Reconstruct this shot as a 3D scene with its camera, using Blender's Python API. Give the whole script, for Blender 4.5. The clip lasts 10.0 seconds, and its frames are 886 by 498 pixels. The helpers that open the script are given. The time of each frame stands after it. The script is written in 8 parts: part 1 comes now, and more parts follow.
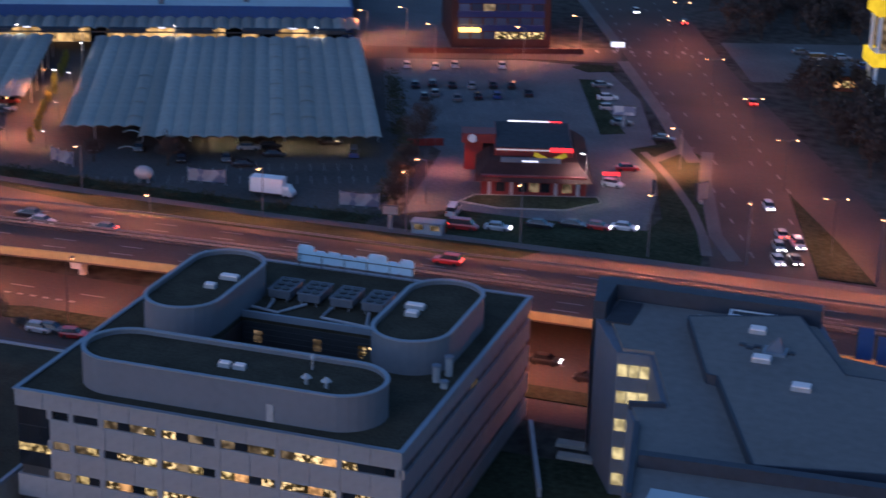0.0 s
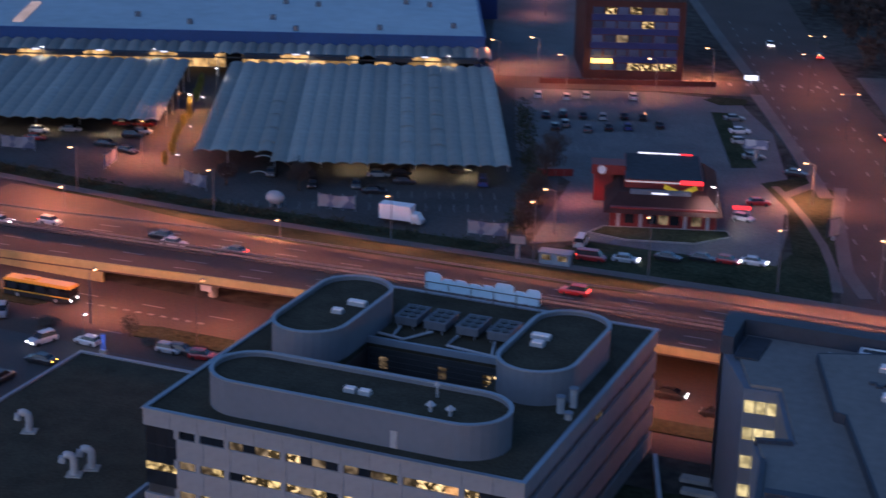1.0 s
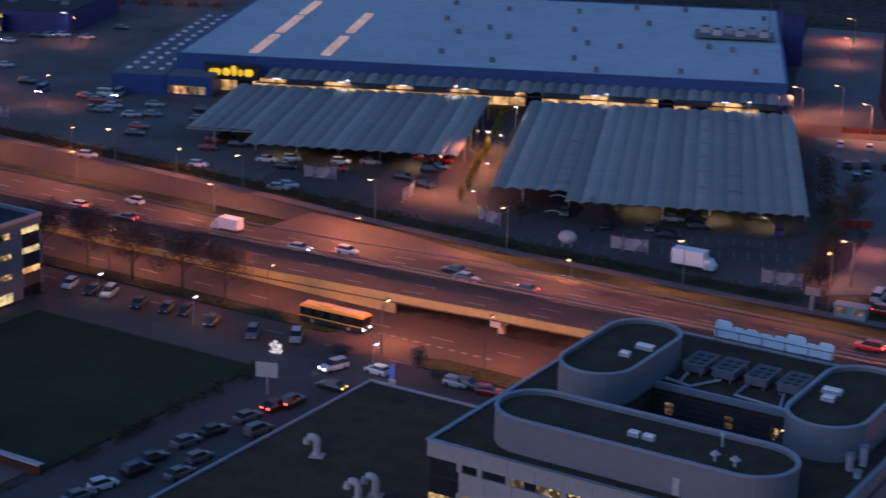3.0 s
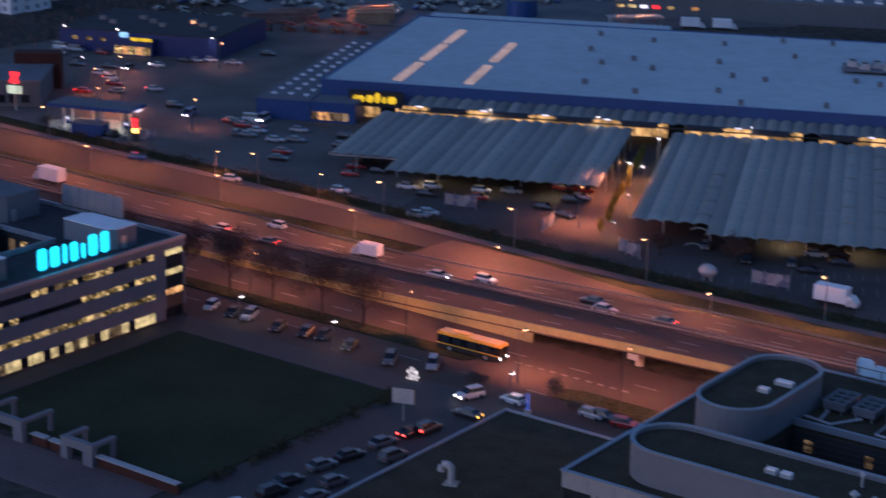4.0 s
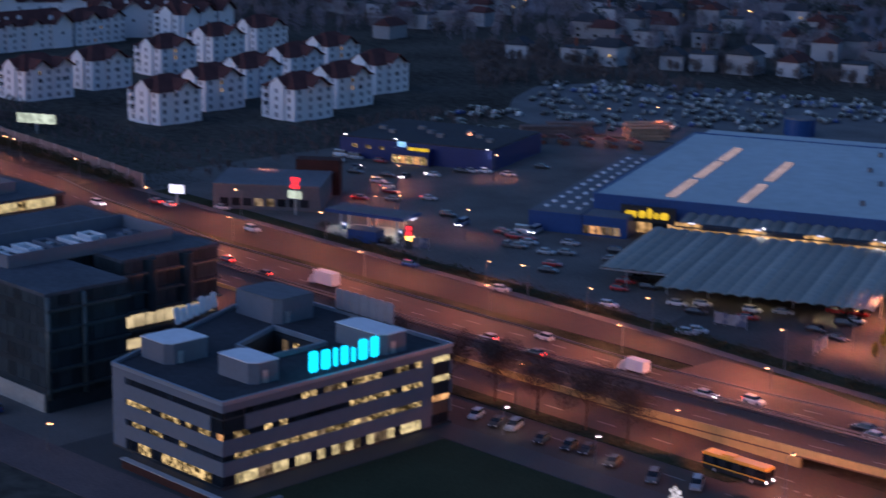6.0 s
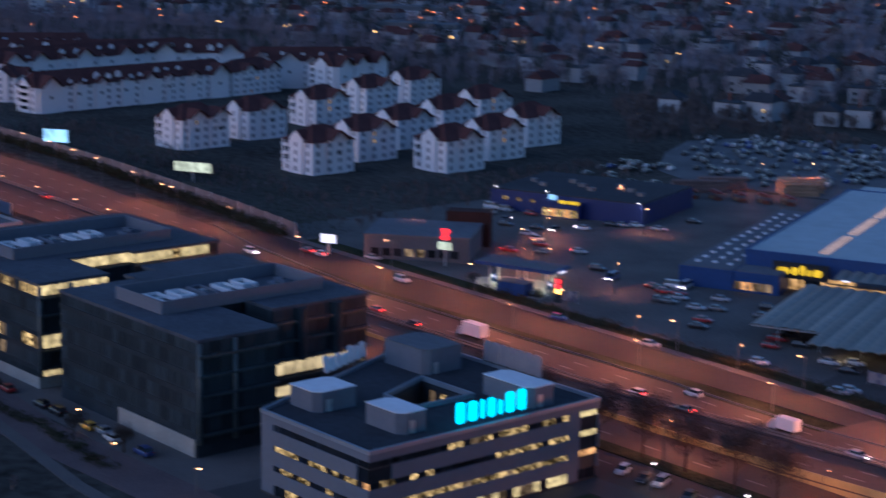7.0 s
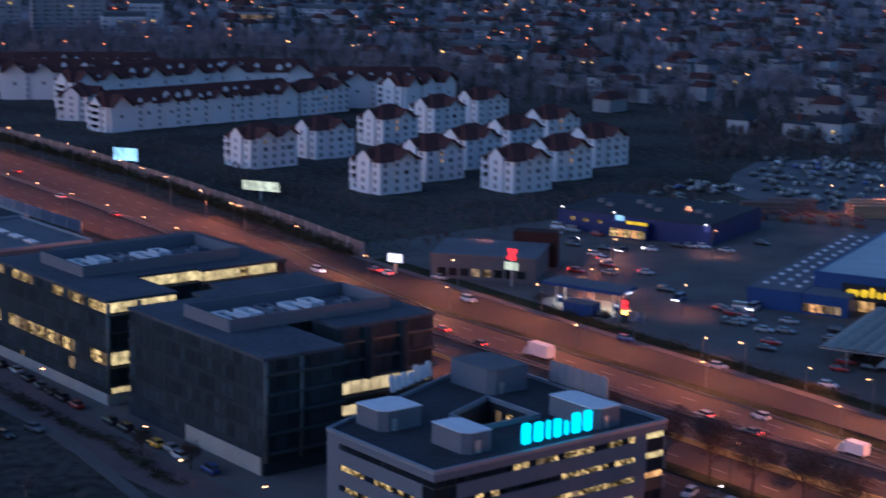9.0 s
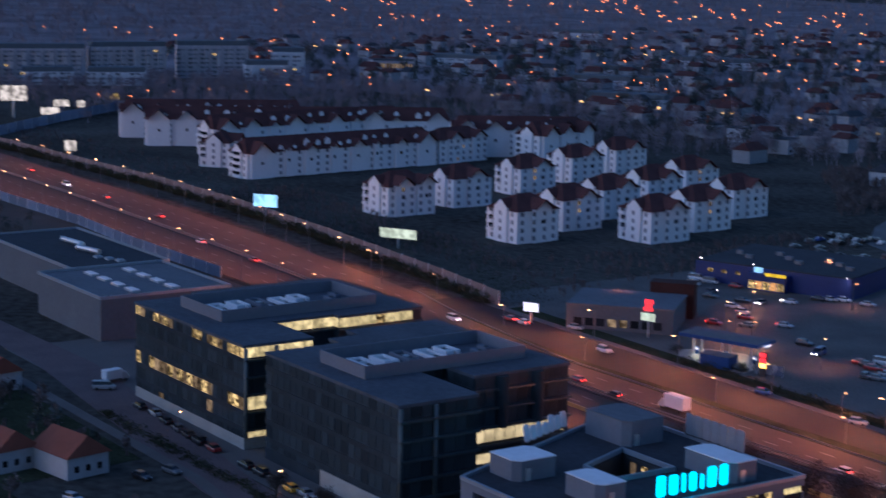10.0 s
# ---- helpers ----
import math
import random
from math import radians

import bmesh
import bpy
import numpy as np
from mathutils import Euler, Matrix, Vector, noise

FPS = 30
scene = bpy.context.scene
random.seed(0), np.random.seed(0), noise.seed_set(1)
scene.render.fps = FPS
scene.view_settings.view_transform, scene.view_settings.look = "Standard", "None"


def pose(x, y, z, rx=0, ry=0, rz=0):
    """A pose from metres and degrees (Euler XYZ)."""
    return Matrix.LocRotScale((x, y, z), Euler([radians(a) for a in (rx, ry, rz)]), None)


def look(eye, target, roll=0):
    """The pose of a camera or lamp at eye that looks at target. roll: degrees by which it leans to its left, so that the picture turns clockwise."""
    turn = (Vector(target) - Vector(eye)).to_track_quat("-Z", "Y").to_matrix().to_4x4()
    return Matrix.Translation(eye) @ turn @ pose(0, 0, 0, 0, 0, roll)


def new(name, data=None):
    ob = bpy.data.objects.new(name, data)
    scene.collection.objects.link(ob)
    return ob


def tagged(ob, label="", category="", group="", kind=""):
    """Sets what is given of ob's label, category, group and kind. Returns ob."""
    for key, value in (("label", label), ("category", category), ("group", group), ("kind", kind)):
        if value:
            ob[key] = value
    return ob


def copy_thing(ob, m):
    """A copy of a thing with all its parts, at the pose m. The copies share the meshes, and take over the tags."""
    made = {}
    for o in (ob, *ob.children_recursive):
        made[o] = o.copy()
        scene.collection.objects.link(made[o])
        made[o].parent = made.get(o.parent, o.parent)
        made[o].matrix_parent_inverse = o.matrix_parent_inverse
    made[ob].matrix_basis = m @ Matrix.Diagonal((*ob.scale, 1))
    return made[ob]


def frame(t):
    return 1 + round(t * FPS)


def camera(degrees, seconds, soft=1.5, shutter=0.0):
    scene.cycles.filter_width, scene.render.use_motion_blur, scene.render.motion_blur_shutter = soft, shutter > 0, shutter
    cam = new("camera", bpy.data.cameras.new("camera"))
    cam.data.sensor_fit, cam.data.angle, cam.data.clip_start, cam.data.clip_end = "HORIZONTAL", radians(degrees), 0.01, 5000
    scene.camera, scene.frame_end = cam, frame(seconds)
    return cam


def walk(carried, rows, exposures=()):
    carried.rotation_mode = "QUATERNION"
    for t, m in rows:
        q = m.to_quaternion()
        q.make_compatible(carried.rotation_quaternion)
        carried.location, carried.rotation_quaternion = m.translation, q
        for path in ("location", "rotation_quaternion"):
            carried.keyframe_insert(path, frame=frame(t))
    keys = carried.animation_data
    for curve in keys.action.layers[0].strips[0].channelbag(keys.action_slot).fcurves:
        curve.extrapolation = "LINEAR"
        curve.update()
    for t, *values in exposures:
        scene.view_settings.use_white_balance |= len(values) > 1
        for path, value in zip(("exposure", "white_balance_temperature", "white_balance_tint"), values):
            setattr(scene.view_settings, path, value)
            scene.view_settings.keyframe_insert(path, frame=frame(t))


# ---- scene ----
EYE = (0.0, 0.0, 100.0)
cam = camera(27.0, 10.0, soft=1.5, shutter=0.7)
TURNS = [
    (0.0, 70.864, -1.555, 18.200),
    (0.5, 71.273, -1.518, 20.362),
    (1.0, 71.666, -1.487, 22.353),
    (1.5, 72.059, -1.456, 24.756),
    (2.0, 72.338, -1.361, 27.163),
    (2.5, 72.530, -1.347, 29.689),
    (2.7, 72.606, -1.300, 30.527),
    (3.8, 73.230, -1.230, 35.300),
    (4.0, 73.517, -1.210, 36.251),
    (4.5, 74.422, -1.251, 38.470),
    (5.0, 75.232, -1.245, 40.395),
    (5.5, 76.071, -1.200, 42.507),
    (5.7, 76.390, -1.190, 43.423),
    (6.8, 78.093, -1.150, 48.601),
    (7.0, 78.384, -1.118, 49.582),
    (7.3, 78.790, -1.090, 51.040),
    (7.4, 78.680, -1.085, 50.640),
    (7.5, 78.559, -1.079, 50.201),
    (8.0, 77.841, -1.114, 47.788),
    (8.1, 77.640, -1.118, 47.080),
    (8.2, 77.735, -1.116, 47.460),
    (8.5, 78.262, -1.096, 49.165),
    (9.0, 78.963, -1.046, 51.680),
    (9.5, 79.720, -1.026, 54.041),
    (10.0, 80.404, -1.033, 55.978),
]
EXPOSURE, WARMTH, TINT = 2.33, 5600, 29
walk(cam, [(t, pose(*EYE, rx, ry, rz)) for t, rx, ry, rz in TURNS], exposures=((0.0, EXPOSURE + 0.16, WARMTH + 80, TINT - 4), (2.5, EXPOSURE + 0.07, WARMTH + 230, TINT + 2), (4.0, EXPOSURE - 0.05, WARMTH + 270, TINT + 4), (5.5, EXPOSURE - 0.07, WARMTH + 220, TINT + 3), (7.5, EXPOSURE + 0.06, WARMTH - 30, TINT), (10.0, EXPOSURE + 0.05, WARMTH, TINT)))

# ---- dusk sky ----
world = bpy.data.worlds.new("dusk")
scene.world = world
world.use_nodes = True
wn = world.node_tree.nodes
sky = wn.new("ShaderNodeTexSky")
sky.sky_type = "NISHITA"
sky.sun_disc = False
sky.sun_elevation = radians(2.0)
sky.sun_rotation = radians(200)
sky.air_density, sky.dust_density, sky.ozone_density = 1.0, 0.5, 3.2
wn["Background"].inputs["Strength"].default_value = 0.077
world.node_tree.links.new(sky.outputs[0], wn["Background"].inputs["Color"])
sun = new("sun", bpy.data.lights.new("sun", "SUN"))
sun.data.energy, sun.data.angle, sun.data.color = 0.13, radians(70), (0.52, 0.74, 1.0)
sun.matrix_world = look((-34, -94, 45), (0, 0, 0))

SODIUM = (1.0, 0.3, 0.12)
LAMP_W = 4900.0


# ---- materials ----
def node_mat(name):
    m = bpy.data.materials.new(name)
    m.use_nodes = True
    return m, m.node_tree.nodes, m.node_tree.links


def surface(name, color, rough=0.8, metal=0.0, grain=4.0, patch=0.12, amount=0.25, bump=0.0, vary=0.0, coat=0.0, gloss=None):
    """A surface with grain and larger patches of its own colour; vary: lightness change from object to object."""
    m, n, l = node_mat(name)
    bsdf = n["Principled BSDF"]
    co = n.new("ShaderNodeTexCoord")
    fine, large = n.new("ShaderNodeTexNoise"), n.new("ShaderNodeTexNoise")
    fine.inputs["Scale"].default_value, large.inputs["Scale"].default_value = grain, patch
    fine.inputs["Detail"].default_value, large.inputs["Detail"].default_value = 3, 5
    for x in (fine, large):
        l.new(co.outputs["Object"], x.inputs["Vector"])
    add = n.new("ShaderNodeMath")
    add.operation = "ADD"
    l.new(fine.outputs["Fac"], add.inputs[0])
    l.new(large.outputs["Fac"], add.inputs[1])
    rng = n.new("ShaderNodeMapRange")
    rng.inputs["From Min"].default_value, rng.inputs["From Max"].default_value = 0.6, 1.4
    rng.inputs["To Min"].default_value, rng.inputs["To Max"].default_value = 1 - amount, 1 + amount
    l.new(add.outputs[0], rng.inputs["Value"])
    value = rng.outputs[0]
    if vary:
        info, r2, mul = n.new("ShaderNodeObjectInfo"), n.new("ShaderNodeMapRange"), n.new("ShaderNodeMath")
        r2.inputs["To Min"].default_value, r2.inputs["To Max"].default_value = 1 - vary, 1 + vary
        l.new(info.outputs["Random"], r2.inputs["Value"])
        mul.operation = "MULTIPLY"
        l.new(value, mul.inputs[0])
        l.new(r2.outputs[0], mul.inputs[1])
        value = mul.outputs[0]
    hsv = n.new("ShaderNodeHueSaturation")
    hsv.inputs["Color"].default_value = (*color, 1)
    l.new(value, hsv.inputs["Value"])
    l.new(hsv.outputs[0], bsdf.inputs["Base Color"])
    bsdf.inputs["Roughness"].default_value, bsdf.inputs["Metallic"].default_value = rough, metal
    bsdf.inputs["Coat Weight"].default_value = coat
    bsdf.inputs["Specular IOR Level"].default_value = gloss if gloss is not None else (0.5 if rough < 0.65 else 0.15)
    if bump:
        b = n.new("ShaderNodeBump")
        b.inputs["Strength"].default_value, b.inputs["Distance"].default_value = bump, 0.1
        l.new(fine.outputs["Fac"], b.inputs["Height"])
        l.new(b.outputs[0], bsdf.inputs["Normal"])
    return m


def glow(name, color, strength, room=0.0, scale=1.2, vary=0.0, low=0.38):
    """What gives off light; room: how unevenly a lit room shows through its window."""
    m, n, l = node_mat(name)
    n.remove(n["Principled BSDF"])
    strength *= 0.2  # lamps and lit rooms against the dusk sky
    e = n.new("ShaderNodeEmission")
    e.inputs["Color"].default_value, e.inputs["Strength"].default_value = (*color, 1), strength
    out = n["Material Output"]
    l.new(e.outputs[0], out.inputs["Surface"])
    if room or vary:
        co, noise_n, info = n.new("ShaderNodeTexCoord"), n.new("ShaderNodeTexNoise"), n.new("ShaderNodeObjectInfo")
        shift = n.new("ShaderNodeVectorMath")
        shift.operation = "MULTIPLY_ADD"
        shift.inputs[1].default_value = (1, 1, 1)
        scaled = n.new("ShaderNodeVectorMath")
        scaled.operation = "SCALE"
        scaled.inputs[0].default_value = (31.0, 17.0, 23.0)
        l.new(info.outputs["Random"], scaled.inputs["Scale"])
        l.new(co.outputs["Object"], shift.inputs[0])
        l.new(scaled.outputs[0], shift.inputs[2])
        l.new(shift.outputs[0], noise_n.inputs["Vector"])
        noise_n.inputs["Scale"].default_value, noise_n.inputs["Detail"].default_value = scale, 2
        rng = n.new("ShaderNodeMapRange")
        rng.inputs["From Min"].default_value, rng.inputs["From Max"].default_value = low, 0.62
        rng.inputs["To Min"].default_value, rng.inputs["To Max"].default_value = strength * (1 - room), strength
        l.new(noise_n.outputs["Fac"], rng.inputs["Value"])
        r2, mul = n.new("ShaderNodeMapRange"), n.new("ShaderNodeMath")
        r2.inputs["To Min"].default_value, r2.inputs["To Max"].default_value = 1 - vary, 1 + vary
        l.new(info.outputs["Random"], r2.inputs["Value"])
        mul.operation = "MULTIPLY"
        l.new(rng.outputs[0], mul.inputs[0])
        l.new(r2.outputs[0], mul.inputs[1])
        l.new(mul.outputs[0], e.inputs["Strength"])
    return m


M = {
    "asphalt": surface("asphalt", (0.072, 0.07, 0.07), 0.75, grain=3, patch=0.05, amount=0.3, bump=0.15),
    "road": surface("road_asphalt", (0.086, 0.069, 0.06), 0.9, grain=2, patch=0.06, amount=0.25, bump=0.1),
    "lot": surface("lot_asphalt", (0.118, 0.11, 0.104), 0.85, grain=1.5, patch=0.06, amount=0.5, bump=0.1),
    # darker lot asphalt for the part below the car ports
    "dark_lot": surface("dark_lot_asphalt", (0.074, 0.068, 0.064), 0.85, grain=1.5, patch=0.06, amount=0.45, bump=0.1),
    "paving": surface("paving", (0.13, 0.12, 0.115), 0.85, grain=2, patch=0.1, amount=0.25),
    "kerb": surface("kerb_stone", (0.3, 0.29, 0.27), 0.85, grain=3, patch=0.3, amount=0.2),
    "grass": surface("grass", (0.042, 0.05, 0.031), 0.95, gloss=0.0, grain=1.2, patch=0.09, amount=0.6, bump=0.4),
    "lawn": surface("lawn", (0.04, 0.052, 0.032), 0.95, gloss=0.0, grain=2.5, patch=0.06, amount=0.3, bump=0.5),
    "earth": surface("rough_ground", (0.074, 0.069, 0.06), 0.95, gloss=0.0, grain=0.35, patch=0.02, amount=0.7),
    "green_roof": surface("planted_roof", (0.064, 0.056, 0.04), 0.95, gloss=0.05, grain=2.5, patch=0.25, amount=0.4, bump=0.5),
    "line": surface("road_paint", (0.2, 0.19, 0.18), 0.7, grain=3, patch=0.5, amount=0.3),
    "concrete": surface("concrete", (0.36, 0.34, 0.31), 0.85, grain=1.5, patch=0.15, amount=0.18, bump=0.05),
    "yellow_concrete": surface("ochre_concrete", (0.31, 0.275, 0.13), 0.85, grain=1, patch=0.12, amount=0.2),
    "pale_stone": surface("pale_stone_panel", (0.277, 0.268, 0.277), 0.8, grain=1.2, patch=0.15, amount=0.12, vary=0.03),
    "drum": surface("grey_drum_render", (0.158, 0.17, 0.194), 0.7, grain=1.0, patch=0.15, amount=0.08),
    "cap": surface("metal_coping", (0.26, 0.3, 0.35), 0.45, 0.4, grain=2, patch=0.3, amount=0.1),
    "steel": surface("galvanised_steel", (0.55, 0.56, 0.58), 0.4, 0.7, grain=3, patch=0.5, amount=0.15),
    "white_metal": surface("white_metal", (0.75, 0.76, 0.78), 0.5, 0.0, grain=3, patch=0.5, amount=0.08),
    "grey_panel": surface("grey_facade_panel", (0.148, 0.166, 0.2), 0.7, grain=1, patch=0.1, amount=0.1, vary=0.05),
    "roof_felt": surface("grey_roof_felt", (0.14, 0.148, 0.165), 0.85, grain=0.8, patch=0.08, amount=0.22, bump=0.1),
    "dark_felt": surface("dark_roof_felt", (0.045, 0.048, 0.056), 0.85, grain=0.8, patch=0.08, amount=0.3, bump=0.1),
    "pale_roof": surface("pale_membrane", (0.37, 0.45, 0.48), 0.6, grain=0.25, patch=0.05, amount=0.16),
    "skylight": surface("skylight_plastic", (0.95, 0.82, 0.78), 0.5, grain=0.5, patch=0.2, amount=0.08),
    "blue": surface("blue_sheet", (0.014, 0.062, 0.2), 0.5, 0.1, grain=1, patch=0.08, amount=0.2),
    "sheet": surface("corrugated_sheet", (0.248, 0.244, 0.217), 0.6, 0.0, grain=0.5, patch=0.05, amount=0.22, vary=0.26),
    "black": surface("black_plastic", (0.015, 0.015, 0.017), 0.6, grain=5, patch=1, amount=0.2),
    "dark_metal": surface("dark_metal", (0.06, 0.065, 0.07), 0.5, 0.5, grain=3, patch=0.3, amount=0.2),
    "glass": surface("dark_glass", (0.018, 0.022, 0.028), 0.12, 0.0, grain=0.3, patch=0.1, amount=0.4, vary=0.4),
    "floor_edge": surface("green_ledge_glass", (0.05, 0.068, 0.072), 0.35, 0.0, grain=0.5, patch=0.2, amount=0.3),
    "facade_glass": surface("green_facade_glass", (0.038, 0.052, 0.06), 0.3, 0.0, gloss=0.06, grain=0.3, patch=0.1, amount=0.4, vary=0.35),
    "facade_frame": surface("grey_green_facade_frame", (0.04, 0.052, 0.058), 0.6, 0.1, grain=1, patch=0.2, amount=0.15),
    "dark_spandrel": surface("dark_spandrel_glass", (0.032, 0.042, 0.05), 0.4, gloss=0.1, grain=0.5, patch=0.1, amount=0.3),
    "white_wall": surface("white_render", (0.76, 0.76, 0.78), 0.85, grain=0.8, patch=0.1, amount=0.06),
    "tile": surface("red_roof_tile", (0.09, 0.04, 0.038), 0.85, gloss=0.1, grain=2.5, patch=0.2, amount=0.4, bump=0.3),
    "dark_tile": surface("dark_brown_tile", (0.06, 0.026, 0.022), 0.85, grain=2.5, patch=0.2, amount=0.3, bump=0.3),
    "dim_sign": glow("dim_sign_strip", (0.9, 0.75, 0.75), 0.5),
    "pipe": surface("dull_duct_metal", (0.38, 0.39, 0.41), 0.55, 0.2, grain=2, patch=0.5, amount=0.15),
    "dark_unit": surface("dark_unit_casing", (0.14, 0.15, 0.17), 0.6, 0.3, grain=2, patch=0.5, amount=0.2),
    "lit_strip": glow("lit_ground_floor", (1.0, 0.8, 0.36), 0.85, room=0.5, scale=0.35, vary=0.15),
    "deco_light": glow("wire_decoration", (1.0, 0.95, 0.85), 1.0, room=0.9, scale=2.5),
    "rail": surface("dull_steel_rail", (0.17, 0.16, 0.16), 0.75, 0.1, grain=2, patch=0.5, amount=0.2),
    # distant bare wood, with air haze mixed into its colour
    "hazed_wood": surface("hazed_bare_wood", (0.27, 0.23, 0.25), 0.95, gloss=0.0, grain=1, patch=0.05, amount=0.4),
    "warm_felt": surface("warm_grey_roof_felt", (0.19, 0.178, 0.168), 0.9, grain=0.8, patch=0.06, amount=0.18, bump=0.1),
    "lit_spot": glow("half_lit_office", (1.0, 0.68, 0.26), 1.3, room=0.97, scale=1.6, vary=0.5, low=0.52),
    "noise_panel": surface("brown_grey_barrier", (0.2, 0.165, 0.16), 0.85, grain=0.8, patch=0.12, amount=0.35, vary=0.15),
    # rough panel whose blue stands in for reflected sky
    "blue_panel": surface("sky_tinted_barrier", (0.13, 0.17, 0.25), 0.6, grain=0.8, patch=0.1, amount=0.3, vary=0.3),
    "dull_block": surface("dull_far_concrete", (0.42, 0.39, 0.42), 0.9, grain=0.5, patch=0.05, amount=0.3),
    "navy_panel": surface("navy_grey_panel", (0.032, 0.04, 0.058), 0.6, 0.1, grain=1, patch=0.15, amount=0.2),
    # distant winter grass, lightened and mauve to stand in for haze
    "hazed_grass": surface("hazed_winter_grass", (0.215, 0.185, 0.195), 0.95, gloss=0.0, grain=0.3, patch=0.015, amount=0.65),
    "pale_block": surface("pale_far_concrete", (0.6, 0.59, 0.62), 0.9, grain=0.5, patch=0.05, amount=0.12),
    "wall_grey": surface("weathered_grey_wall", (0.115, 0.13, 0.148), 0.8, grain=1, patch=0.08, amount=0.15),
    "villa_wall": surface("dull_pale_render", (0.39, 0.385, 0.4), 0.9, grain=0.8, patch=0.1, amount=0.12, vary=0.35),
    "dark_brick": surface("dark_red_brick", (0.075, 0.032, 0.028), 0.9, grain=5, patch=0.3, amount=0.25),
    "blue_glass": surface("blue_tinted_glass", (0.07, 0.1, 0.17), 0.25, grain=0.4, patch=0.1, amount=0.35, vary=0.5),
    "far_sign": glow("far_shop_sign", (1.0, 0.9, 0.68), 0.9, room=0.75, scale=0.35),
    "brick": surface("red_brick", (0.24, 0.08, 0.055), 0.85, grain=5, patch=0.3, amount=0.2),
    "red": surface("red_cladding", (0.19, 0.02, 0.017), 0.55, grain=1, patch=0.3, amount=0.15),
    "wood": surface("stacked_timber", (0.42, 0.25, 0.16), 0.85, grain=2, patch=0.3, amount=0.3, vary=0.2),
    "old_wood": surface("weathered_timber", (0.21, 0.13, 0.115), 0.9, grain=2, patch=0.3, amount=0.3, vary=0.3),
    "brick_paving": surface("reddish_paving", (0.135, 0.1, 0.1), 0.85, grain=2, patch=0.1, amount=0.35),
    "bark": surface("bark", (0.06, 0.045, 0.035), 0.95, grain=4, patch=0.8, amount=0.4),
    "twig": surface("bare_twigs", (0.16, 0.125, 0.118), 0.95, gloss=0.0, grain=2, patch=0.4, amount=0.4),
    # distant twigs: a paler mauve twig colour that carries the haze
    "hazed_twig": surface("hazed_bare_twigs", (0.25, 0.2, 0.22), 0.95, gloss=0.0, grain=2, patch=0.05, amount=0.45),
    "leaf": surface("evergreen", (0.075, 0.085, 0.08), 0.9, gloss=0.05, grain=1, patch=0.1, amount=0.5, vary=0.3),
    "hedge": surface("hedge_leaves", (0.055, 0.06, 0.038), 0.9, gloss=0.0, grain=2, patch=0.2, amount=0.5),
    "banner": surface("printed_banner", (0.5, 0.48, 0.5), 0.7, grain=0.5, patch=0.25, amount=0.8),
    # slip road asphalt, its weaker lamp light put in as a darker colour
    "slip": surface("dimmed_grey_asphalt", (0.04, 0.038, 0.04), 0.9, grain=2, patch=0.06, amount=0.3, bump=0.1),
    "pier_green": surface("grey_green_pier_panel", (0.085, 0.11, 0.115), 0.5, 0.1, grain=1, patch=0.2, amount=0.25),
    # paler grey glass for the flank windows of the stone office
    "flank_glass": surface("grey_flank_glass", (0.1, 0.095, 0.1), 0.35, grain=0.4, patch=0.1, amount=0.3, vary=0.2),
    "dark_twig": surface("dark_bare_twigs", (0.07, 0.056, 0.05), 0.95, gloss=0.0, grain=2, patch=0.4, amount=0.4),
    "slate_felt": surface("slate_blue_roof_felt", (0.08, 0.09, 0.108), 0.8, grain=0.8, patch=0.1, amount=0.28, bump=0.1),
    "navy": surface("navy_sheet", (0.014, 0.03, 0.13), 0.5, 0.1, grain=1, patch=0.08, amount=0.2),
    "dim_yellow": glow("dull_yellow_sign", (1.0, 0.72, 0.05), 0.42, room=0.4, scale=0.8),
    # paler lot asphalt for the restaurant lot, car lot and delivery yard
    "pale_lot": surface("pale_lot_asphalt", (0.125, 0.125, 0.128), 0.8, grain=1.5, patch=0.08, amount=0.4, bump=0.1),
    "far_render": surface("dull_far_render", (0.3, 0.3, 0.32), 0.9, grain=0.5, patch=0.02, amount=0.5),
    "lit": glow("lit_office", (1.0, 0.7, 0.24), 0.85, room=0.95, scale=1.3, vary=0.5, low=0.45),
    "lit_pale": glow("lit_room_pale", (1.0, 0.8, 0.32), 0.95, room=0.6, scale=0.9, vary=0.3),
    "lit_amber": glow("lit_room_amber", (1.0, 0.5, 0.16), 1.1, room=0.7, scale=1.1, vary=0.3),
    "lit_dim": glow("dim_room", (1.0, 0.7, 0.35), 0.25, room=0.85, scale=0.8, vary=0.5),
    "sodium": glow("sodium_lamp", (1.0, 0.42, 0.14), 14.0),
    "sign_back": surface("pale_blue_sign_back", (0.5, 0.7, 0.82), 0.5, grain=2, patch=0.4, amount=0.1),
    "pale_top": surface("pale_sheet_roof", (0.72, 0.74, 0.78), 0.5, grain=0.6, patch=0.15, amount=0.1),
    "roof_glow": glow("lit_roof_light", (1.0, 0.78, 0.7), 0.42, room=0.25, scale=0.25),
    # green leaves with yellow lamplight put into the colour
    "lit_leaf": surface("lamplit_leaves", (0.22, 0.2, 0.04), 0.8, grain=1, patch=0.3, amount=0.5),
    "dull_board": surface("weathered_board", (0.28, 0.27, 0.27), 0.8, grain=1, patch=0.4, amount=0.2),
    "far_sodium": glow("far_sodium_lamp", (1.0, 0.24, 0.06), 3.4, vary=0.6),
    "far_yellow": glow("far_yellow_lamp", (1.0, 0.55, 0.16), 3.0, vary=0.3),
    "house_glass": surface("house_window", (0.17, 0.18, 0.215), 0.4, grain=0.5, patch=0.2, amount=0.3, vary=0.4),
    "white_lamp": glow("white_lamp", (1.0, 0.93, 0.8), 12.0),
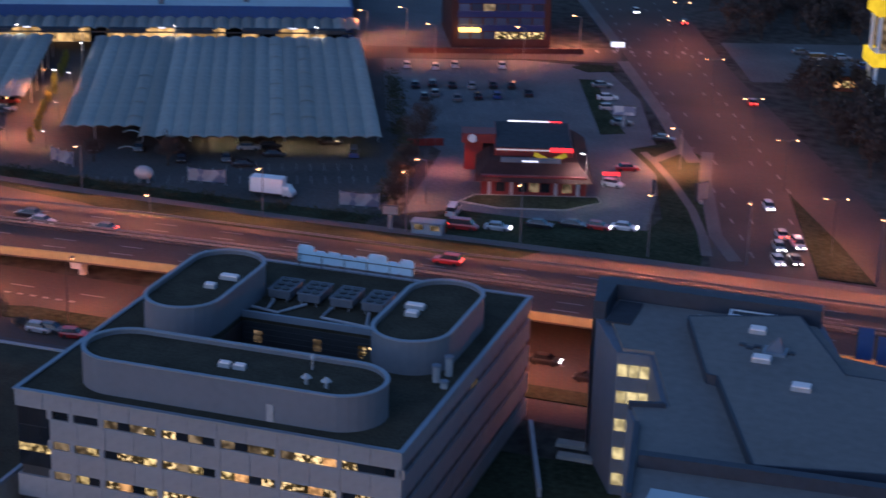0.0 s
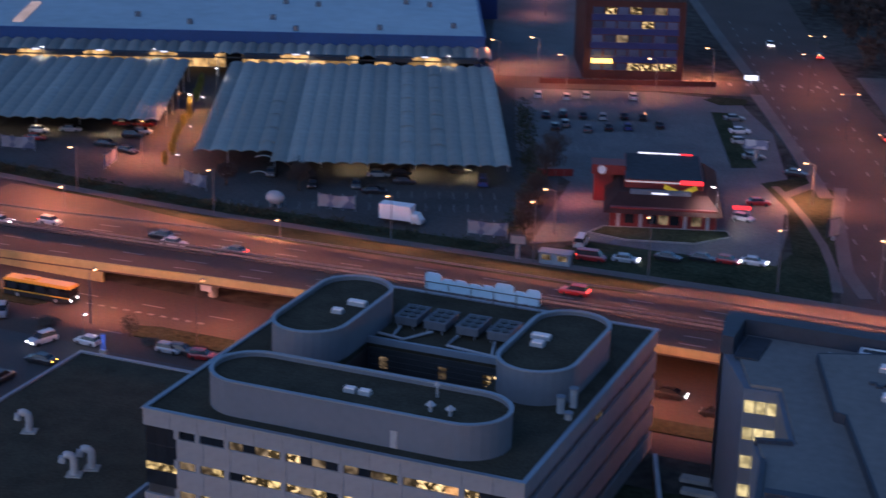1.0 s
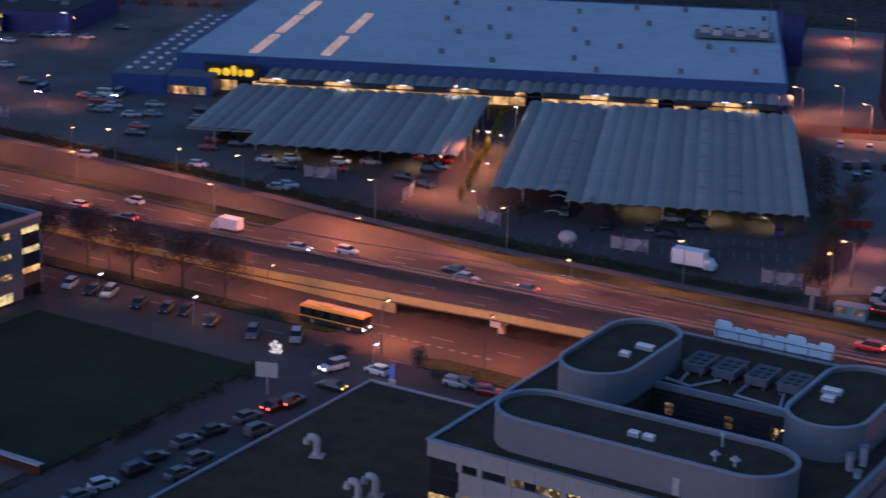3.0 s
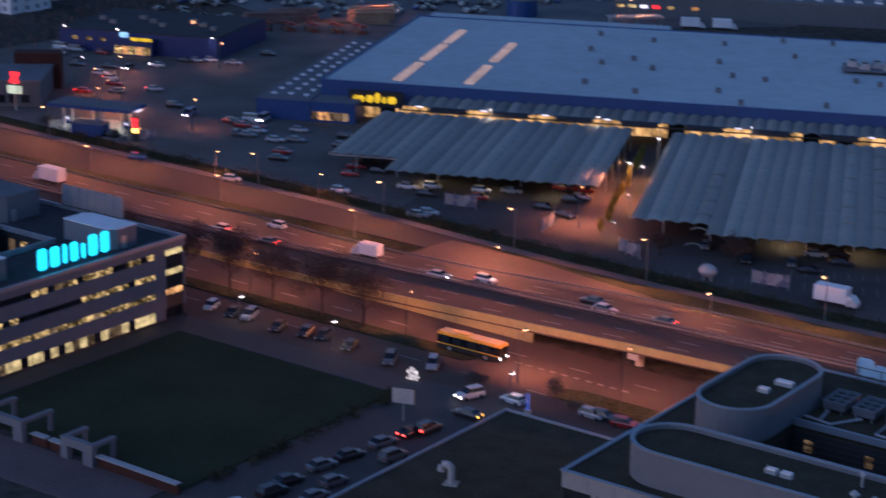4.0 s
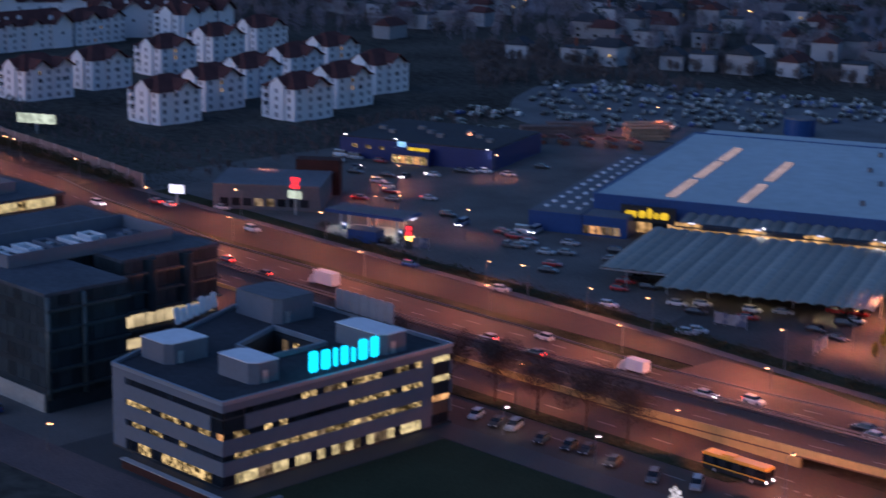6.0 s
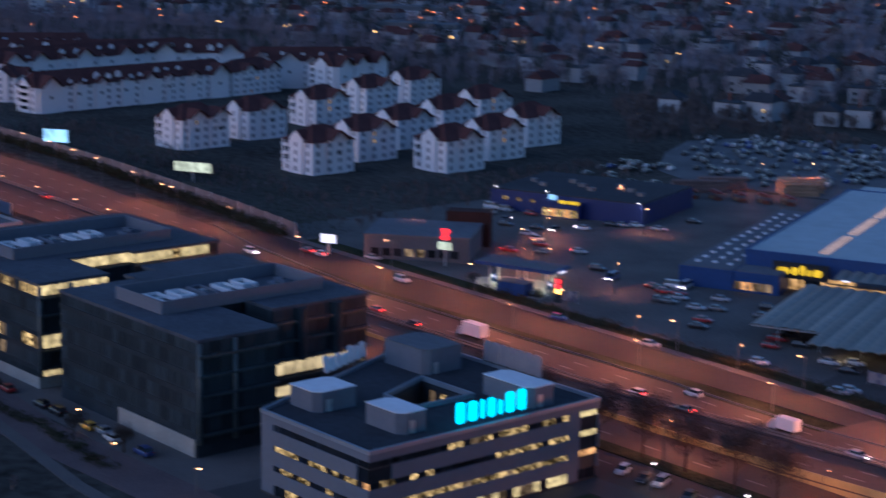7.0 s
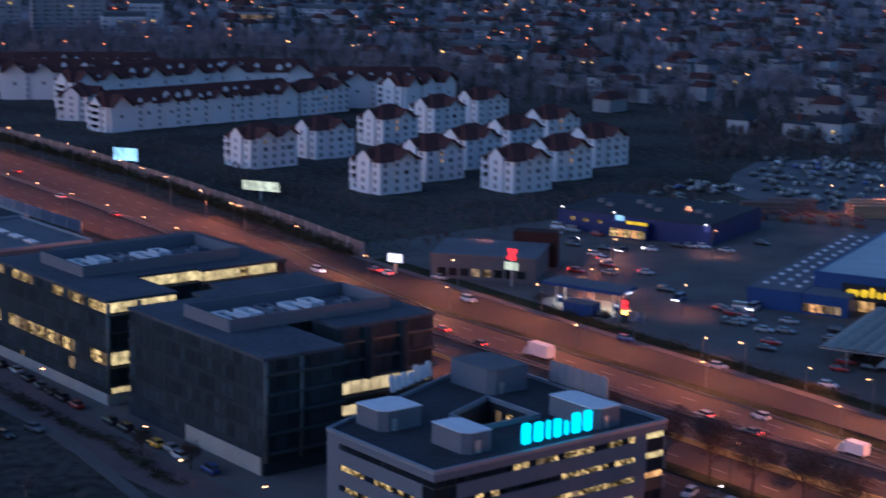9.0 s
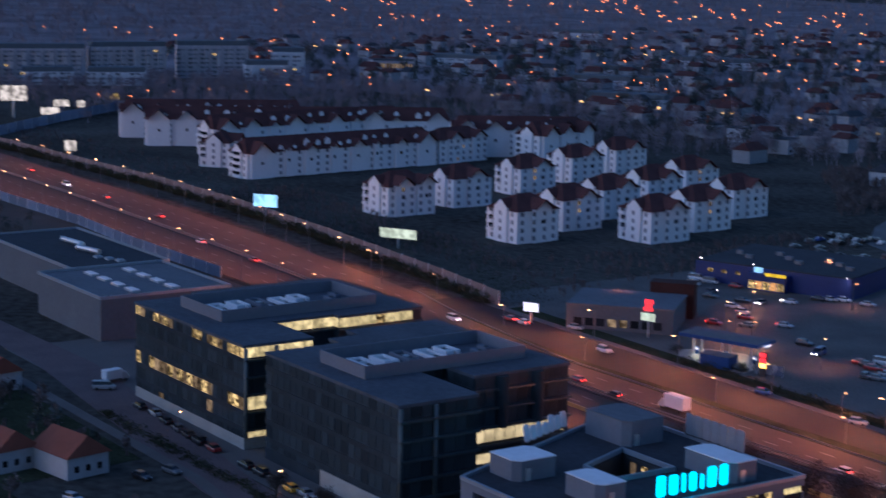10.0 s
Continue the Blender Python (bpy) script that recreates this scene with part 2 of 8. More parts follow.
    "head": glow("headlight", (1.0, 0.93, 0.82), 12.0),
    "tail": glow("tail_light", (1.0, 0.05, 0.03), 9.0),
    "amber": glow("indicator", (1.0, 0.45, 0.05), 7.0),
    "cyan": glow("cyan_sign", (0.0, 0.55, 0.75), 2.6),
    "yellow_sign": glow("yellow_sign", (1.0, 0.66, 0.02), 1.0, room=0.3, scale=0.5),
    "red_sign": glow("red_sign", (1.0, 0.03, 0.03), 2.2),
    "white_sign": glow("white_sign", (0.9, 0.93, 1.0), 1.6, room=0.2, scale=0.4),
    "blue_screen": glow("billboard_screen", (0.35, 0.75, 1.0), 1.6, room=0.45, scale=0.35),
    "green_board": glow("lit_billboard", (0.72, 0.85, 0.55), 1.1, room=0.5, scale=0.5),
    "blue_light": glow("blue_neon", (0.08, 0.22, 1.0), 1.6),
    "warm_strip": glow("warm_shop_light", (1.0, 0.58, 0.18), 1.15, room=0.8, scale=0.35, vary=0.2),
}


def printed(name, colors):
    """A printed cloth with large blocks of colour."""
    m, n, l = node_mat(name)
    co, vor, ramp = n.new("ShaderNodeTexCoord"), n.new("ShaderNodeTexVoronoi"), n.new("ShaderNodeValToRGB")
    vor.inputs["Scale"].default_value = 0.55
    l.new(co.outputs["Object"], vor.inputs["Vector"])
    l.new(vor.outputs["Color"], ramp.inputs["Fac"])
    ramp.color_ramp.interpolation = "CONSTANT"
    while len(ramp.color_ramp.elements) < len(colors):
        ramp.color_ramp.elements.new(0.5)
    for i, (e, c) in enumerate(zip(ramp.color_ramp.elements, colors)):
        e.position, e.color = i / len(colors), (*c, 1)
    l.new(ramp.outputs[0], n["Principled BSDF"].inputs["Base Color"])
    n["Principled BSDF"].inputs["Roughness"].default_value = 0.7
    return m


M["banner"] = printed("printed_banner", [(0.45, 0.45, 0.47), (0.5, 0.5, 0.52), (0.2, 0.22, 0.3), (0.42, 0.4, 0.42), (0.22, 0.08, 0.08)])


# ---- building blocks ----
def box(bm, x0, y0, z0, x1, y1, z1):
    v = [bm.verts.new((x, y, z)) for z in (z0, z1) for x, y in ((x0, y0), (x1, y0), (x1, y1), (x0, y1))]
    for f in ((3, 2, 1, 0), (4, 5, 6, 7), (0, 1, 5, 4), (1, 2, 6, 5), (2, 3, 7, 6), (3, 0, 4, 7)):
        bm.faces.new([v[i] for i in f])


def prism(bm, pts, z0, z1):
    """An upright prism; pts run anticlockwise seen from above."""
    a, b = [bm.verts.new((x, y, z0)) for x, y in pts], [bm.verts.new((x, y, z1)) for x, y in pts]
    bm.faces.new(a[::-1])
    bm.faces.new(b)
    for i in range(len(pts)):
        j = (i + 1) % len(pts)
        bm.faces.new((a[i], a[j], b[j], b[i]))


def ring(bm, outer, inner, z0, z1):
    """A wall or rim between two outlines with the same number of points."""
    n = len(outer)
    o0, o1 = [bm.verts.new((*p, z0)) for p in outer], [bm.verts.new((*p, z1)) for p in outer]
    i0, i1 = [bm.verts.new((*p, z0)) for p in inner], [bm.verts.new((*p, z1)) for p in inner]
    for i in range(n):
        j = (i + 1) % n
        bm.faces.new((o0[i], o0[j], o1[j], o1[i]))
        bm.faces.new((i0[j], i0[i], i1[i], i1[j]))
        bm.faces.new((o1[i], o1[j], i1[j], i1[i]))
        bm.faces.new((o0[j], o0[i], i0[i], i0[j]))


def cyl(bm, x, y, z0, z1, r0, r1=None, n=10):
    r1 = r0 if r1 is None else r1
    a = [(math.cos(2 * math.pi * i / n), math.sin(2 * math.pi * i / n)) for i in range(n)]
    lo = [bm.verts.new((x + r0 * c, y + r0 * s, z0)) for c, s in a]
    hi = [bm.verts.new((x + r1 * c, y + r1 * s, z1)) for c, s in a]
    bm.faces.new(lo[::-1])
    bm.faces.new(hi)
    for i in range(n):
        j = (i + 1) % n
        bm.faces.new((lo[i], lo[j], hi[j], hi[i]))


def tube(bm, path, r, n=8):
    """A round bar along a path of points."""
    rings = []
    for k, p in enumerate(path):
        p = Vector(p)
        d = (Vector(path[min(k + 1, len(path) - 1)]) - Vector(path[max(k - 1, 0)])).normalized()
        side = d.cross(Vector((0, 0, 1)) if abs(d.z) < 0.9 else Vector((1, 0, 0))).normalized()
        up = side.cross(d)
        rad = r[k] if isinstance(r, (list, tuple)) else r
        rings.append([bm.verts.new(p + rad * (math.cos(2 * math.pi * i / n) * side + math.sin(2 * math.pi * i / n) * up)) for i in range(n)])
    for a, b in zip(rings, rings[1:]):
        for i in range(n):
            j = (i + 1) % n
            bm.faces.new((a[i], a[j], b[j], b[i]))
    bm.faces.new(rings[0][::-1])
    bm.faces.new(rings[-1])


def to_mesh(name, bm, material, smooth=False):
    bmesh.ops.recalc_face_normals(bm, faces=bm.faces)
    me = bpy.data.meshes.new(name)
    bm.to_mesh(me)
    bm.free()
    me.materials.append(M[material] if isinstance(material, str) else material)
    if smooth:
        me.shade_smooth()
    return me


def part(name, bm, material, parent=None, label="", smooth=False):
    ob = new(name, to_mesh(name, bm, material, smooth))
    ob.parent = parent
    return tagged(ob, label)


def thing(name, label, category, x=0, y=0, z=0, rz=0, group="", kind=""):
    ob = new(name)
    ob.matrix_basis = pose(x, y, z, 0, 0, rz)
    return tagged(ob, label, category, group, kind)


def put(name, me, parent, m):
    """Another piece on a shared mesh."""
    ob = new(name, me)
    ob.parent = parent
    ob.matrix_basis = m
    return ob


SHARED = {}


def slab_mesh(w, d, h, material):
    """A box mesh centred on its foot, shared between alike pieces."""
    key = (round(w, 2), round(d, 2), round(h, 2), material)
    if key not in SHARED:
        bm = bmesh.new()
        box(bm, -w / 2, -d / 2, 0, w / 2, d / 2, h)
        SHARED[key] = to_mesh("piece", bm, material)
    return SHARED[key]


def sheet(name, pts, z, material, label="", category="", kind="structure"):
    """A flat piece of ground with a little thickness."""
    bm = bmesh.new()
    prism(bm, pts, z - 0.3, z)
    ob = part(name, bm, material)
    return tagged(ob, label, category, kind=kind)


def rect(x0, y0, x1, y1):
    return [(x0, y0), (x1, y0), (x1, y1), (x0, y1)]


def turned(pts, x, y, deg):
    c, s = math.cos(radians(deg)), math.sin(radians(deg))
    return [(x + c * a - s * b, y + s * a + c * b) for a, b in pts]


def shrink(pts, d):
    """A convex outline moved inwards."""
    cx, cy = sum(p[0] for p in pts) / len(pts), sum(p[1] for p in pts) / len(pts)
    out = []
    n = len(pts)
    for i in range(n):
        a, b, c = Vector(pts[i - 1]), Vector(pts[i]), Vector(pts[(i + 1) % n])
        e0, e1 = (b - a).normalized(), (c - b).normalized()
        n0, n1 = Vector((-e0.y, e0.x)), Vector((-e1.y, e1.x))
        bis = (n0 + n1) / max(0.2, 1 + n0.dot(n1))
        out.append(tuple(b + d * bis))
    return out


def stadium(cx, cy, half, r, along="x", n=14):
    pts = []
    for side, a0 in ((1, -90), (-1, 90)):
        for i in range(n + 1):
            a = radians(a0 + 180 * i / n)
            pts.append((side * half + r * math.cos(a), r * math.sin(a)))
    if along == "y":
        pts = [(-b, a) for a, b in pts]
    return [(cx + a, cy + b) for a, b in pts]


# ---- ground and roads ----
def at(x, *rows):
    return float(np.interp(x, [r[0] for r in rows], [r[1] for r in rows]))


def z_deck(x):
    return at(x, (-240, 0.06), (-200, 0.9), (-155, 2.7), (-136, 3.4), (-100, 4.6), (-60, 5.5), (300, 5.5))


def y_near(x):
    return at(x, (-1500, 262), (-900, 257), (-670, 252), (-470, 249), (-320, 243), (-236, 241.5), (-160, 239.5), (-130, 239.5), (-60, 237.2), (300, 237))


def y_far(x):
    return at(x, (-1500, 306), (-900, 301), (-670, 299), (-520, 293), (-430, 284), (-400, 277), (-340, 268), (-235, 267), (-214, 263.8), (-195, 263), (-177, 262.2), (-150, 262.8), (-128, 262), (-86, 258.5), (300, 258.5))


def y_mid(x):
    return at(x, (-1500, 284), (-700, 277), (-500, 269), (-340, 254.8), (-247, 253.6), (-200, 254.6), (-150, 252), (-60, 248), (300, 248))


bm = bmesh.new()
prism(bm, [(4700 * math.cos(2 * math.pi * i / 64), 4700 * math.sin(2 * math.pi * i / 64)) for i in range(64)], -2.0, -0.06)
ground = tagged(part("ground", bm, "earth"), "dark rough grass and earth at dusk", "ground", kind="structure")

ROAD_X = [-1500, -1200, -900, -780, -670, -590, -520, -470, -430, -400, -370, -340, -300, -270, -240, -220, -200, -180, -155, -136, -118, -100, -80, -60, -30, 0, 60, 150, 300]


def ribbon(name, lo, hi, zs, material, x0=-1500, x1=300, label="", thick=0.0, category="road", step=False, kind="structure", parent=None):
    """A strip along the main road between two lines."""
    bm = bmesh.new()
    xs = [x0] + [x for x in ROAD_X if x0 < x < x1] + [x1]
    rows = []
    for x in xs:
        a, b, z = lo(x), hi(x), zs(x)
        rows.append([bm.verts.new((x, a, z)), bm.verts.new((x, b, z)), bm.verts.new((x, b, z - thick)), bm.verts.new((x, a, z - thick))] if thick else [bm.verts.new((x, a, z)), bm.verts.new((x, b, z))])
    for p, q in zip(rows, rows[1:]):
        if thick:
            for i in range(4):
                j = (i + 1) % 4
                bm.faces.new((p[i], q[i], q[j], p[j]))
        else:
            bm.faces.new((p[0], q[0], q[1], p[1]))
    if thick:
        bm.faces.new(rows[0])
        bm.faces.new(rows[-1][::-1])
    ob = part(name, bm, material, parent)
    return tagged(ob, label, category if not parent else "", kind=kind if not parent else "")


ribbon("road", y_near, y_far, z_deck, "road", label="wide asphalt dual carriageway rising onto a flyover", thick=0.9)
ribbon("median_strip", lambda x: y_mid(x) - 0.9, lambda x: y_mid(x) + 0.9, lambda x: z_deck(x) + 0.16, "dark_felt", label="narrow dark central reserve with kerbs", thick=0.15, category="central reserve")
for k, off in enumerate((-0.75, 0.75)):
    ribbon("guard_rail", lambda x: y_mid(x) + off - 0.06, lambda x: y_mid(x) + off + 0.06, lambda x: z_deck(x) + 0.85, "rail", label="galvanised steel guard rail on the central reserve", thick=0.35, category="guard rail")
ribbon("guard_rail", lambda x: y_far(x) - 0.5, lambda x: y_far(x) - 0.35, lambda x: z_deck(x) + 0.85, "wall_grey", x0=-430, label="galvanised steel guard rail beside the verge", thick=0.35, category="guard rail")
ribbon("parapet_wall", lambda x: y_near(x) - 0.35, lambda x: y_near(x) - 0.004, lambda x: z_deck(x) + 0.75, "yellow_concrete", x0=-330, label="ochre concrete parapet along the flyover edge", thick=1.25, category="parapet")
ribbon("retaining_wall", lambda x: y_near(x) + 0.05, lambda x: y_near(x) + 0.6, lambda x: z_deck(x) - 0.92, "yellow_concrete", x0=-222, x1=-155, label="pale ochre concrete retaining wall of the ramp", thick=3.2, category="wall")
# grass bank down from the flyover on the far side
bm = bmesh.new()
rows = []
for x in [v for v in ROAD_X if -240 <= v <= -200]:
    z = z_deck(x)
    rows.append([bm.verts.new((x, y_far(x) + 0.01, z - 0.05)), bm.verts.new((x, y_far(x) + 0.8 + 1.4 * z, -0.02))])
for p, q in zip(rows, rows[1:]):
    bm.faces.new((p[0], q[0], q[1], p[1]))
tagged(part("embankment", bm, "grass"), "grassy bank below the raised road", "embankment", kind="structure")

# flyover pillars
for x in (-136, -108, -80, -52, -24):
    th = thing("flyover_pillar", "stout pale concrete pillar below the flyover edge", "pillar", x, y_near(x) + 2.2, 0, group="flyover pillars", kind="structure")
    zt = z_deck(x) - 0.9
    bm = bmesh.new()
    cyl(bm, 0, 0, 0, zt - 1.0, 0.7, n=14)
    part("shaft", bm, "concrete", th)
    bm = bmesh.new()
    box(bm, -1.0, -2.2, zt - 1.0, 1.0, 1.4, zt)
    part("cap", bm, "concrete", th)

# service road in front, slip road behind, side street, crossing road
sheet("service_road", [(-1400, 214), (-700, 214), (300, 214), (300, 262), (-80, 262), (-118, 240), (-700, 250), (-1400, 258)], 0.0, "road", "asphalt service road along the flyover", "road")
path_lo = lambda x: at(x, (-420, 292), (-340, 288), (-222, 283.5), (-183, 280), (-165, 278.5), (-120, 278.5), (-60, 280), (300, 280))
slip_lo = lambda x: at(x, (-420, 279), (-340, 272), (-205, 272.5), (-190, 270.8))
slip_hi = lambda x: at(x, (-420, 292), (-340, 288), (-222, 283.5), (-190, 279.2))
ribbon("slip_road", slip_lo, slip_hi, lambda x: at(x, (-235, 0.03), (-190, 0.3)), "slip", x0=-420, x1=-190, label="asphalt slip road beside the verge", thick=0.4)
merge_y = lambda x: at(x, (-196, 279.0), (-178, 276.8), (-165, 272.5), (-150, 267.4), (-140, y_far(-140)))
merge_z = lambda x: at(x, (-196, 0.3), (-178, 0.7), (-165, 1.3), (-150, 2.4), (-140, z_deck(-140) - 0.1))
bm = bmesh.new()
rows = []
for x in (-200, -196, -190, -184, -178, -172, -165, -158, -150, -140):
    rows.append([bm.verts.new((x, y_far(x) - 0.1, z_deck(x) + 0.004)), bm.verts.new((x, merge_y(x), merge_z(x))), bm.verts.new((x, merge_y(x) + 2.2 * merge_z(x), -0.05))])
for p, q in zip(rows, rows[1:]):
    bm.faces.new((p[0], q[0], q[1], p[1]))
merge = part("merging_lane", bm, "road")
tagged(merge, "asphalt wedge where the slip road joins the carriageway", "road", kind="structure")
for xs, name, material, label in (((-196, -190, -184, -178, -172, -165, -158, -150, -140, -125, -110, -95, -80, -72), "verge", "grass", "sloping grass verge between road and footpath"), ((-72, -65, -50, -30, 0, 60), "junction_apron", "road", "sloping asphalt apron where the cross road meets the flyover")):
    bm = bmesh.new()
    rows = []
    for x in xs:
        ya = merge_y(x) if x <= -140 else y_far(x)
        za = merge_z(x) if x <= -140 else z_deck(x) - 0.1
        rows.append([bm.verts.new((x, ya, za - 0.01)), bm.verts.new((x, path_lo(x) + 0.05, 0.1))])
    for p, q in zip(rows, rows[1:]):
        bm.faces.new((p[0], q[0], q[1], p[1]))
    tagged(part(name, bm, material), label, name.split("_")[0], kind="structure")
ribbon("pavement", path_lo, lambda x: path_lo(x) + 2.6, lambda x: 0.12, "paving", x0=-420, label="paved footpath along the slip road", thick=0.3, category="pavement")
CROSS = [(-40, 262), (-8, 262), (-19, 317), (-46, 378), (-64, 419), (-94, 498), (-150, 660), (-190, 650), (-116, 488), (-91, 425), (-71, 377), (-57, 342)]
sheet("road", CROSS, 0.06, "road", "broad asphalt cross road leading away from the flyover", "road")
sheet("road", [(-90, 417), (-112.8, 412), (-139.5, 401), (-172, 388), (-176, 398), (-142, 413), (-118, 423), (-94, 433)], 0.05, "road", "narrow asphalt side road beside the brick office", "road")
sheet("street", [(-157, 40), (-140, 40), (-139, 215), (-158, 215)], 0.03, "asphalt", "narrow asphalt side street with parked cars", "street")
sheet("street", [(-520, 168), (-470, 168), (-395, 170), (-339, 164), (-291, 157), (-160, 160), (-160, 150), (-291, 146), (-345, 152), (-400, 158), (-520, 158)], 0.03, "brick_paving", "reddish paved back street behind the office blocks", "street")
sheet("parking_strip", rect(-330, 207.5, -157, 214), 0.04, "asphalt", "asphalt parking strip beside the lawn", "parking")
sheet("parking_strip", rect(-139, 204, -104, 214), 0.04, "asphalt", "asphalt parking strip beside the low roof", "parking")
sheet("grass_strip", [(-330, 226), (-159, 225.4), (-157.5, 227.5), (-160, 229.4), (-330, 230)], 0.16, "grass", "kerbed grass strip with bare trees", "grass strip")
sheet("grass_strip", [(-141, 224.6), (-138, 221), (-60, 221), (20, 221), (20, 224.6), (-136, 226)], 0.16, "grass", "kerbed grass strip beside the parking", "grass strip")
sheet("lawn", rect(-203, 161, -158.5, 207), 0.1, "lawn", "flat dark green lawn beside the office", "lawn")
sheet("forecourt", rect(-420, 157.5, -242, 213.8), 0.02, "paving", "paved yard round the dark glass offices", "yard")
sheet("forecourt", rect(-241.99, 157.5, -203.3, 213.8), 0.02, "asphalt", "asphalt yard round the grey office", "yard")
sheet("pavement", [(-420, 148.0), (-298, 147.4), (-275, 144.2), (-258, 141.8), (-240, 141), (-240, 143.6), (-258, 144.4), (-275, 146.8), (-298, 150.0), (-420, 150.6)], 0.05, "paving", "pale footway before the glass offices", "pavement")
sheet("plot", [(-430, 60), (-240, 60), (-240, 116), (-312, 116), (-316, 145.5), (-430, 146.5)], 0.0, "grass", "dark grass plot below the glass offices", "plot")
sheet("plot", rect(-138.9, 120, 20, 203.8), 0.02, "grass", "dark planted plot round the offices", "plot")
# dry fields and town ground beyond the housing, their colour paled for haze
sheet("field", [(-2600, 560), (-1120, 590), (-900, 690), (-640, 740), (-480, 760), (-300, 800), (-300, 2400), (-2600, 2400)], -0.03, "hazed_grass", "dry winter ground of the far town, haze painted in", "field")
# planting beds and footway beside the cross road
sheet("planting_bed", [(-95.5, 398), (-91.5, 399), (-84, 376), (-75.5, 357), (-80, 354.3)], 0.12, "grass", "narrow grass bed beside parked cars", "planting")
sheet("planting_bed", [(-100, 409), (-98, 413), (-91, 413.5), (-90, 408.5), (-95.4, 405.4)], 0.13, "grass", "low grass bed at the lot corner", "planting")
for a, b in (((-57, 342), (-71, 377)), ((-71, 377), (-89, 420)), ((-92, 432), (-116, 488)), ((-116, 488), (-150, 570))):
    sheet("pavement", [a, b, (b[0] - 2.6, b[1] - 1.0), (a[0] - 2.6, a[1] - 1.0)], 0.16, "paving", "pale paved footway along the cross road", "pavement")
# verge between main road and slip road
ribbon("verge", lambda x: y_far(x) + (0.02 if x < -240 else 0.9 + 1.4 * z_deck(x)), lambda x: max(slip_lo(x) - 0.02, y_far(x) + 0.05 + (0.0 if x < -240 else 0.9 + 1.4 * z_deck(x))), lambda x: 0.02, "grass", x0=-400, x1=-197, label="grass verge between the carriageways", category="verge")
ribbon("verge", lambda x: path_lo(x) + 2.62, lambda x: path_lo(x) + 8.0, lambda x: 0.06, "grass", x0=-400, x1=-104, label="dark grass and hedge strip before the lots", category="verge")
# retail lots
sheet("parking_lot", [(-420, 292), (-340, 291), (-222, 287.5), (-267, 495.2), (-350, 470), (-420, 440)], 0.02, "lot", "large worn asphalt parking lot of the wholesale store", "parking lot")
sheet("parking_lot", [(-222, 287.5), (-157, 282), (-108, 282), (-100, 300), (-128, 400), (-150, 420), (-185, 520), (-267, 495.2)], 0.02, "dark_lot", "darker asphalt parking lot below the car ports", "parking lot")
sheet("parking_lot", [(-100, 290), (-92, 296), (-58, 296), (-62, 330), (-66, 345), (-78.5, 385), (-93, 412), (-112, 411), (-143, 399), (-124, 348), (-106, 330)], 0.03, "pale_lot", "asphalt parking lot round the restaurant", "parking lot")
sheet("car_lot", [(-405, 456), (-430, 466), (-456, 498), (-472, 528), (-466, 548), (-428, 579), (-368, 590), (-300, 605), (-262, 560), (-300, 515), (-352, 470)], 0.01, "pale_lot", "gravelled lot crowded with parked cars", "parking lot")
sheet("grass_strip", [(-98, 281), (-46, 283), (-48, 301), (-53, 329), (-58, 347), (-65, 355), (-72, 346), (-64, 332), (-57, 305), (-58, 297), (-92, 295)], 0.09, "grass", "grass island between restaurant and cross road", "grass strip")
sheet("traffic_island", [(-38, 328), (-27, 284), (-18, 284), (-26, 303)], 0.2, "grass", "kerbed grass island on the cross road", "traffic island")
bm = bmesh.new()
tube(bm, [(-69, 345, 0.12), (-65, 338, 0.12), (-59, 326, 0.12), (-53, 312, 0.12), (-49, 300, 0.12), (-46, 288, 0.12)], 1.1, 6)
for v in bm.verts:
    v.co.z = 0.12 if v.co.z > 0.12 else 0.05
tagged(part("footpath", bm, "paving"), "pale winding footpath over the grass", "path", kind="structure")


for pts in ([(-66, 339.5), (-61.3, 352.6)], [(-57.2, 350), (-54.2, 331), (-46.6, 299.5), (-41, 287)]):
    bm = bmesh.new()
    for (xa, ya), (xb, yb) in zip(pts, pts[1:]):
        n_ = Vector((yb - ya, xa - xb)).normalized() * 1.2
        prism(bm, [(xa - n_.x, ya - n_.y), (xa + n_.x, ya + n_.y), (xb + n_.x, yb + n_.y), (xb - n_.x, yb - n_.y)], 0.05, 0.118)
    tagged(part("footpath", bm, "paving"), "pale footpath beside the grass", "path", kind="structure")


def dashes(name, label, line, zs, x0, x1, width=0.18, long=4.0, gap=8.0):
    """Broken lane lines along the main road, one mesh of paint."""
    bm = bmesh.new()
    x = x0
    while x < x1:
        a, b = line(x), line(x + long)
        za, zb = zs(x) + 0.02, zs(x + long) + 0.02
        bm.faces.new([bm.verts.new(p) for p in ((x, a - width, za), (x + long, b - width, zb), (x + long, b + width, zb), (x, a + width, za))])
        x += long + gap
    tagged(part(name, bm, "line"), label, "road marking", kind="stuff")


for f in (0.34, 0.67):
    dashes("lane_marking", "worn white broken lane lines", lambda x: y_near(x) * (1 - f) + (y_mid(x) - 1) * f, z_deck, -900, 60)
    dashes("lane_marking", "worn white broken lane lines", lambda x: (y_mid(x) + 1) * (1 - f) + y_far(x) * f, z_deck, -900, 60)
for c in (221.2, 233.5):
    dashes("lane_marking", "worn white broken lane lines", lambda x: c, lambda x: 0.0, -420, -20)
bm = bmesh.new()
for i in range(10):
    box(bm, -152 + 2.2 * i, 230.0 - 0.02 * i, 0.0, -151 + 2.2 * i, 230.5, 0.02)
tagged(part("crosswalk_marking", bm, "line"), "worn white crossing stripes on the street", "road marking", kind="stuff")
bm = bmesh.new()
d = Vector((-76, 205)).normalized()
side = Vector((d.y, -d.x))
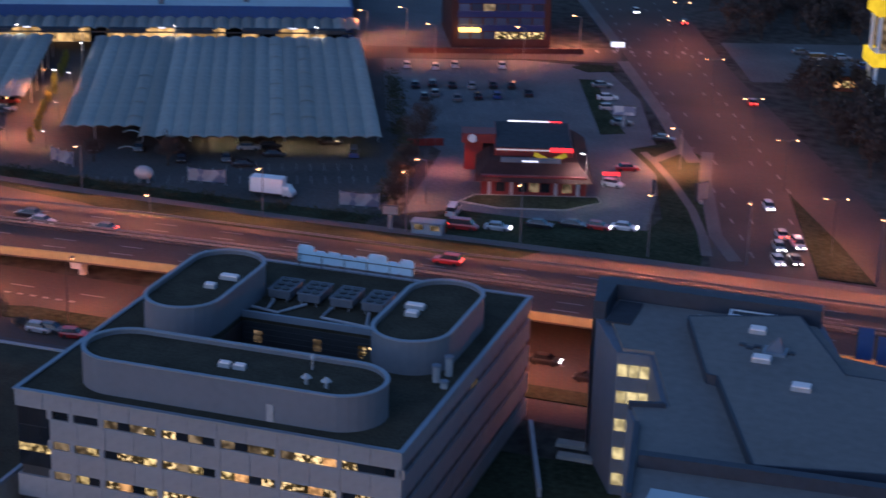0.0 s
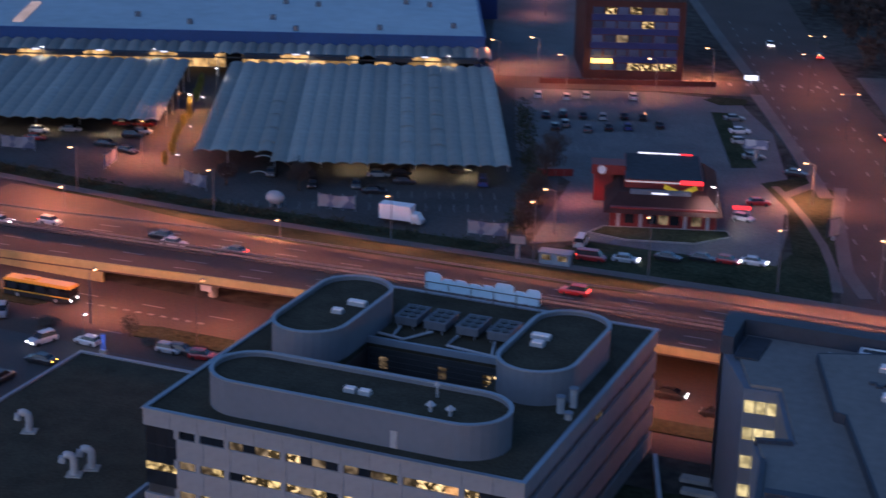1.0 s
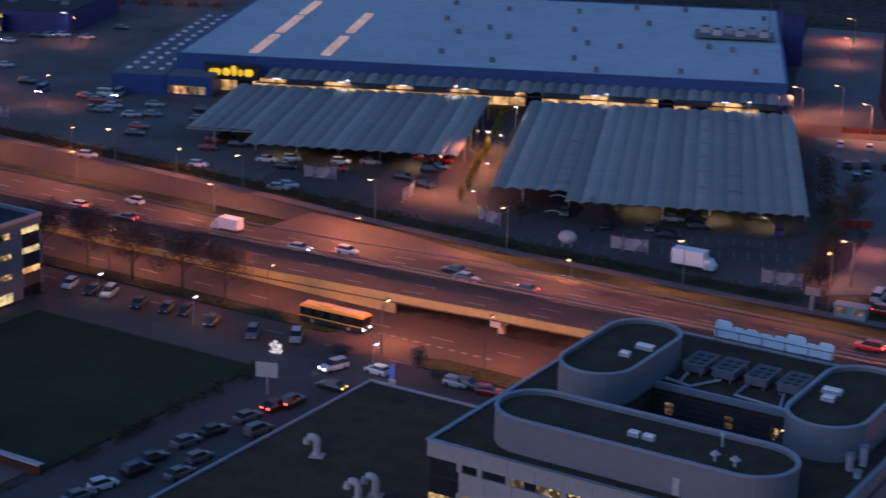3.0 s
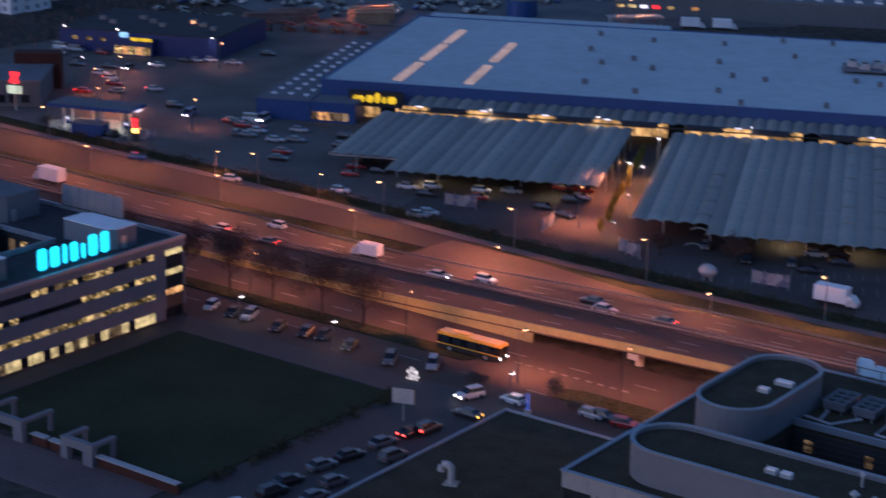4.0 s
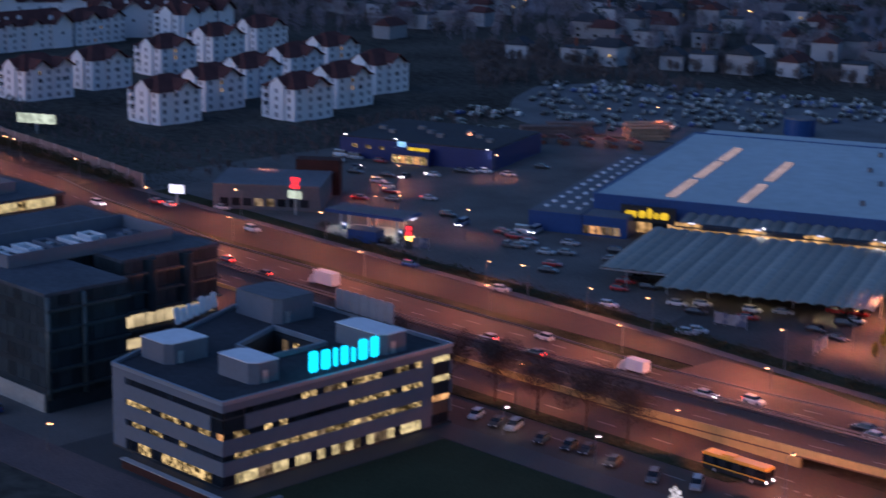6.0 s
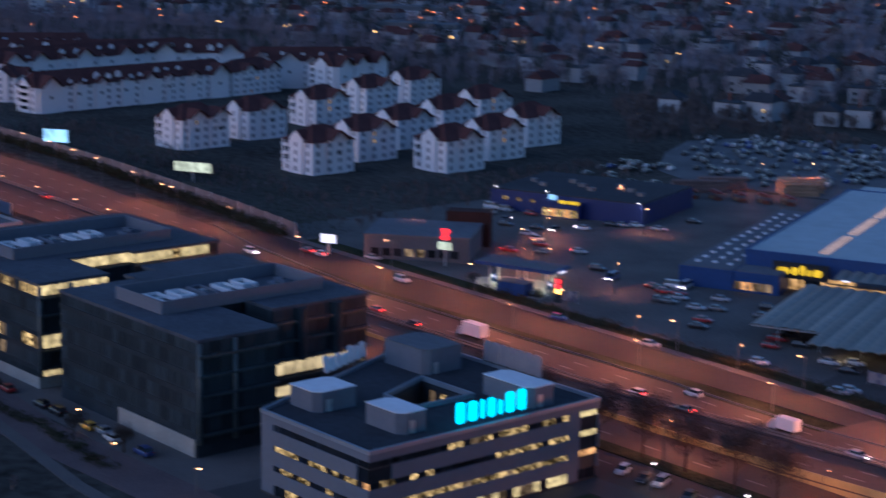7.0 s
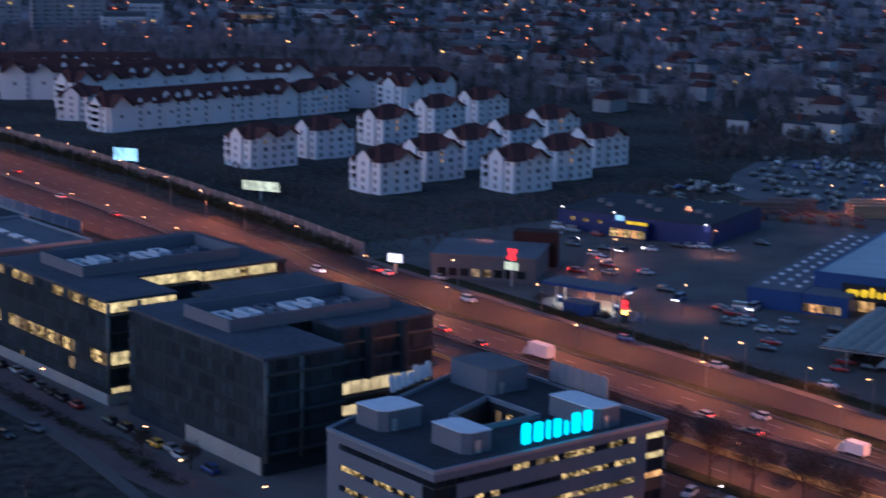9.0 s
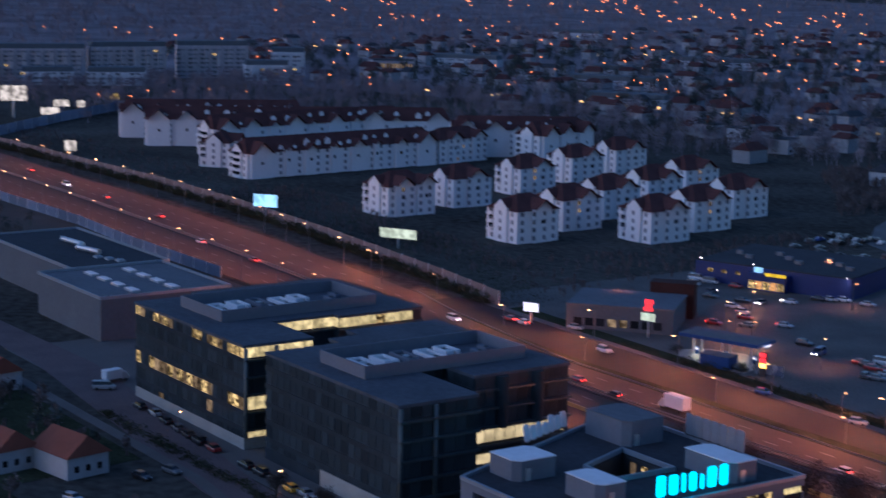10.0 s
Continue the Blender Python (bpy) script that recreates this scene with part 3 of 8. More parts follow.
for off in (9.5, 13, 20, 23.5):
    for k in range(0, 26, 2 if off in (13, 20) else 1):
        p = Vector((-46, 283)) + side * off + d * (4 + 9 * k)
        q = p + d * 3
        w = side * 0.15
        bm.faces.new([bm.verts.new((*v, 0.085)) for v in (p - w, p + w, q + w, q - w)])
for k in (152,):
    for i in range(0, 14, 2):
        p = Vector((-46, 283)) + d * k + side * (1 + 2.1 * i)
        q = p + d * 3.0
        w = side * 0.4
        bm.faces.new([bm.verts.new((*v, 0.085)) for v in (p - w, p + w, q + w, q - w)])
tagged(part("lane_marking", bm, "line"), "worn white lane and crossing lines", "road marking", kind="stuff")


# ---- offices ----
def window_row(parent, x0, y, z0, x1, z1, width, lit, face="-y", dark="glass", depth=0.12, seed=0, mullion=0.12):
    """A row of separate panes along one face of a wall; lit: (chance, material) pairs."""
    rnd = random.Random(seed)
    n = max(1, round(abs(x1 - x0) / width))
    w = (x1 - x0) / n
    for i in range(n):
        r, material = rnd.random(), dark
        for chance, name in lit:
            if r < chance:
                material = name
                break
            r -= chance
        c = x0 + w * (i + 0.5)
        me = slab_mesh(abs(w) - mullion, depth, z1 - z0, material)
        if face == "-y":
            m = pose(c, y, z0)
        else:
            m = pose(y, c, z0, 0, 0, 90)
        put("pane", me, parent, m)


# the stone-clad office with three oval drums on its roof
AX0, AY0, AX1, AY1, AZ = -102.6, 165.8, -56.6, 216.0, 16.5
office = thing("office_building", "pale stone office block with oval roof drums and lit windows", "office building")
for x0, y0, x1, y1, z in ((AX0 + 0.35, AY0 + 0.35, -88.6, AY1 - 0.35, AZ - 1.0), (-88.6, AY0 + 0.35, -69.8, 186.5, AZ - 1.0), (-88.6, 196.6, -69.8, AY1 - 0.35, AZ - 1.0), (-69.8, AY0 + 0.35, AX1 - 0.35, AY1 - 0.35, AZ - 1.0), (-88.6, 186.5, -69.8, 196.6, 9.0)):
    bm = bmesh.new()
    box(bm, x0, y0, 0, x1, y1, z)
    part("body", bm, "dark_metal", office)
for r in (rect(AX0 + 0.4, AY0 + 0.4, -88.7, AY1 - 0.4), rect(-88.7, AY0 + 0.4, -69.7, 186.4), rect(-88.7, 196.7, -69.7, AY1 - 0.4), rect(-69.7, AY0 + 0.4, AX1 - 0.4, AY1 - 0.4)):
    bm = bmesh.new()
    prism(bm, r, AZ - 0.996, AZ - 0.1)
    part("planted_roof", bm, "green_roof", office, "dark planted roof")
bands = [(14.5, AZ - 0.02), (10.8, 13.45), (7.1, 9.75), (3.4, 6.05), (0.0, 2.35)]
for k, (a, b) in enumerate(bands):
    # the band stops short of the glazed corner
    notch = 4.3 if k in (1, 2) else 0.0
    for q in ((AX0 + notch, AY0, AX1, AY0 + 0.35), (AX1 - 0.35, AY0 + 0.352, AX1, AY1), (AX0, AY1 - 0.35, AX1 - 0.352, AY1), (AX0, AY0 + (6.0 if notch else 0.352), AX0 + 0.35, AY1 - 0.352)):
        front, flank = q[1] == AY0 and q[3] < AY0 + 1, q[0] > AX1 - 1
        if front or flank:
            # cladding panels with open joints
            span = q[2] - q[0] if front else q[3] - q[1]
            n = round(span / 3.52)
            for i in range(n):
                c = span * (i + 0.5) / n
                me = slab_mesh(span / n - 0.05, 0.35, b - a, "pale_stone")
                put("panel", me, office, pose(q[0] + c, AY0 + 0.175, a) if front else pose(AX1 - 0.175, q[1] + c, a, 0, 0, 90))
            continue
        bm = bmesh.new()
        box(bm, q[0], q[1], a, q[2], q[3], b)
        part("wall_band", bm, "pale_stone", office)
bm = bmesh.new()
ring(bm, rect(AX0 - 0.15, AY0 - 0.15, AX1 + 0.15, AY1 + 0.15), rect(AX0 + 0.45, AY0 + 0.45, AX1 - 0.45, AY1 - 0.45), AZ - 0.018, AZ + 0.12)
part("coping", bm, "cap", office, "bright metal roof coping")
# stone piers between the window bays
for z0, z1 in ((13.45, 14.5), (9.75, 10.8), (6.05, 7.1), (2.35, 3.4)):
    xs = [AX0 + 4.3, AX0 + 7.0, AX0 + 10.7] + [AX0 + 10.7 + 7.05 * i for i in range(1, 6)]
    for x in xs:
        put("pier", slab_mesh(0.62, 0.3, z1 - z0, "pale_stone"), office, pose(x, AY0 + 0.17, z0))
    put("pier", slab_mesh(0.7, 0.3, z1 - z0, "pale_stone"), office, pose(AX1 - 0.4, AY0 + 0.17, z0))
    xs.append(AX1 - 0.4)
    share = {13.45: 0.2, 9.75: 0.5, 6.05: 0.45, 2.35: 0.3}[z0]
    for i, (a, b) in enumerate(zip(xs, xs[1:])):
        window_row(office, a + 0.33, AY0 + 0.28, z0 + 0.02, b - 0.33, z1 - 0.02, 1.75, [(share * 0.5, "lit"), (share * 0.6, "lit_spot"), (0.05, "lit_amber"), (0.15, "lit_dim")], seed=int(z0 * 7) + i, mullion=0.06)
    window_row(office, AY0 + 0.9, AX1 - 0.3, z0 + 0.02, AY1 - 0.6, z1 - 0.02, 2.4, [(0.03, "lit_dim")], face="x", dark="flank_glass", seed=int(z0 * 3))
# the recessed glass corner
for z0, z1, lit in ((12.2, 14.5, "glass"), (10.0, 12.1, "glass"), (9.0, 9.9, "lit"), (7.2, 8.9, "glass")):
    for i in range(3):
        put("pane", slab_mesh(1.3, 0.1, z1 - z0, lit), office, pose(AX0 + 0.85 + 1.38 * i, AY0 + 0.29, z0))
# inner court
for k in range(9):
    z = 9.3 + 0.75 * k
    put("court_louvre", slab_mesh(18.2, 0.14, 0.32, "dark_metal"), office, pose(-79.2, 196.5, z))
for x, m in ((-86.4, "lit_dim"), (-78.5, "lit_dim"), (-72.6, "lit_spot"), (-71.2, "lit_spot")):
    put("pane", slab_mesh(1.0, 0.1, 1.5, m), office, pose(x, 196.48, 13.0))
bm = bmesh.new()
box(bm, -88.9, 196.3, AZ - 0.34, -69.5, 196.75, AZ + 0.5)
part("court_rim", bm, "cap", office)
bm = bmesh.new()
box(bm, -88.9, 186.3, AZ - 0.34, -69.5, 186.7, AZ + 0.3)
part("court_rim", bm, "cap", office)


def drum(pts, z0, z1, label):
    d = thing("roof_drum", label, "roof structure", group="oval drums on the stone office")
    bm = bmesh.new()
    ring(bm, pts, shrink(pts, 0.4), z0, z1)
    part("drum_wall", bm, "drum", d)
    bm = bmesh.new()
    prism(bm, shrink(pts, 0.402), z0, z1 - 0.45)
    part("planted_roof", bm, "green_roof", d, "dark planted roof")
    bm = bmesh.new()
    ring(bm, shrink(pts, -0.1), shrink(pts, 0.42), z1 + 0.002, z1 + 0.16)
    part("coping", bm, "cap", d, "bright metal rim")
    return d


Z0 = AZ - 0.096
drum_front = drum(stadium(-79.2, 173.2, 13.1, 5.0), Z0, 20.5, "long grey oval drum with planted top")
drum(stadium(-93.4, 196.6, 6.2, 4.9, "y"), Z0, 20.5, "grey oval drum with planted top beside plant")
drum(stadium(-64.1, 196.6, 6.0, 4.9, "y"), Z0, 20.5, "grey oval drum with planted top by chimneys")
bm = bmesh.new()
box(bm, -73.0, 168.08, Z0 + 0.05, -72.2, 168.19, Z0 + 2.1)
part("door", bm, "pipe", drum_front, "white steel door")


def roof_hatch(x, y, z, w, d, pale=True):
    h = thing("roof_hatch", "low pale skylight box on a dark roof", "skylight", x, y, z)
    bm = bmesh.new()
    box(bm, -w / 2, -d / 2, 0, w / 2, d / 2, 0.45)
    part("curb", bm, "pipe", h)
    bm = bmesh.new()
    prism(bm, rect(-w / 2 + 0.1, -d / 2 + 0.1, w / 2 - 0.1, d / 2 - 0.1), 0.452, 0.62)
    part("dome", bm, "skylight" if pale else "cap", h)


zr = 20.052
for x, y, w, d in ((-91.0, 198.4, 2.4, 1.1), (-92.0, 194.8, 1.4, 1.0), (-66.2, 197.6, 2.4, 1.1), (-65.8, 195.2, 1.6, 1.2), (-79.9, 172.6, 1.4, 0.9), (-78.1, 172.6, 1.4, 0.9)):
    roof_hatch(x, y, zr, w, d)


def roof_vent(x, y, z, h=0.8, r=0.35):
    v = thing("roof_vent", "small pale conical roof vent", "vent", x, y, z)
    bm = bmesh.new()
    cyl(bm, 0, 0, 0, h, r * 0.6, n=12)
    part("pipe", bm, "pipe", v)
    bm = bmesh.new()
    cyl(bm, 0, 0, h + 0.002, h + 0.45, r * 1.7, 0.1, n=12)
    part("hood", bm, "pipe", v)


for x, y in ((-69.7, 171.4), (-67.3, 171.2)):
    roof_vent(x, y, zr)
roof_vent(-70.6, 175.4, zr, 1.4, 0.2)
for x, y, h in ((-59.4, 185.4, 2.2), (-58.6, 187.6, 2.6), (-58.0, 184.0, 0.8)):
    c = thing("chimney", "pale round metal chimney on the planted roof", "chimney", x, y, AZ - 0.1)
    bm = bmesh.new()
    cyl(bm, 0, 0, 0, h * 0.85, 0.45, n=14)
    part("flue", bm, "pipe", c, smooth=False)
    bm = bmesh.new()
    cyl(bm, 0, 0, h * 0.85 + 0.002, h * 0.85 + 0.2, 0.55, n=14)
    part("cap", bm, "cap", c)

for k, x in enumerate((-86.0, -82.0, -77.6, -73.4)):
    u = thing("air_conditioner", "grey rooftop cooling unit with round fans", "air conditioner", x, 204.6, AZ - 0.1, group="cooling units on the roof")
    bm = bmesh.new()
    box(bm, -1.45, -2.4, 0.5, 1.45, 2.4, 1.5)
    part("casing", bm, "dark_unit", u)
    bm = bmesh.new()
    ring(bm, rect(-1.55, -2.5, 1.55, 2.5), rect(-1.3, -2.25, 1.3, 2.25), 1.42, 1.6)
    part("rim", bm, "drum", u, "pale rim of the unit")
    for i in range(3):
        for sx in (-0.62, 0.62):
            bm = bmesh.new()
            cyl(bm, sx, -1.5 + 1.5 * i, 1.502, 1.68, 0.5, n=12)
            part("fan", bm, "dark_metal", u)
    for sx in (-1, 1):
        for sy in (-1, 1):
            put("leg", slab_mesh(0.12, 0.12, 0.5, "steel"), u, pose(sx, sy * 2.3, 0))
for pts in ([(-88.3, 199.0, AZ + 0.12), (-84.5, 198.2, AZ + 0.12), (-83.5, 200.0, AZ + 0.12), (-82.0, 201.6, AZ + 0.4)], [(-78.6, 201.5, AZ + 0.4), (-78.8, 198.6, AZ + 0.12), (-71.5, 197.6, AZ + 0.12)], [(-72.6, 198, AZ + 0.12), (-73.6, 201.6, AZ + 0.4)], [(-86.4, 201.6, AZ + 0.4), (-86.2, 198.8, AZ + 0.12)]):
    bm = bmesh.new()
    tube(bm, pts, 0.19)
    tagged(part("duct", bm, "pipe"), "bright insulated pipe run on the roof", "pipe")

# back of the roof sign: a rail frame with rounded letter plates
sign = thing("roof_sign", "pale blue backs of roof sign plates on rails", "sign", -80.7, AY1 - 0.6, AZ + 0.1)
for z in (0.5, 1.6):
    bm = bmesh.new()
    tube(bm, [(-8.6, 0.1, z), (8.6, 0.1, z)], 0.06, 6)
    part("rail", bm, "dark_metal", sign)
rnd = random.Random(4)
x = -8.3
for w, h in ((2.3, 2.5), (1.8, 1.9), (1.9, 2.0), (2.0, 1.8), (1.8, 1.9), (2.6, 2.5), (1.7, 1.8), (2.0, 2.3)):
    bm = bmesh.new()
    prism(bm, shrink([(-w / 2, 0.25), (-w / 2 + 0.3, 0), (w / 2 - 0.3, 0), (w / 2, 0.3), (w / 2, h - 0.3), (w / 2 - 0.4, h), (-w / 2 + 0.3, h), (-w / 2, h - 0.4)], 0.0), -0.12, 0.12)
    bmesh.ops.rotate(bm, verts=bm.verts, cent=(0, 0, 0), matrix=Matrix.Rotation(radians(90), 3, "X"))
    bmesh.ops.translate(bm, verts=bm.verts, vec=(x + w / 2, 0.4, 0.35))
    part("plate", bm, "sign_back", sign)
    x += w + 0.04
for i in range(6):
    put("post", slab_mesh(0.1, 0.1, 1.9, "dark_metal"), sign, pose(-8 + 3.2 * i, 0.12, -0.2))

# low planted roof with bent ventilation pipes
low = thing("low_building", "low building with dark planted roof and pale edge", "building")
bm = bmesh.new()
box(bm, -134.7, 120, 0, -104.5, 202.2, 4.5)
part("body", bm, "concrete", low)
bm = bmesh.new()
prism(bm, rect(-134.4, 120.3, -104.8, 201.9), 4.504, 4.75)
part("planted_roof", bm, "green_roof", low, "dark planted roof")
bm = bmesh.new()
ring(bm, rect(-134.85, 119.85, -104.35, 202.35), rect(-134.38, 120.32, -104.82, 201.88), 4.5, 5.0)
part("coping", bm, "cap", low)

for x, y in ((-125.7, 176.6), (-113.8, 168.4), (-112.9, 170.8)):
    h = thing("vent_pipe", "pale bent metal ventilation pipe on planted roof", "vent", x, y, 4.75, rz=20)
    bm = bmesh.new()
    pts = [(0, 0, 0.0), (0, 0, 1.9)] + [(-0.7 + 0.7 * math.cos(radians(a)), 0, 1.9 + 0.7 * math.sin(radians(a))) for a in (30, 60, 90, 120, 150)] + [(-1.4, 0, 1.6)]
    tube(bm, pts, 0.48, 12)
    part("pipe", bm, "pipe", h)
    bm = bmesh.new()
    box(bm, -0.9, -0.9, 0.0, 0.9, 0.9, 0.15)
    part("base", bm, "concrete", h)

# the grey office with the cyan sign
PX0, PY0, PX1, PY1, PZ = -236.5, 165.0, -208.3, 214.2, 14.0
grey = thing("office_building", "grey panelled office block with glowing windows and roof court", "office building")
PL = [(PX0, PY0), (PX1, PY0), (PX1, PY1), (-256.6, PY1)]  # the far side runs askew
COURT = [(-230.6, 186.0), (-222.4, 186.0), (-222.4, 198.0), (-235.6, 198.0)]
pieces = ([(PX0 + 0.35, PY0 + 0.35), (PX1 - 0.35, PY0 + 0.35), (PX1 - 0.35, 186.0), (-245.0, 186.0)],
          [(-245.0, 186.0), (-230.6, 186.0), (-235.6, 198.0), (-249.9, 198.0)],
          [(-222.4, 186.0), (PX1 - 0.35, 186.0), (PX1 - 0.35, 198.0), (-222.4, 198.0)],
          [(-249.9, 198.0), (PX1 - 0.35, 198.0), (PX1 - 0.35, PY1 - 0.35), (-256.2, PY1 - 0.35)])
for q in pieces:
    bm = bmesh.new()
    prism(bm, q, 0, PZ - 0.8)
    part("body", bm, "dark_metal", grey)
    bm = bmesh.new()
    prism(bm, q, PZ - 0.796, PZ - 0.5)
    part("roof_surface", bm, "dark_felt", grey)
bm = bmesh.new()
prism(bm, COURT, 0, 8.0)
part("court_floor", bm, "dark_felt", grey)
bm = bmesh.new()
ring(bm, shrink(COURT, -0.3), shrink(COURT, 0.1), PZ - 0.5, PZ + 0.35)
part("court_rim", bm, "cap", grey)
for x, m in ((-232.5, "lit_dim"), (-229.6, "lit"), (-225.4, "lit_dim")):
    put("pane", slab_mesh(1.2, 0.1, 2.2, m), grey, pose(x, 197.9, 10.2))
PB = [(12.3, PZ), (8.8, 11.2), (5.4, 7.8), (2.15, 4.4), (0.0, 0.4)]
for k, (a, b) in enumerate(PB):
    for q in ((PX0, PY0, PX1 - 3.0 * (k == 1), PY0 + 0.3), (PX1 - 0.3, PY0 + (4.5 if k == 1 else 0.302), PX1, PY1 - 4.5), (-256.4, PY1 - 0.3, PX1, PY1)):
        bm = bmesh.new()
        box(bm, q[0], q[1], a, q[2], q[3], b)
        part("wall_band", bm, "grey_panel" if k < 4 else "dark_metal", grey)
bm = bmesh.new()
box(bm, PX1 - 0.3, PY1 - 4.5, 12.3, PX1, PY1 - 0.3, PZ)
part("wall_band", bm, "grey_panel", grey)
bm = bmesh.new()
ring(bm, shrink(PL, -0.12), shrink(PL, 0.4), PZ - 0.49, PZ + 0.12)
part("coping", bm, "cap", grey)
rows = [(11.2, 12.3, 0.0, 0.62), (7.8, 8.8, 0.4, 0.3), (4.4, 5.4, 0.3, 0.85), (0.4, 2.15, 0.7, 0.6)]
put("end_pier", slab_mesh(3.4, 0.28, PZ - 0.42, "grey_panel"), grey, pose(PX0 + 1.7, PY0 + 0.162, 0.41))
put("end_pier", slab_mesh(2.2, 0.28, PZ - 0.42, "grey_panel"), grey, pose(PX1 - 0.162, PY1 - 5.9, 0.41, 0, 0, 90))
for z0, z1, lf, lr in rows:
    window_row(grey, PX0 + 3.6, PY0 + 0.22, z0 + 0.02, PX1 - 3.2, z1 - 0.02, 1.5, [(lf, "lit")], seed=int(z0 * 5))
    # long side: dark at one end, lit further on
    ys = 181.0 if z0 > 10 else 167.5
    if z0 > 10:
        window_row(grey, PY0 + 4.6, PX1 - 0.24, z0 + 0.02, 181.0, z1 - 0.02, 1.5, [], face="x", seed=3)
    if 7 < z0 < 8:
        window_row(grey, 167.2, PX1 - 0.24, z0 + 0.02, 178.0, z1 - 0.02, 1.5, [(0.75, "lit")], face="x", seed=5)
        window_row(grey, 178.0, PX1 - 0.24, z0 + 0.02, 191.0, z1 - 0.02, 1.5, [(0.05, "lit")], face="x", seed=8)
        window_row(grey, 191.0, PX1 - 0.24, z0 + 0.02, PY1 - 5.5, z1 - 0.02, 1.5, [(0.7, "lit")], face="x", seed=12)
    else:
        window_row(grey, ys, PX1 - 0.24, z0 + 0.02, PY1 - 5.5, z1 - 0.02, 1.5, [(lr, "lit"), (0.12, "lit_dim")] if z0 > 3 else [(lr, "lit_pale"), (0.15, "lit_dim")], face="x", seed=int(z0 * 9))
    window_row(grey, PY1 - 4.4, PX1 - 0.24, z0 + 0.02, PY1 - 0.5, z1 - 0.02, 1.9, [(0.95, "lit_pale" if z0 > 5 else "lit_amber")] if z0 > 3 else [], face="x", seed=21)
    window_row(grey, PX1 - 3.0, PY0 + 0.24, z0 + 0.02, PX1 - 0.2, z1 - 0.02, 1.4, [(0.95, "lit_amber")] if 7 < z0 < 8 else [], seed=2)
    window_row(grey, PY0 + 0.4, PX1 - 0.24, z0 + 0.02, PY0 + 4.4, z1 - 0.02, 1.9, [(0.5, "lit_amber")] if 7 < z0 < 8 else [], face="x", seed=6)
put("corner_glazing", slab_mesh(3.0, 0.1, 2.1, "glass"), grey, pose(PX1 - 1.7, PY0 + 0.24, 8.85))
put("corner_glazing", slab_mesh(4.0, 0.1, 2.1, "glass"), grey, pose(PX1 - 0.24, PY0 + 2.4, 8.85, 0, 0, 90))
put("corner_glazing", slab_mesh(4.0, 0.1, 8.2, "glass"), grey, pose(PX1 - 0.34, PY1 - 2.4, 4.25, 0, 0, 90))
for x0, y0, x1, y1, h in ((-237.4, 171.4, -230.2, 179.4, 3.4), (-221.6, 174.8, -213.0, 180.0, 3.4), (-223.0, 201.0, -211.6, 206.4, 3.4), (-248.6, 200.2, -237.4, 208.6, 4.4)):
    p = thing("roof_plant_room", "grey plant room with pale flat top on the office roof", "plant room", 0, 0, PZ - 0.5, group="plant rooms on the grey office")
    pts = [(x0, y0), (x1 - 1.2, y0), (x1, y0 + 1.2), (x1, y1), (x0 + 1.2, y1), (x0, y1 - 1.2)]
    bm = bmesh.new()
    prism(bm, pts, 0, h)
    part("housing", bm, "grey_panel", p)
    bm = bmesh.new()
    prism(bm, shrink(pts, -0.08), h + 0.002, h + 0.15)
    part("roof", bm, "pale_top" if h < 4 else "roof_felt", p)
    bm = bmesh.new()
    box(bm, x1 + 0.004, y0 + 2, 0.05, x1 + 0.06, y0 + 3, 2.1)
    part("door", bm, "steel", p)

sign = thing("roof_sign", "row of glowing cyan sign shapes on a roof edge", "sign", -209.6, 183.4, PZ + 0.15, rz=90)
x = 0.0
for w, h, kind in ((1.7, 3.4, 0), (1.7, 3.2, 1), (0.7, 3.2, 2), (1.4, 3.1, 3), (0.7, 2.5, 2), (1.7, 3.4, 0), (1.6, 3.4, 2)):
    bm = bmesh.new()
    r = 0.3
    prism(bm, [(r, 0), (w - r, 0), (w, r), (w, h - r), (w - r, h), (r, h), (0, h - r), (0, r)], -0.15, 0.15)
    bmesh.ops.rotate(bm, verts=bm.verts, cent=(0, 0, 0), matrix=Matrix.Rotation(radians(90), 3, "X"))
    bmesh.ops.translate(bm, verts=bm.verts, vec=(x, 0, 0.5))
    part("plate", bm, "cyan", sign)
    x += w + 0.88
bm = bmesh.new()
tube(bm, [(0, 0.3, 0.7), (x, 0.3, 0.7)], 0.07, 6)
part("rail", bm, "dark_metal", sign)
for i in range(5):
    put("post", slab_mesh(0.12, 0.12, 2.4, "dark_metal"), sign, pose(0.6 + 3.4 * i, 0.35, -0.66))
# second sign on the road side, seen from behind
sign = thing("roof_sign", "reddish backs of roof sign plates on rails", "sign", -237.0, PY1 - 0.6, PZ + 0.1)
for k in range(7):
    bm = bmesh.new()
    prism(bm, [(0, 0.3), (0.3, 0), (1.7, 0), (2.0, 0.3), (2.0, 3.4), (1.6, 3.8), (0.3, 3.8), (0, 3.3)], -0.1, 0.1)
    bmesh.ops.rotate(bm, verts=bm.verts, cent=(0, 0, 0), matrix=Matrix.Rotation(radians(90), 3, "X"))
    bmesh.ops.translate(bm, verts=bm.verts, vec=(2.15 * k, 0, 0.3))
    part("plate", bm, "cap", sign)
bm = bmesh.new()
box(bm, -0.5, 0.2, 0.0, 14.0, 0.32, 0.5)
part("rail", bm, "dark_metal", sign)


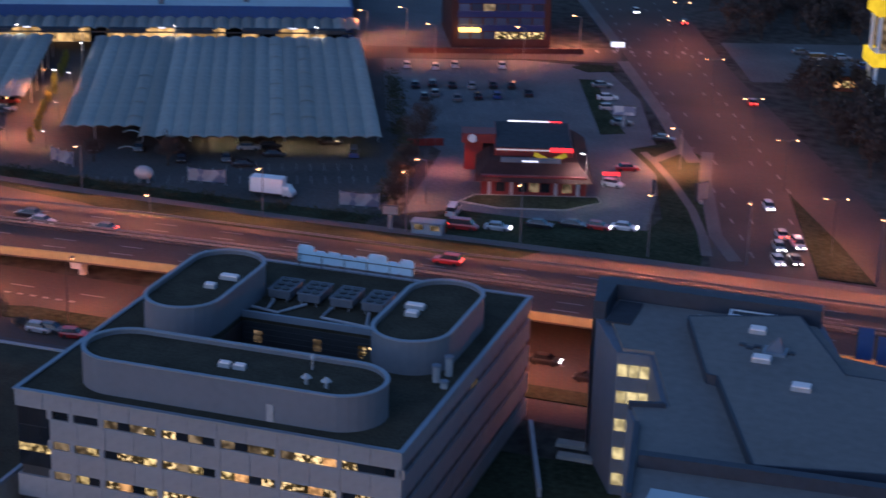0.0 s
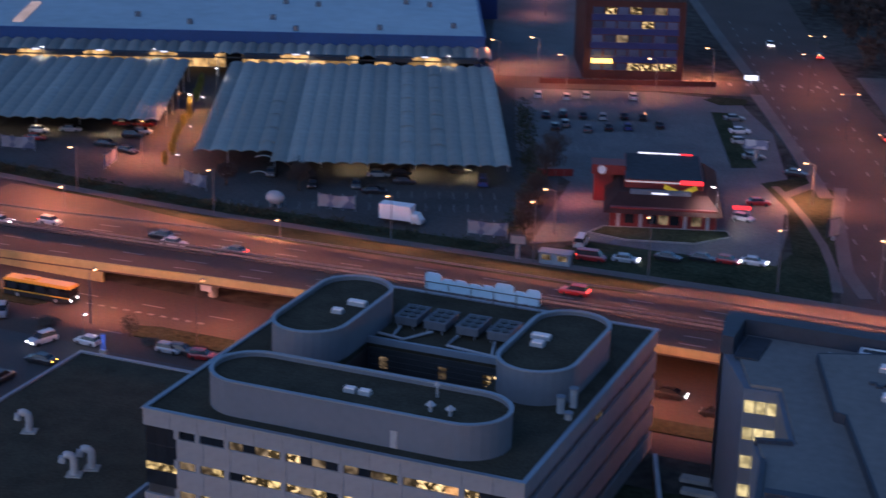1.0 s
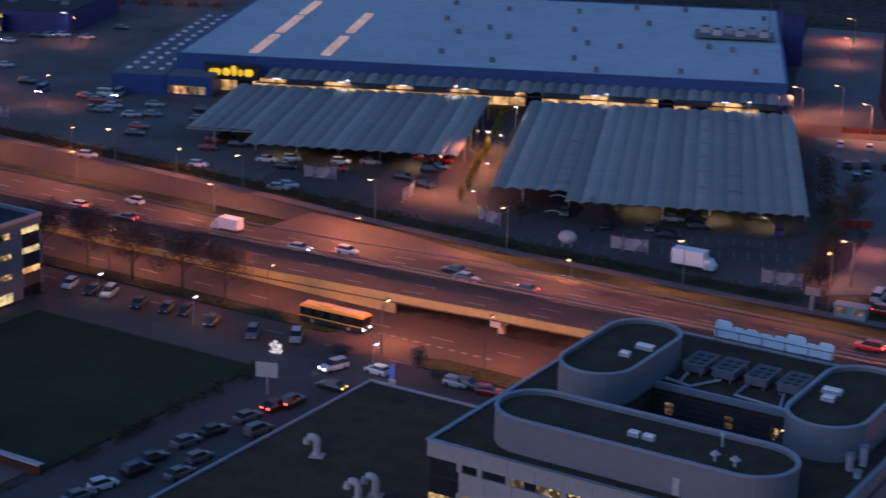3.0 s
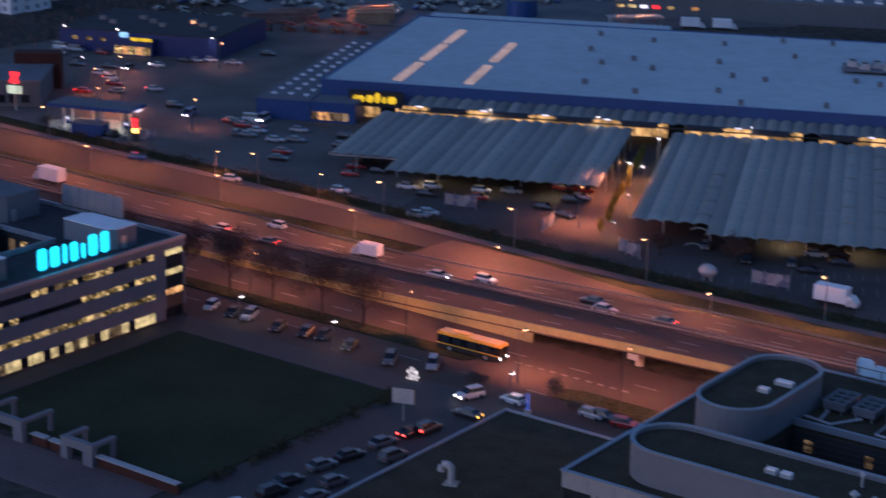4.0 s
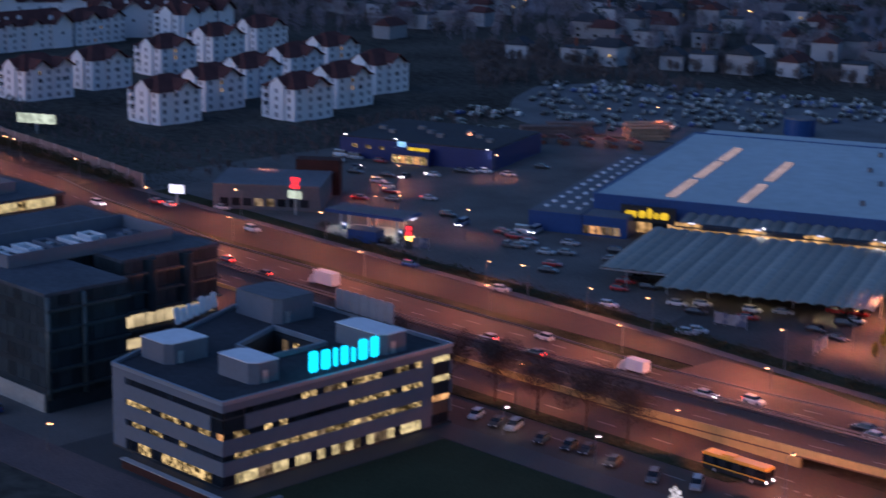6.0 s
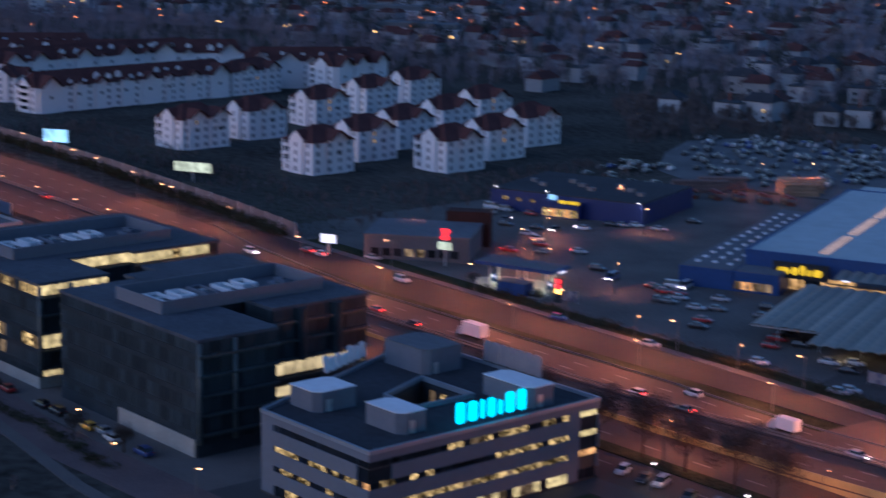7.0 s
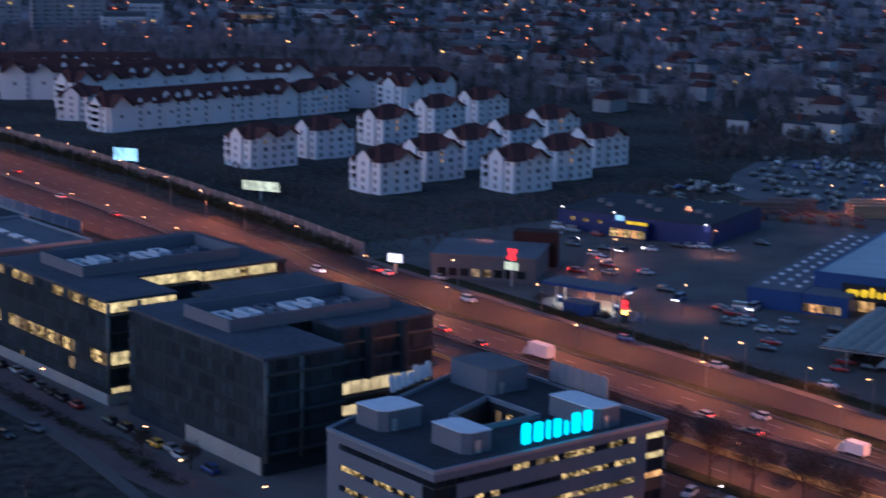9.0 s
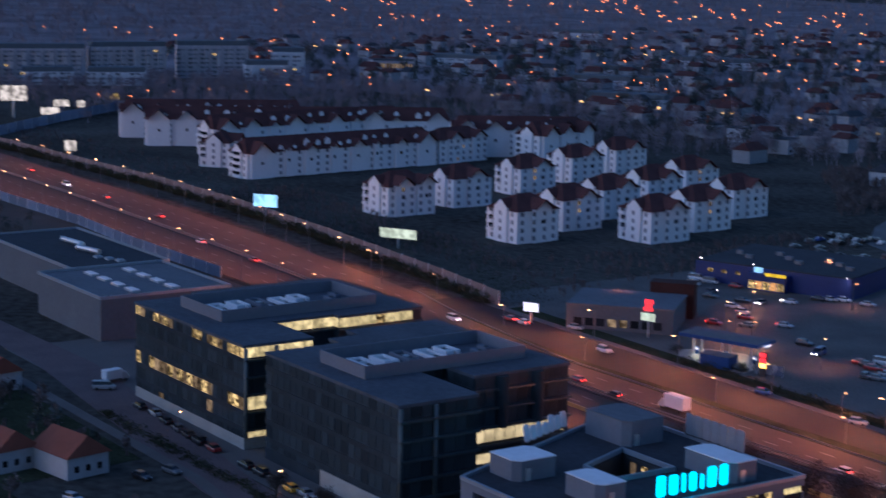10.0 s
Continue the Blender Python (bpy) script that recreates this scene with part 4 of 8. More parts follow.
sign = thing("roof_sign", "white roof sign plates leaning on a frame", "sign", -246.0, 185.0, PZ + 0.12, rz=112.2)
for k in range(7):
    bm = bmesh.new()
    h = (3.0, 2.5, 2.6, 2.2, 3.0, 2.5, 2.8)[k]
    prism(bm, [(0, 0.3), (0.3, 0), (1.5, 0), (1.8, 0.3), (1.8, h - 0.3), (1.4, h), (0.3, h), (0, h - 0.4)], -0.1, 0.1)
    bmesh.ops.rotate(bm, verts=bm.verts, cent=(0, 0, 0), matrix=Matrix.Rotation(radians(78), 3, "X"))
    bmesh.ops.translate(bm, verts=bm.verts, vec=(2.1 * k, 0, 0.35))
    part("plate", bm, "white_metal", sign)
bm = bmesh.new()
box(bm, -0.3, 0.3, 0.0, 15.0, 0.45, 0.5)
part("rail", bm, "dark_metal", sign)


# the two dark glass office blocks: floors of panes between slab edges
def glass_face(parent, a, b, z0, z1, width, lit, seed, out, material="facade_glass"):
    """One glazed storey along the line from a to b."""
    rnd = random.Random(seed)
    a, b = Vector(a), Vector(b)
    n = max(1, round((b - a).length / width))
    ang = math.degrees(math.atan2((b - a).y, (b - a).x))
    for i in range(n):
        r, mt = rnd.random(), material
        for chance, name in lit:
            if r < chance:
                mt = name
                break
            r -= chance
        c = a.lerp(b, (i + 0.5) / n)
        put("pane", slab_mesh((b - a).length / n - 0.14, 0.1, z1 - z0, mt), parent, pose(c.x + out[0] * 0.02, c.y + out[1] * 0.02, z0, 0, 0, ang))


def dark_office(label, wings, lights, z=21.0, seed=0, base=0):
    o = thing("office_building", label, "office building")
    storey = 3.5
    for n, (x0, y0, x1, y1) in enumerate(wings):
        bm = bmesh.new()
        box(bm, x0 + 0.2, y0 + 0.2, 0, x1 - 0.2, y1 - 0.2, z - 0.6)
        part("body", bm, "facade_frame", o)
        bm = bmesh.new()
        prism(bm, rect(x0 - 0.1, y0 - 0.1, x1 + 0.1, y1 + 0.1), z - 0.598, z)
        part("roof", bm, "slate_felt", o)
        for k in range(6):
            za, zb = k * storey, (k + 1) * storey
            if zb > z - 0.5:
                zb = z - 0.6
            bm = bmesh.new()
            ring(bm, rect(x0 - 0.05, y0 - 0.05, x1 + 0.05, y1 + 0.05), rect(x0 + 0.1, y0 + 0.1, x1 - 0.1, y1 - 0.1), za, za + (0.9 if k else 2.3))
            part("spandrel", bm, "concrete" if k == 0 and not base else "dark_spandrel", o)
            if k:
                bm = bmesh.new()
                box(bm, x1 + 0.06, y0 - 0.1, za + 0.2 + 0.012 * n, x1 + 0.8, y1 + 0.1, za + 0.62 + 0.012 * n)
                part("floor_edge", bm, "floor_edge", o, "greenish glass ledge along a storey")
            for a, b, out, side in (((x0 + 0.2, y0 + 0.1), (x1 - 0.2, y0 + 0.1), (0, -1), "front"), ((x1 - 0.1, y0 + 0.2), (x1 - 0.1, y1 - 0.2), (1, 0), "side")):
                glass_face(o, a, b, za + (0.92 if k else 2.32), zb - 0.02, 2.3, lights(side, k, (x0, y0, x1, y1)), seed + k * 7 + len(side), out)
        if n == 0 and base:
            bm = bmesh.new()
            box(bm, base, y0 - 0.3, 0, x1 - 0.6, y0 - 0.06, 3.2)
            part("base_wall", bm, "concrete", o, "pale concrete base wall")
        if n == 0:
            for y in (y0 + 0.3, y0 + (y1 - y0) * 0.45):
                bm = bmesh.new()
                cyl(bm, x1 + 0.3, y, 2.4, z - 0.7, 0.42, n=12)
                part("facade_pier", bm, "pier_green", o, "round grey-green corner column", smooth=True)
    return o


def lights_b(side, k, w):
    if 182.5 < w[1] < 186 and k == 1 and side == "side":
        return [(1.0, "lit")]
    return []


def lights_a(side, k, w):
    back = w[1] > 186
    if side == "front" and not back:
        return {5: [(0.4, "lit"), (0.25, "lit_dim")], 2: [(0.65, "lit"), (0.2, "lit_dim")]}.get(k, [(0.02, "lit_dim")])
    if side == "side" and not back:
        return {5: [(1.0, "lit_pale")], 2: [(1.0, "lit_pale")], 0: [(1.0, "lit_pale")]}.get(k, [])
    if side == "side" and back and k == 5:
        return [(0.62, "lit_pale"), (0.22, "lit")]
    if side == "front" and back:
        return {5: [(0.85, "lit_pale")]}.get(k, [])
    return []


glass_a = dark_office("dark glass office block with bright upper floors", [(-361.5, 165.3, -311.5, 181.0), (-365.5, 181.004, -329.0, 196.0), (-366.0, 196.004, -327.0, 217.0)], lights_a, seed=40)
glass_b = dark_office("dark glass office block with flat roof and plant deck", [(-304.5, 166.2, -257.2, 183.0), (-309.0, 183.004, -278.0, 190.0), (-314.0, 190.004, -268.6, 212.0)], lights_b, seed=90, base=-283.0)
for ob, x0, y0, x1, y1 in ((glass_b, -292.0, 171.0, -276.0, 207.0), (glass_a, -352.0, 171.5, -333.0, 209.0)):
    bm = bmesh.new()
    ring(bm, rect(x0, y0, x1, y1), rect(x0 + 0.3, y0 + 0.3, x1 - 0.3, y1 - 0.3), 21.004, 23.4)
    part("roof_screen", bm, "grey_panel", ob, "pale panel screen round the roof plant")
    rnd = random.Random(int(-x0))
    for k in range(5):
        # low plant wells, each framed by pale ducting
        deep = (3.6, 1.2, 2.6, 3.2, 0.4)[k]
        u = thing("roof_unit", "low rooftop plant well framed by pale ducts", "air conditioner", (x0 + x1) / 2 + rnd.uniform(0.4, 1.6), y0 + 4.4 + 4.9 * k, 21.0)
        bm = bmesh.new()
        ring(bm, rect(-4.4, -1.6, deep, 1.6), rect(-3.9, -1.15, deep - 0.5, 1.15), 0.6, 1.4)
        part("casing", bm, "grey_panel" if k == 2 else "white_metal", u)
        bm = bmesh.new()
        box(bm, -3.88, -1.13, 0.0, deep - 0.52, 1.13, 0.9)
        part("well", bm, "dark_metal", u)
        for fx in (-2.6, -0.6) if k % 2 else (-1.0,):
            bm = bmesh.new()
            cyl(bm, fx, 0, 0.902, 1.25, 0.7, n=12)
            part("fan", bm, "steel", u)
        bm = bmesh.new()
        tube(bm, [(deep, 0.5, 1.0), (deep + 1.2, 0.5, 1.0), (deep + 1.5, 0.5, 0.6), (deep + 1.5, 2.6 - k % 2, 0.6)], 0.3, 8)
        part("duct", bm, "pipe", u)
    for k in range(3):
        u = thing("roof_unit", "pale rooftop ventilation unit behind a screen", "air conditioner", rnd.uniform(x0 + 4, x1 - 4), y1 - 9 + 3.0 * k, 21.0)
        bm = bmesh.new()
        box(bm, -1.6, -0.7, 0.0, 1.6, 0.7, 0.8)
        bmesh.ops.bevel(bm, geom=bm.edges[:], offset=0.08, segments=1, affect="EDGES")
        part("casing", bm, "grey_panel", u)
        bm = bmesh.new()
        cyl(bm, 0.7, 0, 0.802, 1.0, 0.45, n=12)
        part("fan", bm, "dark_metal", u)

for y in (196.2, 204.4):
    bm = bmesh.new()
    cyl(bm, -268.5, y, 10.6, 20.38, 1.25, n=16)
    part("glass_bay", bm, "facade_glass", glass_b, "rounded dark glass bay")
for i in range(9):
    put("pane", slab_mesh(2.1, 0.1, 2.3, "lit_strip"), glass_b, pose(-268.45, 191.3 + 2.3 * i, 8.1, 0, 0, 90))
for y in (190.9, 193.0):
    put("pane", slab_mesh(2.0, 0.1, 2.6, "lit_strip"), glass_b, pose(-268.45, y, 3.3, 0, 0, 90))

# the long grey warehouse
ware = thing("warehouse", "grey flat-roofed warehouse with skylights", "warehouse")
WZ = 11.0
bm = bmesh.new()
prism(bm, rect(-455.4, 180.5, -415, 216.5), 0, WZ - 0.5)
part("hall", bm, "wall_grey", ware)
bm = bmesh.new()
prism(bm, rect(-520, 190, -455.402, 219), 0, WZ - 0.5)
part("hall", bm, "wall_grey", ware)
for r in (rect(-455.4, 180.5, -415, 216.5), rect(-520, 190, -455.9, 219)):
    bm = bmesh.new()
    prism(bm, shrink(r, 0.4), WZ - 0.496, WZ - 0.3)
    part("roof_surface", bm, "roof_felt" if r[1][0] > -420 else "dark_felt", ware)
    bm = bmesh.new()
    ring(bm, shrink(r, -0.05), shrink(r, 0.35), WZ - 0.498, WZ + 0.3)
    part("parapet", bm, "cap", ware)
for i in range(4):
    for j in range(2):
        roof_hatch(-447 + 8.5 * i, 192 + 11 * j, WZ - 0.3, 5.2, 2.2)
for i in range(3):
    roof_hatch(-470 + 4 * i, 204 + 1.5 * i, WZ - 0.3, 2.5, 2.0, pale=False)
bm = bmesh.new()
tube(bm, [(-500, 206, WZ + 0.6), (-488, 207, WZ + 0.6), (-484, 204, WZ + 0.6), (-474, 206, WZ + 0.6)], 0.8, 8)
tagged(part("duct", bm, "steel"), "large bright duct run on the warehouse roof", "duct")

# the blue-grey office beside the stone one, with a notch in its side
BZ = 20.7
bl = thing("office_building", "blue-grey office block with stepped roof and lit notch", "office building")
BP = [(-30, 120), (12, 120), (12, 198), (-16, 205), (-19.6, 216), (-47.4, 216), (-46.0, 207), (-41.0, 197), (-37.2, 197.4), (-32.6, 183), (-36.4, 182), (-34.4, 177), (-31.6, 160)]
bm = bmesh.new()
prism(bm, BP, 0, 18.4)
part("body", bm, "grey_panel", bl)
bm = bmesh.new()
prism(bm, [(-30, 120.4), (11.6, 120.4), (11.6, 197.6), (-16.2, 204.5), (-19.9, 213.3), (-44.6, 213.3), (-44.2, 207), (-40.4, 197.6), (-36.8, 197.9), (-31.9, 183), (-35.8, 181.6), (-33.9, 177), (-31.1, 160)], 18.404, 18.8)
part("roof_surface", bm, "warm_felt", bl)
for q in (((-47.5, 213.6), (-19.5, 213.6), (-19.5, 216.1), (-47.5, 216.1)), ((-46.2, 206.8), (-44.8, 206.8), (-45.0, 213.598), (-47.45, 213.598))):
    bm = bmesh.new()
    prism(bm, q, 18.404, BZ)
    part("parapet", bm, "navy_panel", bl, "dark blue parapet wall")
bm = bmesh.new()
prism(bm, [(-47.78, 216.1), (-46.34, 206.8), (-46.22, 206.8), (-47.56, 216.1)][::-1], 0.1, BZ - 0.05)
part("side_cladding", bm, "navy_panel", bl, "dark blue cladding of the side wall")
for q in (((-36.3, 181.9), (-32.6, 182.9), (-32.2, 182.4), (-35.9, 181.4)), ((-34.5, 176.9), (-31.6, 160), (-31.0, 160), (-33.9, 176.9))):
    bm = bmesh.new()
    prism(bm, q[::-1], 18.404, 19.3)
    part("parapet", bm, "navy_panel", bl)
bm = bmesh.new()
prism(bm, [(-20.6, 169.4), (-8.2, 172), (8, 172), (8, 196), (-14.7, 196.1), (-22.1, 212.9), (-34.6, 207.7), (-29.3, 191.0), (-28.0, 190.6)], 18.804, 20.0)
part("upper_roof", bm, "warm_felt", bl, "raised flat roof field")
FIELD = [(-20.6, 169.4), (-8.2, 172), (8, 172), (8, 196), (-14.7, 196.1), (-22.1, 212.9), (-34.6, 207.7), (-29.3, 191.0), (-28.0, 190.6)]
# sides of the raised field, with their shade put into the navy colour
for p, q in zip(FIELD, FIELD[1:] + FIELD[:1]):
    d = (Vector(q) - Vector(p)).normalized() * 0.12
    n_ = Vector((d.y, -d.x))
    bm = bmesh.new()
    prism(bm, [tuple(Vector(p) + n_ * 0.1), tuple(Vector(p) + n_ * 2.0), tuple(Vector(q) + n_ * 2.0), tuple(Vector(q) + n_ * 0.1)], 18.81, 20.05)
    part("fascia", bm, "navy_panel", bl)
bm = bmesh.new()
prism(bm, [(-31.9, 166.9), (-20.4, 167.6), (11.6, 169.2), (11.6, 170.4), (-20.4, 168.8), (-32.1, 168.1)], 18.804, 20.2)
part("parapet", bm, "navy_panel", bl, "dark blue front parapet")
bm = bmesh.new()
prism(bm, [(-29.6, 140), (11.0, 140), (11.0, 162.6), (-29.6, 162.6)], 18.804, 18.9)
part("pale_terrace", bm, "pale_roof", bl, "pale terrace roof")
bm = bmesh.new()
box(bm, -44.3, 205.0, 18.804, -41.3, 212.5, 19.0)
part("roof_path", bm, "dark_felt", bl)
for z in (15.5, 12.1, 8.5, 4.8, 1.4):
    for i in range(3):
        put("pane", slab_mesh(1.15, 0.1, 1.5, "lit_pale"), bl, pose(-40.2 + 1.3 * i, 196.98 + 0.1 * i, z, 0, 0, 6))
for x, y, w in ((-26.0, 205.6, 2.0), (-24.2, 196.8, 2.2), (-18.8, 190.2, 2.2)):
    roof_hatch(x, y, 20.0, w, 1.6)
u = thing("roof_unit", "pale framed louvre unit at the roof edge", "air conditioner", -27.4, 211.8, 18.8)
bm = bmesh.new()
ring(bm, rect(-3, -1.0, 3, 1.0), rect(-2.7, -0.7, 2.7, 0.7), 0, 1.0)
part("frame", bm, "white_metal", u)
bm = bmesh.new()
for k in range(7):
    box(bm, -2.66 + 0.77 * k, -0.69, 0.3, -1.96 + 0.77 * k, 0.69, 0.9)
part("louvres", bm, "dark_metal", u)
sk = thing("roof_light", "small pyramid roof light with low metal plates", "skylight", -23.1, 199.9, 20.0)
bm = bmesh.new()
ring(bm, rect(-1.3, -1.2, 1.3, 1.2), rect(-1.1, -1.0, 1.1, 1.0), 0, 0.35)
part("kerb", bm, "cap", sk)
bm = bmesh.new()
base = [bm.verts.new((x, y, 0.3)) for x, y in rect(-1.08, -0.98, 1.08, 0.98)]
tip = bm.verts.new((0.3, 0.5, 1.9))
for k in range(4):
    bm.faces.new((base[k], base[(k + 1) % 4], tip))
part("pyramid", bm, "grey_panel", sk)
for dx, dy in ((-3.9, 0.9), (-3.0, 0.2), (-2.2, 0.9), (1.8, 0.2)):
    put("plate", slab_mesh(0.8, 0.6, 0.25, "navy_panel"), sk, pose(dx, dy, 0.002))
for x in (-33.6, -32.2, -30.9):
    roof_vent(x, 209.4, 18.8, 0.5, 0.35)
for k in range(5):
    f = thing("flag_sign", "deep blue banner plates above the roof edge", "sign", -14.5 + 2.4 * k, 206.4 - 0.9 * k, 0, group="blue plates")
    bm = bmesh.new()
    box(bm, -0.08, -0.08, BZ - 4.5, 0.08, 0.08, BZ + 1.5)
    part("post", bm, "dark_metal", f)
    bm = bmesh.new()
    box(bm, 0.1, -0.06, BZ - 2.6, 1.9, 0.06, BZ + 1.4 - 0.5 * (k % 2))
    part("plate", bm, "blue", f)

ramp = thing("ramp_wall", "pale slim ramp wall between the two offices", "wall", kind="structure")
bm = bmesh.new()
prism(bm, [(-55.1, 211.6), (-48.8, 193.0), (-48.3, 193.2), (-54.6, 211.8)], 0, 1.3)
part("wall", bm, "pipe", ramp)
for x0, y0, x1, y1 in ((-50.4, 207.6, -45.6, 209.2), (-49.4, 204.2, -44.8, 205.6)):
    bm = bmesh.new()
    box(bm, x0, y0, 0, x1, y1, 0.5)
    tagged(part("planter_edge", bm, "concrete"), "low pale concrete planter edge", "planter", kind="structure")

# ---- the wholesale store and its car ports ----
MK = (-155.0, 410.0, 203.3)  # origin at the front corner; x runs along the front, y towards the road


def mk(u, v):
    c, s = math.cos(radians(MK[2])), math.sin(radians(MK[2]))
    return (MK[0] + c * u - s * v, MK[1] + s * u + c * v)


store = thing("wholesale_store", "huge blue wholesale store with pale flat roof", "store", *MK[:2], 0, MK[2])
SZ = 9.0
bm = bmesh.new()
box(bm, 0, -104, 0, 150, 0, SZ - 0.7)
part("hall", bm, "blue", store)
bm = bmesh.new()
box(bm, 0.5, -103.5, SZ - 0.698, 149.5, -0.5, SZ - 0.25)
part("roof", bm, "pale_roof", store)
bm = bmesh.new()
ring(bm, rect(-0.1, -104.1, 150.1, 0.1), rect(0.45, -103.55, 149.55, -0.45), SZ - 0.698, SZ)
part("fascia", bm, "blue", store, "deep blue metal fascia")
bm = bmesh.new()
box(bm, 75, -120, 0, 149, -104.104, SZ - 1.5)
part("rear_hall", bm, "pale_roof", store)
for u, v, w in ((131.5, -5, -29), (131.5, -33.5, -58), (131.5, -61.5, -82), (113.5, -6.5, -31), (113.5, -37.5, -66)):
    bm = bmesh.new()
    box(bm, u - 1.15, w, SZ - 0.246, u + 1.15, v, SZ + 0.2)
    part("roof_light", bm, "roof_glow", store, "long pinkish roof light")
rnd = random.Random(11)
for i in range(9):
    for j in range(4):
        if i in (6, 7, 8):
            continue
        roof_v = put("smoke_hatch", slab_mesh(1.3, 1.3, 1.2, "dark_unit"), store, pose(8 + 16 * i + rnd.uniform(-6, 6), -12 - 25 * j + rnd.uniform(-9, 9), SZ - 0.248))
# lit glass strip below the fascia
for i in range(36):
    u = 3 + 4.0 * i
    lit = "warm_strip" if rnd.random() < 0.85 else "glass"
    put("shop_window", slab_mesh(3.8, 0.1, 3.4, lit), store, pose(u + 1.5, 0.16, 0.2))
# roof plant on a raised deck
deck = thing("plant_deck", "raised grey steel deck with mast on the store roof", "platform", *mk(12.5, -58), SZ - 0.25, MK[2])
bm = bmesh.new()
box(bm, -10.5, -5.5, 0.7, 10.5, 5.5, 0.95)
part("deck_plate", bm, "dark_unit", deck)
for i in range(5):
    for sy in (-4.8, 4.8):
        put("leg", slab_mesh(0.2, 0.2, 0.7, "rail"), deck, pose(-9.6 + 4.8 * i, sy, 0))
for sy in (-5.3, 5.3):
    bm = bmesh.new()
    tube(bm, [(-10.4, sy, 2.0), (10.4, sy, 2.0)], 0.06, 6)
    part("rail", bm, "pipe", deck)
bm = bmesh.new()
cyl(bm, -9.2, -4.6, 0.954, 9.5, 0.16, 0.08, 8)
part("mast", bm, "rail", deck)
for k in range(6):
    u = thing("roof_unit", "pale rooftop plant unit on a roof deck", "air conditioner", *mk(4.8 + 3.1 * k, -56 - 3.6 * (k % 2)), SZ + 0.7, MK[2])
    bm = bmesh.new()
    box(bm, -1.35, -1.6, 0.002, 1.35, 1.6, 1.5)
    part("casing", bm, "pipe", u)
    bm = bmesh.new()
    cyl(bm, 0, 0, 1.502, 1.75, 0.9, n=12)
    part("fan", bm, "dark_metal", u)
# entrance block and annex
annex = thing("store_annex", "low blue entrance wing with lit glass front", "store wing", *MK[:2], 0, MK[2])
bm = bmesh.new()
box(bm, 138.5, 0.2, 0, 150, 9, 5.0)
box(bm, 150.2, -2, 0, 164, 9, 5.0)
box(bm, 150.2, -80, 0, 164, -2.002, 5.0)
part("hall", bm, "blue", annex)
bm = bmesh.new()
for r in (rect(138.7, 0.4, 149.8, 8.8), rect(150.4, -1.8, 163.8, 8.8), rect(150.4, -79.8, 163.8, -2.2)):
    prism(bm, r, 5.004, 5.15)
part("roof", bm, "roof_felt", annex)
for i in range(6):
    put("shop_window", slab_mesh(1.4, 0.1, 2.0, "lit_amber" if i in (3, 4) else "lit_dim"), annex, pose(141 + 1.6 * i, 9.06, 0.6))
for i in range(13):
    for j in range(3):
        put("roof_dome", slab_mesh(1.1, 1.5, 0.35, "pale_top"), annex, pose(152.8 + 4.2 * j, 3.0 - 6.2 * i - 0.7 * (j % 2), 5.154))
sg = thing("shop_sign", "dark panel with glowing yellow sign shapes", "sign", *mk(135.0, 2.5), 3.4, MK[2] + 180)
bm = bmesh.new()
box(bm, -7, -0.3, 0, 7, 0.3, 4.0)
part("panel", bm, "black", sg)
for x, w, h in ((-5.8, 3.0, 1.7), (-2.4, 1.9, 1.9), (-0.2, 1.4, 2.6), (1.5, 1.3, 1.7), (3.1, 2.2, 1.8)):
    bm = bmesh.new()
    r = 0.45
    prism(bm, [(x + r, 0), (x + w - r, 0), (x + w, r), (x + w, h - r), (x + w - r, h), (x + r, h), (x, h - r), (x, r)], -0.1, 0.1)
    bmesh.ops.rotate(bm, verts=bm.verts, cent=(0, 0, 0), matrix=Matrix.Rotation(radians(90), 3, "X"))
    bmesh.ops.translate(bm, verts=bm.verts, vec=(0, -0.42, 1.0))
    part("plate", bm, "yellow_sign", sg)
for x in (-6, 6):
    put("post", slab_mesh(0.3, 0.3, 3.4, "dark_metal"), sg, pose(x, 0, -3.4))

VAULT = {}


def vault(length, width=3.1, rise=0.46, n=8):
    """One barrel-shaped roof sheet, shared by all bays of that length."""
    key = (round(length, 1), round(width, 2), rise)
    if key not in VAULT:
        bm = bmesh.new()
        arc = [(-width / 2 + width * i / n, rise * math.sin(math.pi * i / n) ** 0.8) for i in range(n + 1)]
        lo = [[bm.verts.new((x, y, z)) for x, z in arc] for y in (0, length)]
        hi = [[bm.verts.new((x, y, z - 0.08)) for x, z in arc] for y in (0, length)]
        for i in range(n):
            bm.faces.new((lo[0][i], lo[0][i + 1], lo[1][i + 1], lo[1][i]))
            bm.faces.new((hi[0][i + 1], hi[0][i], hi[1][i], hi[1][i + 1]))
            for e in (0, 1):
                bm.faces.new((lo[e][i], lo[e][i + 1], hi[e][i + 1], hi[e][i]))
        VAULT[key] = to_mesh("vault", bm, "sheet")
    return VAULT[key]


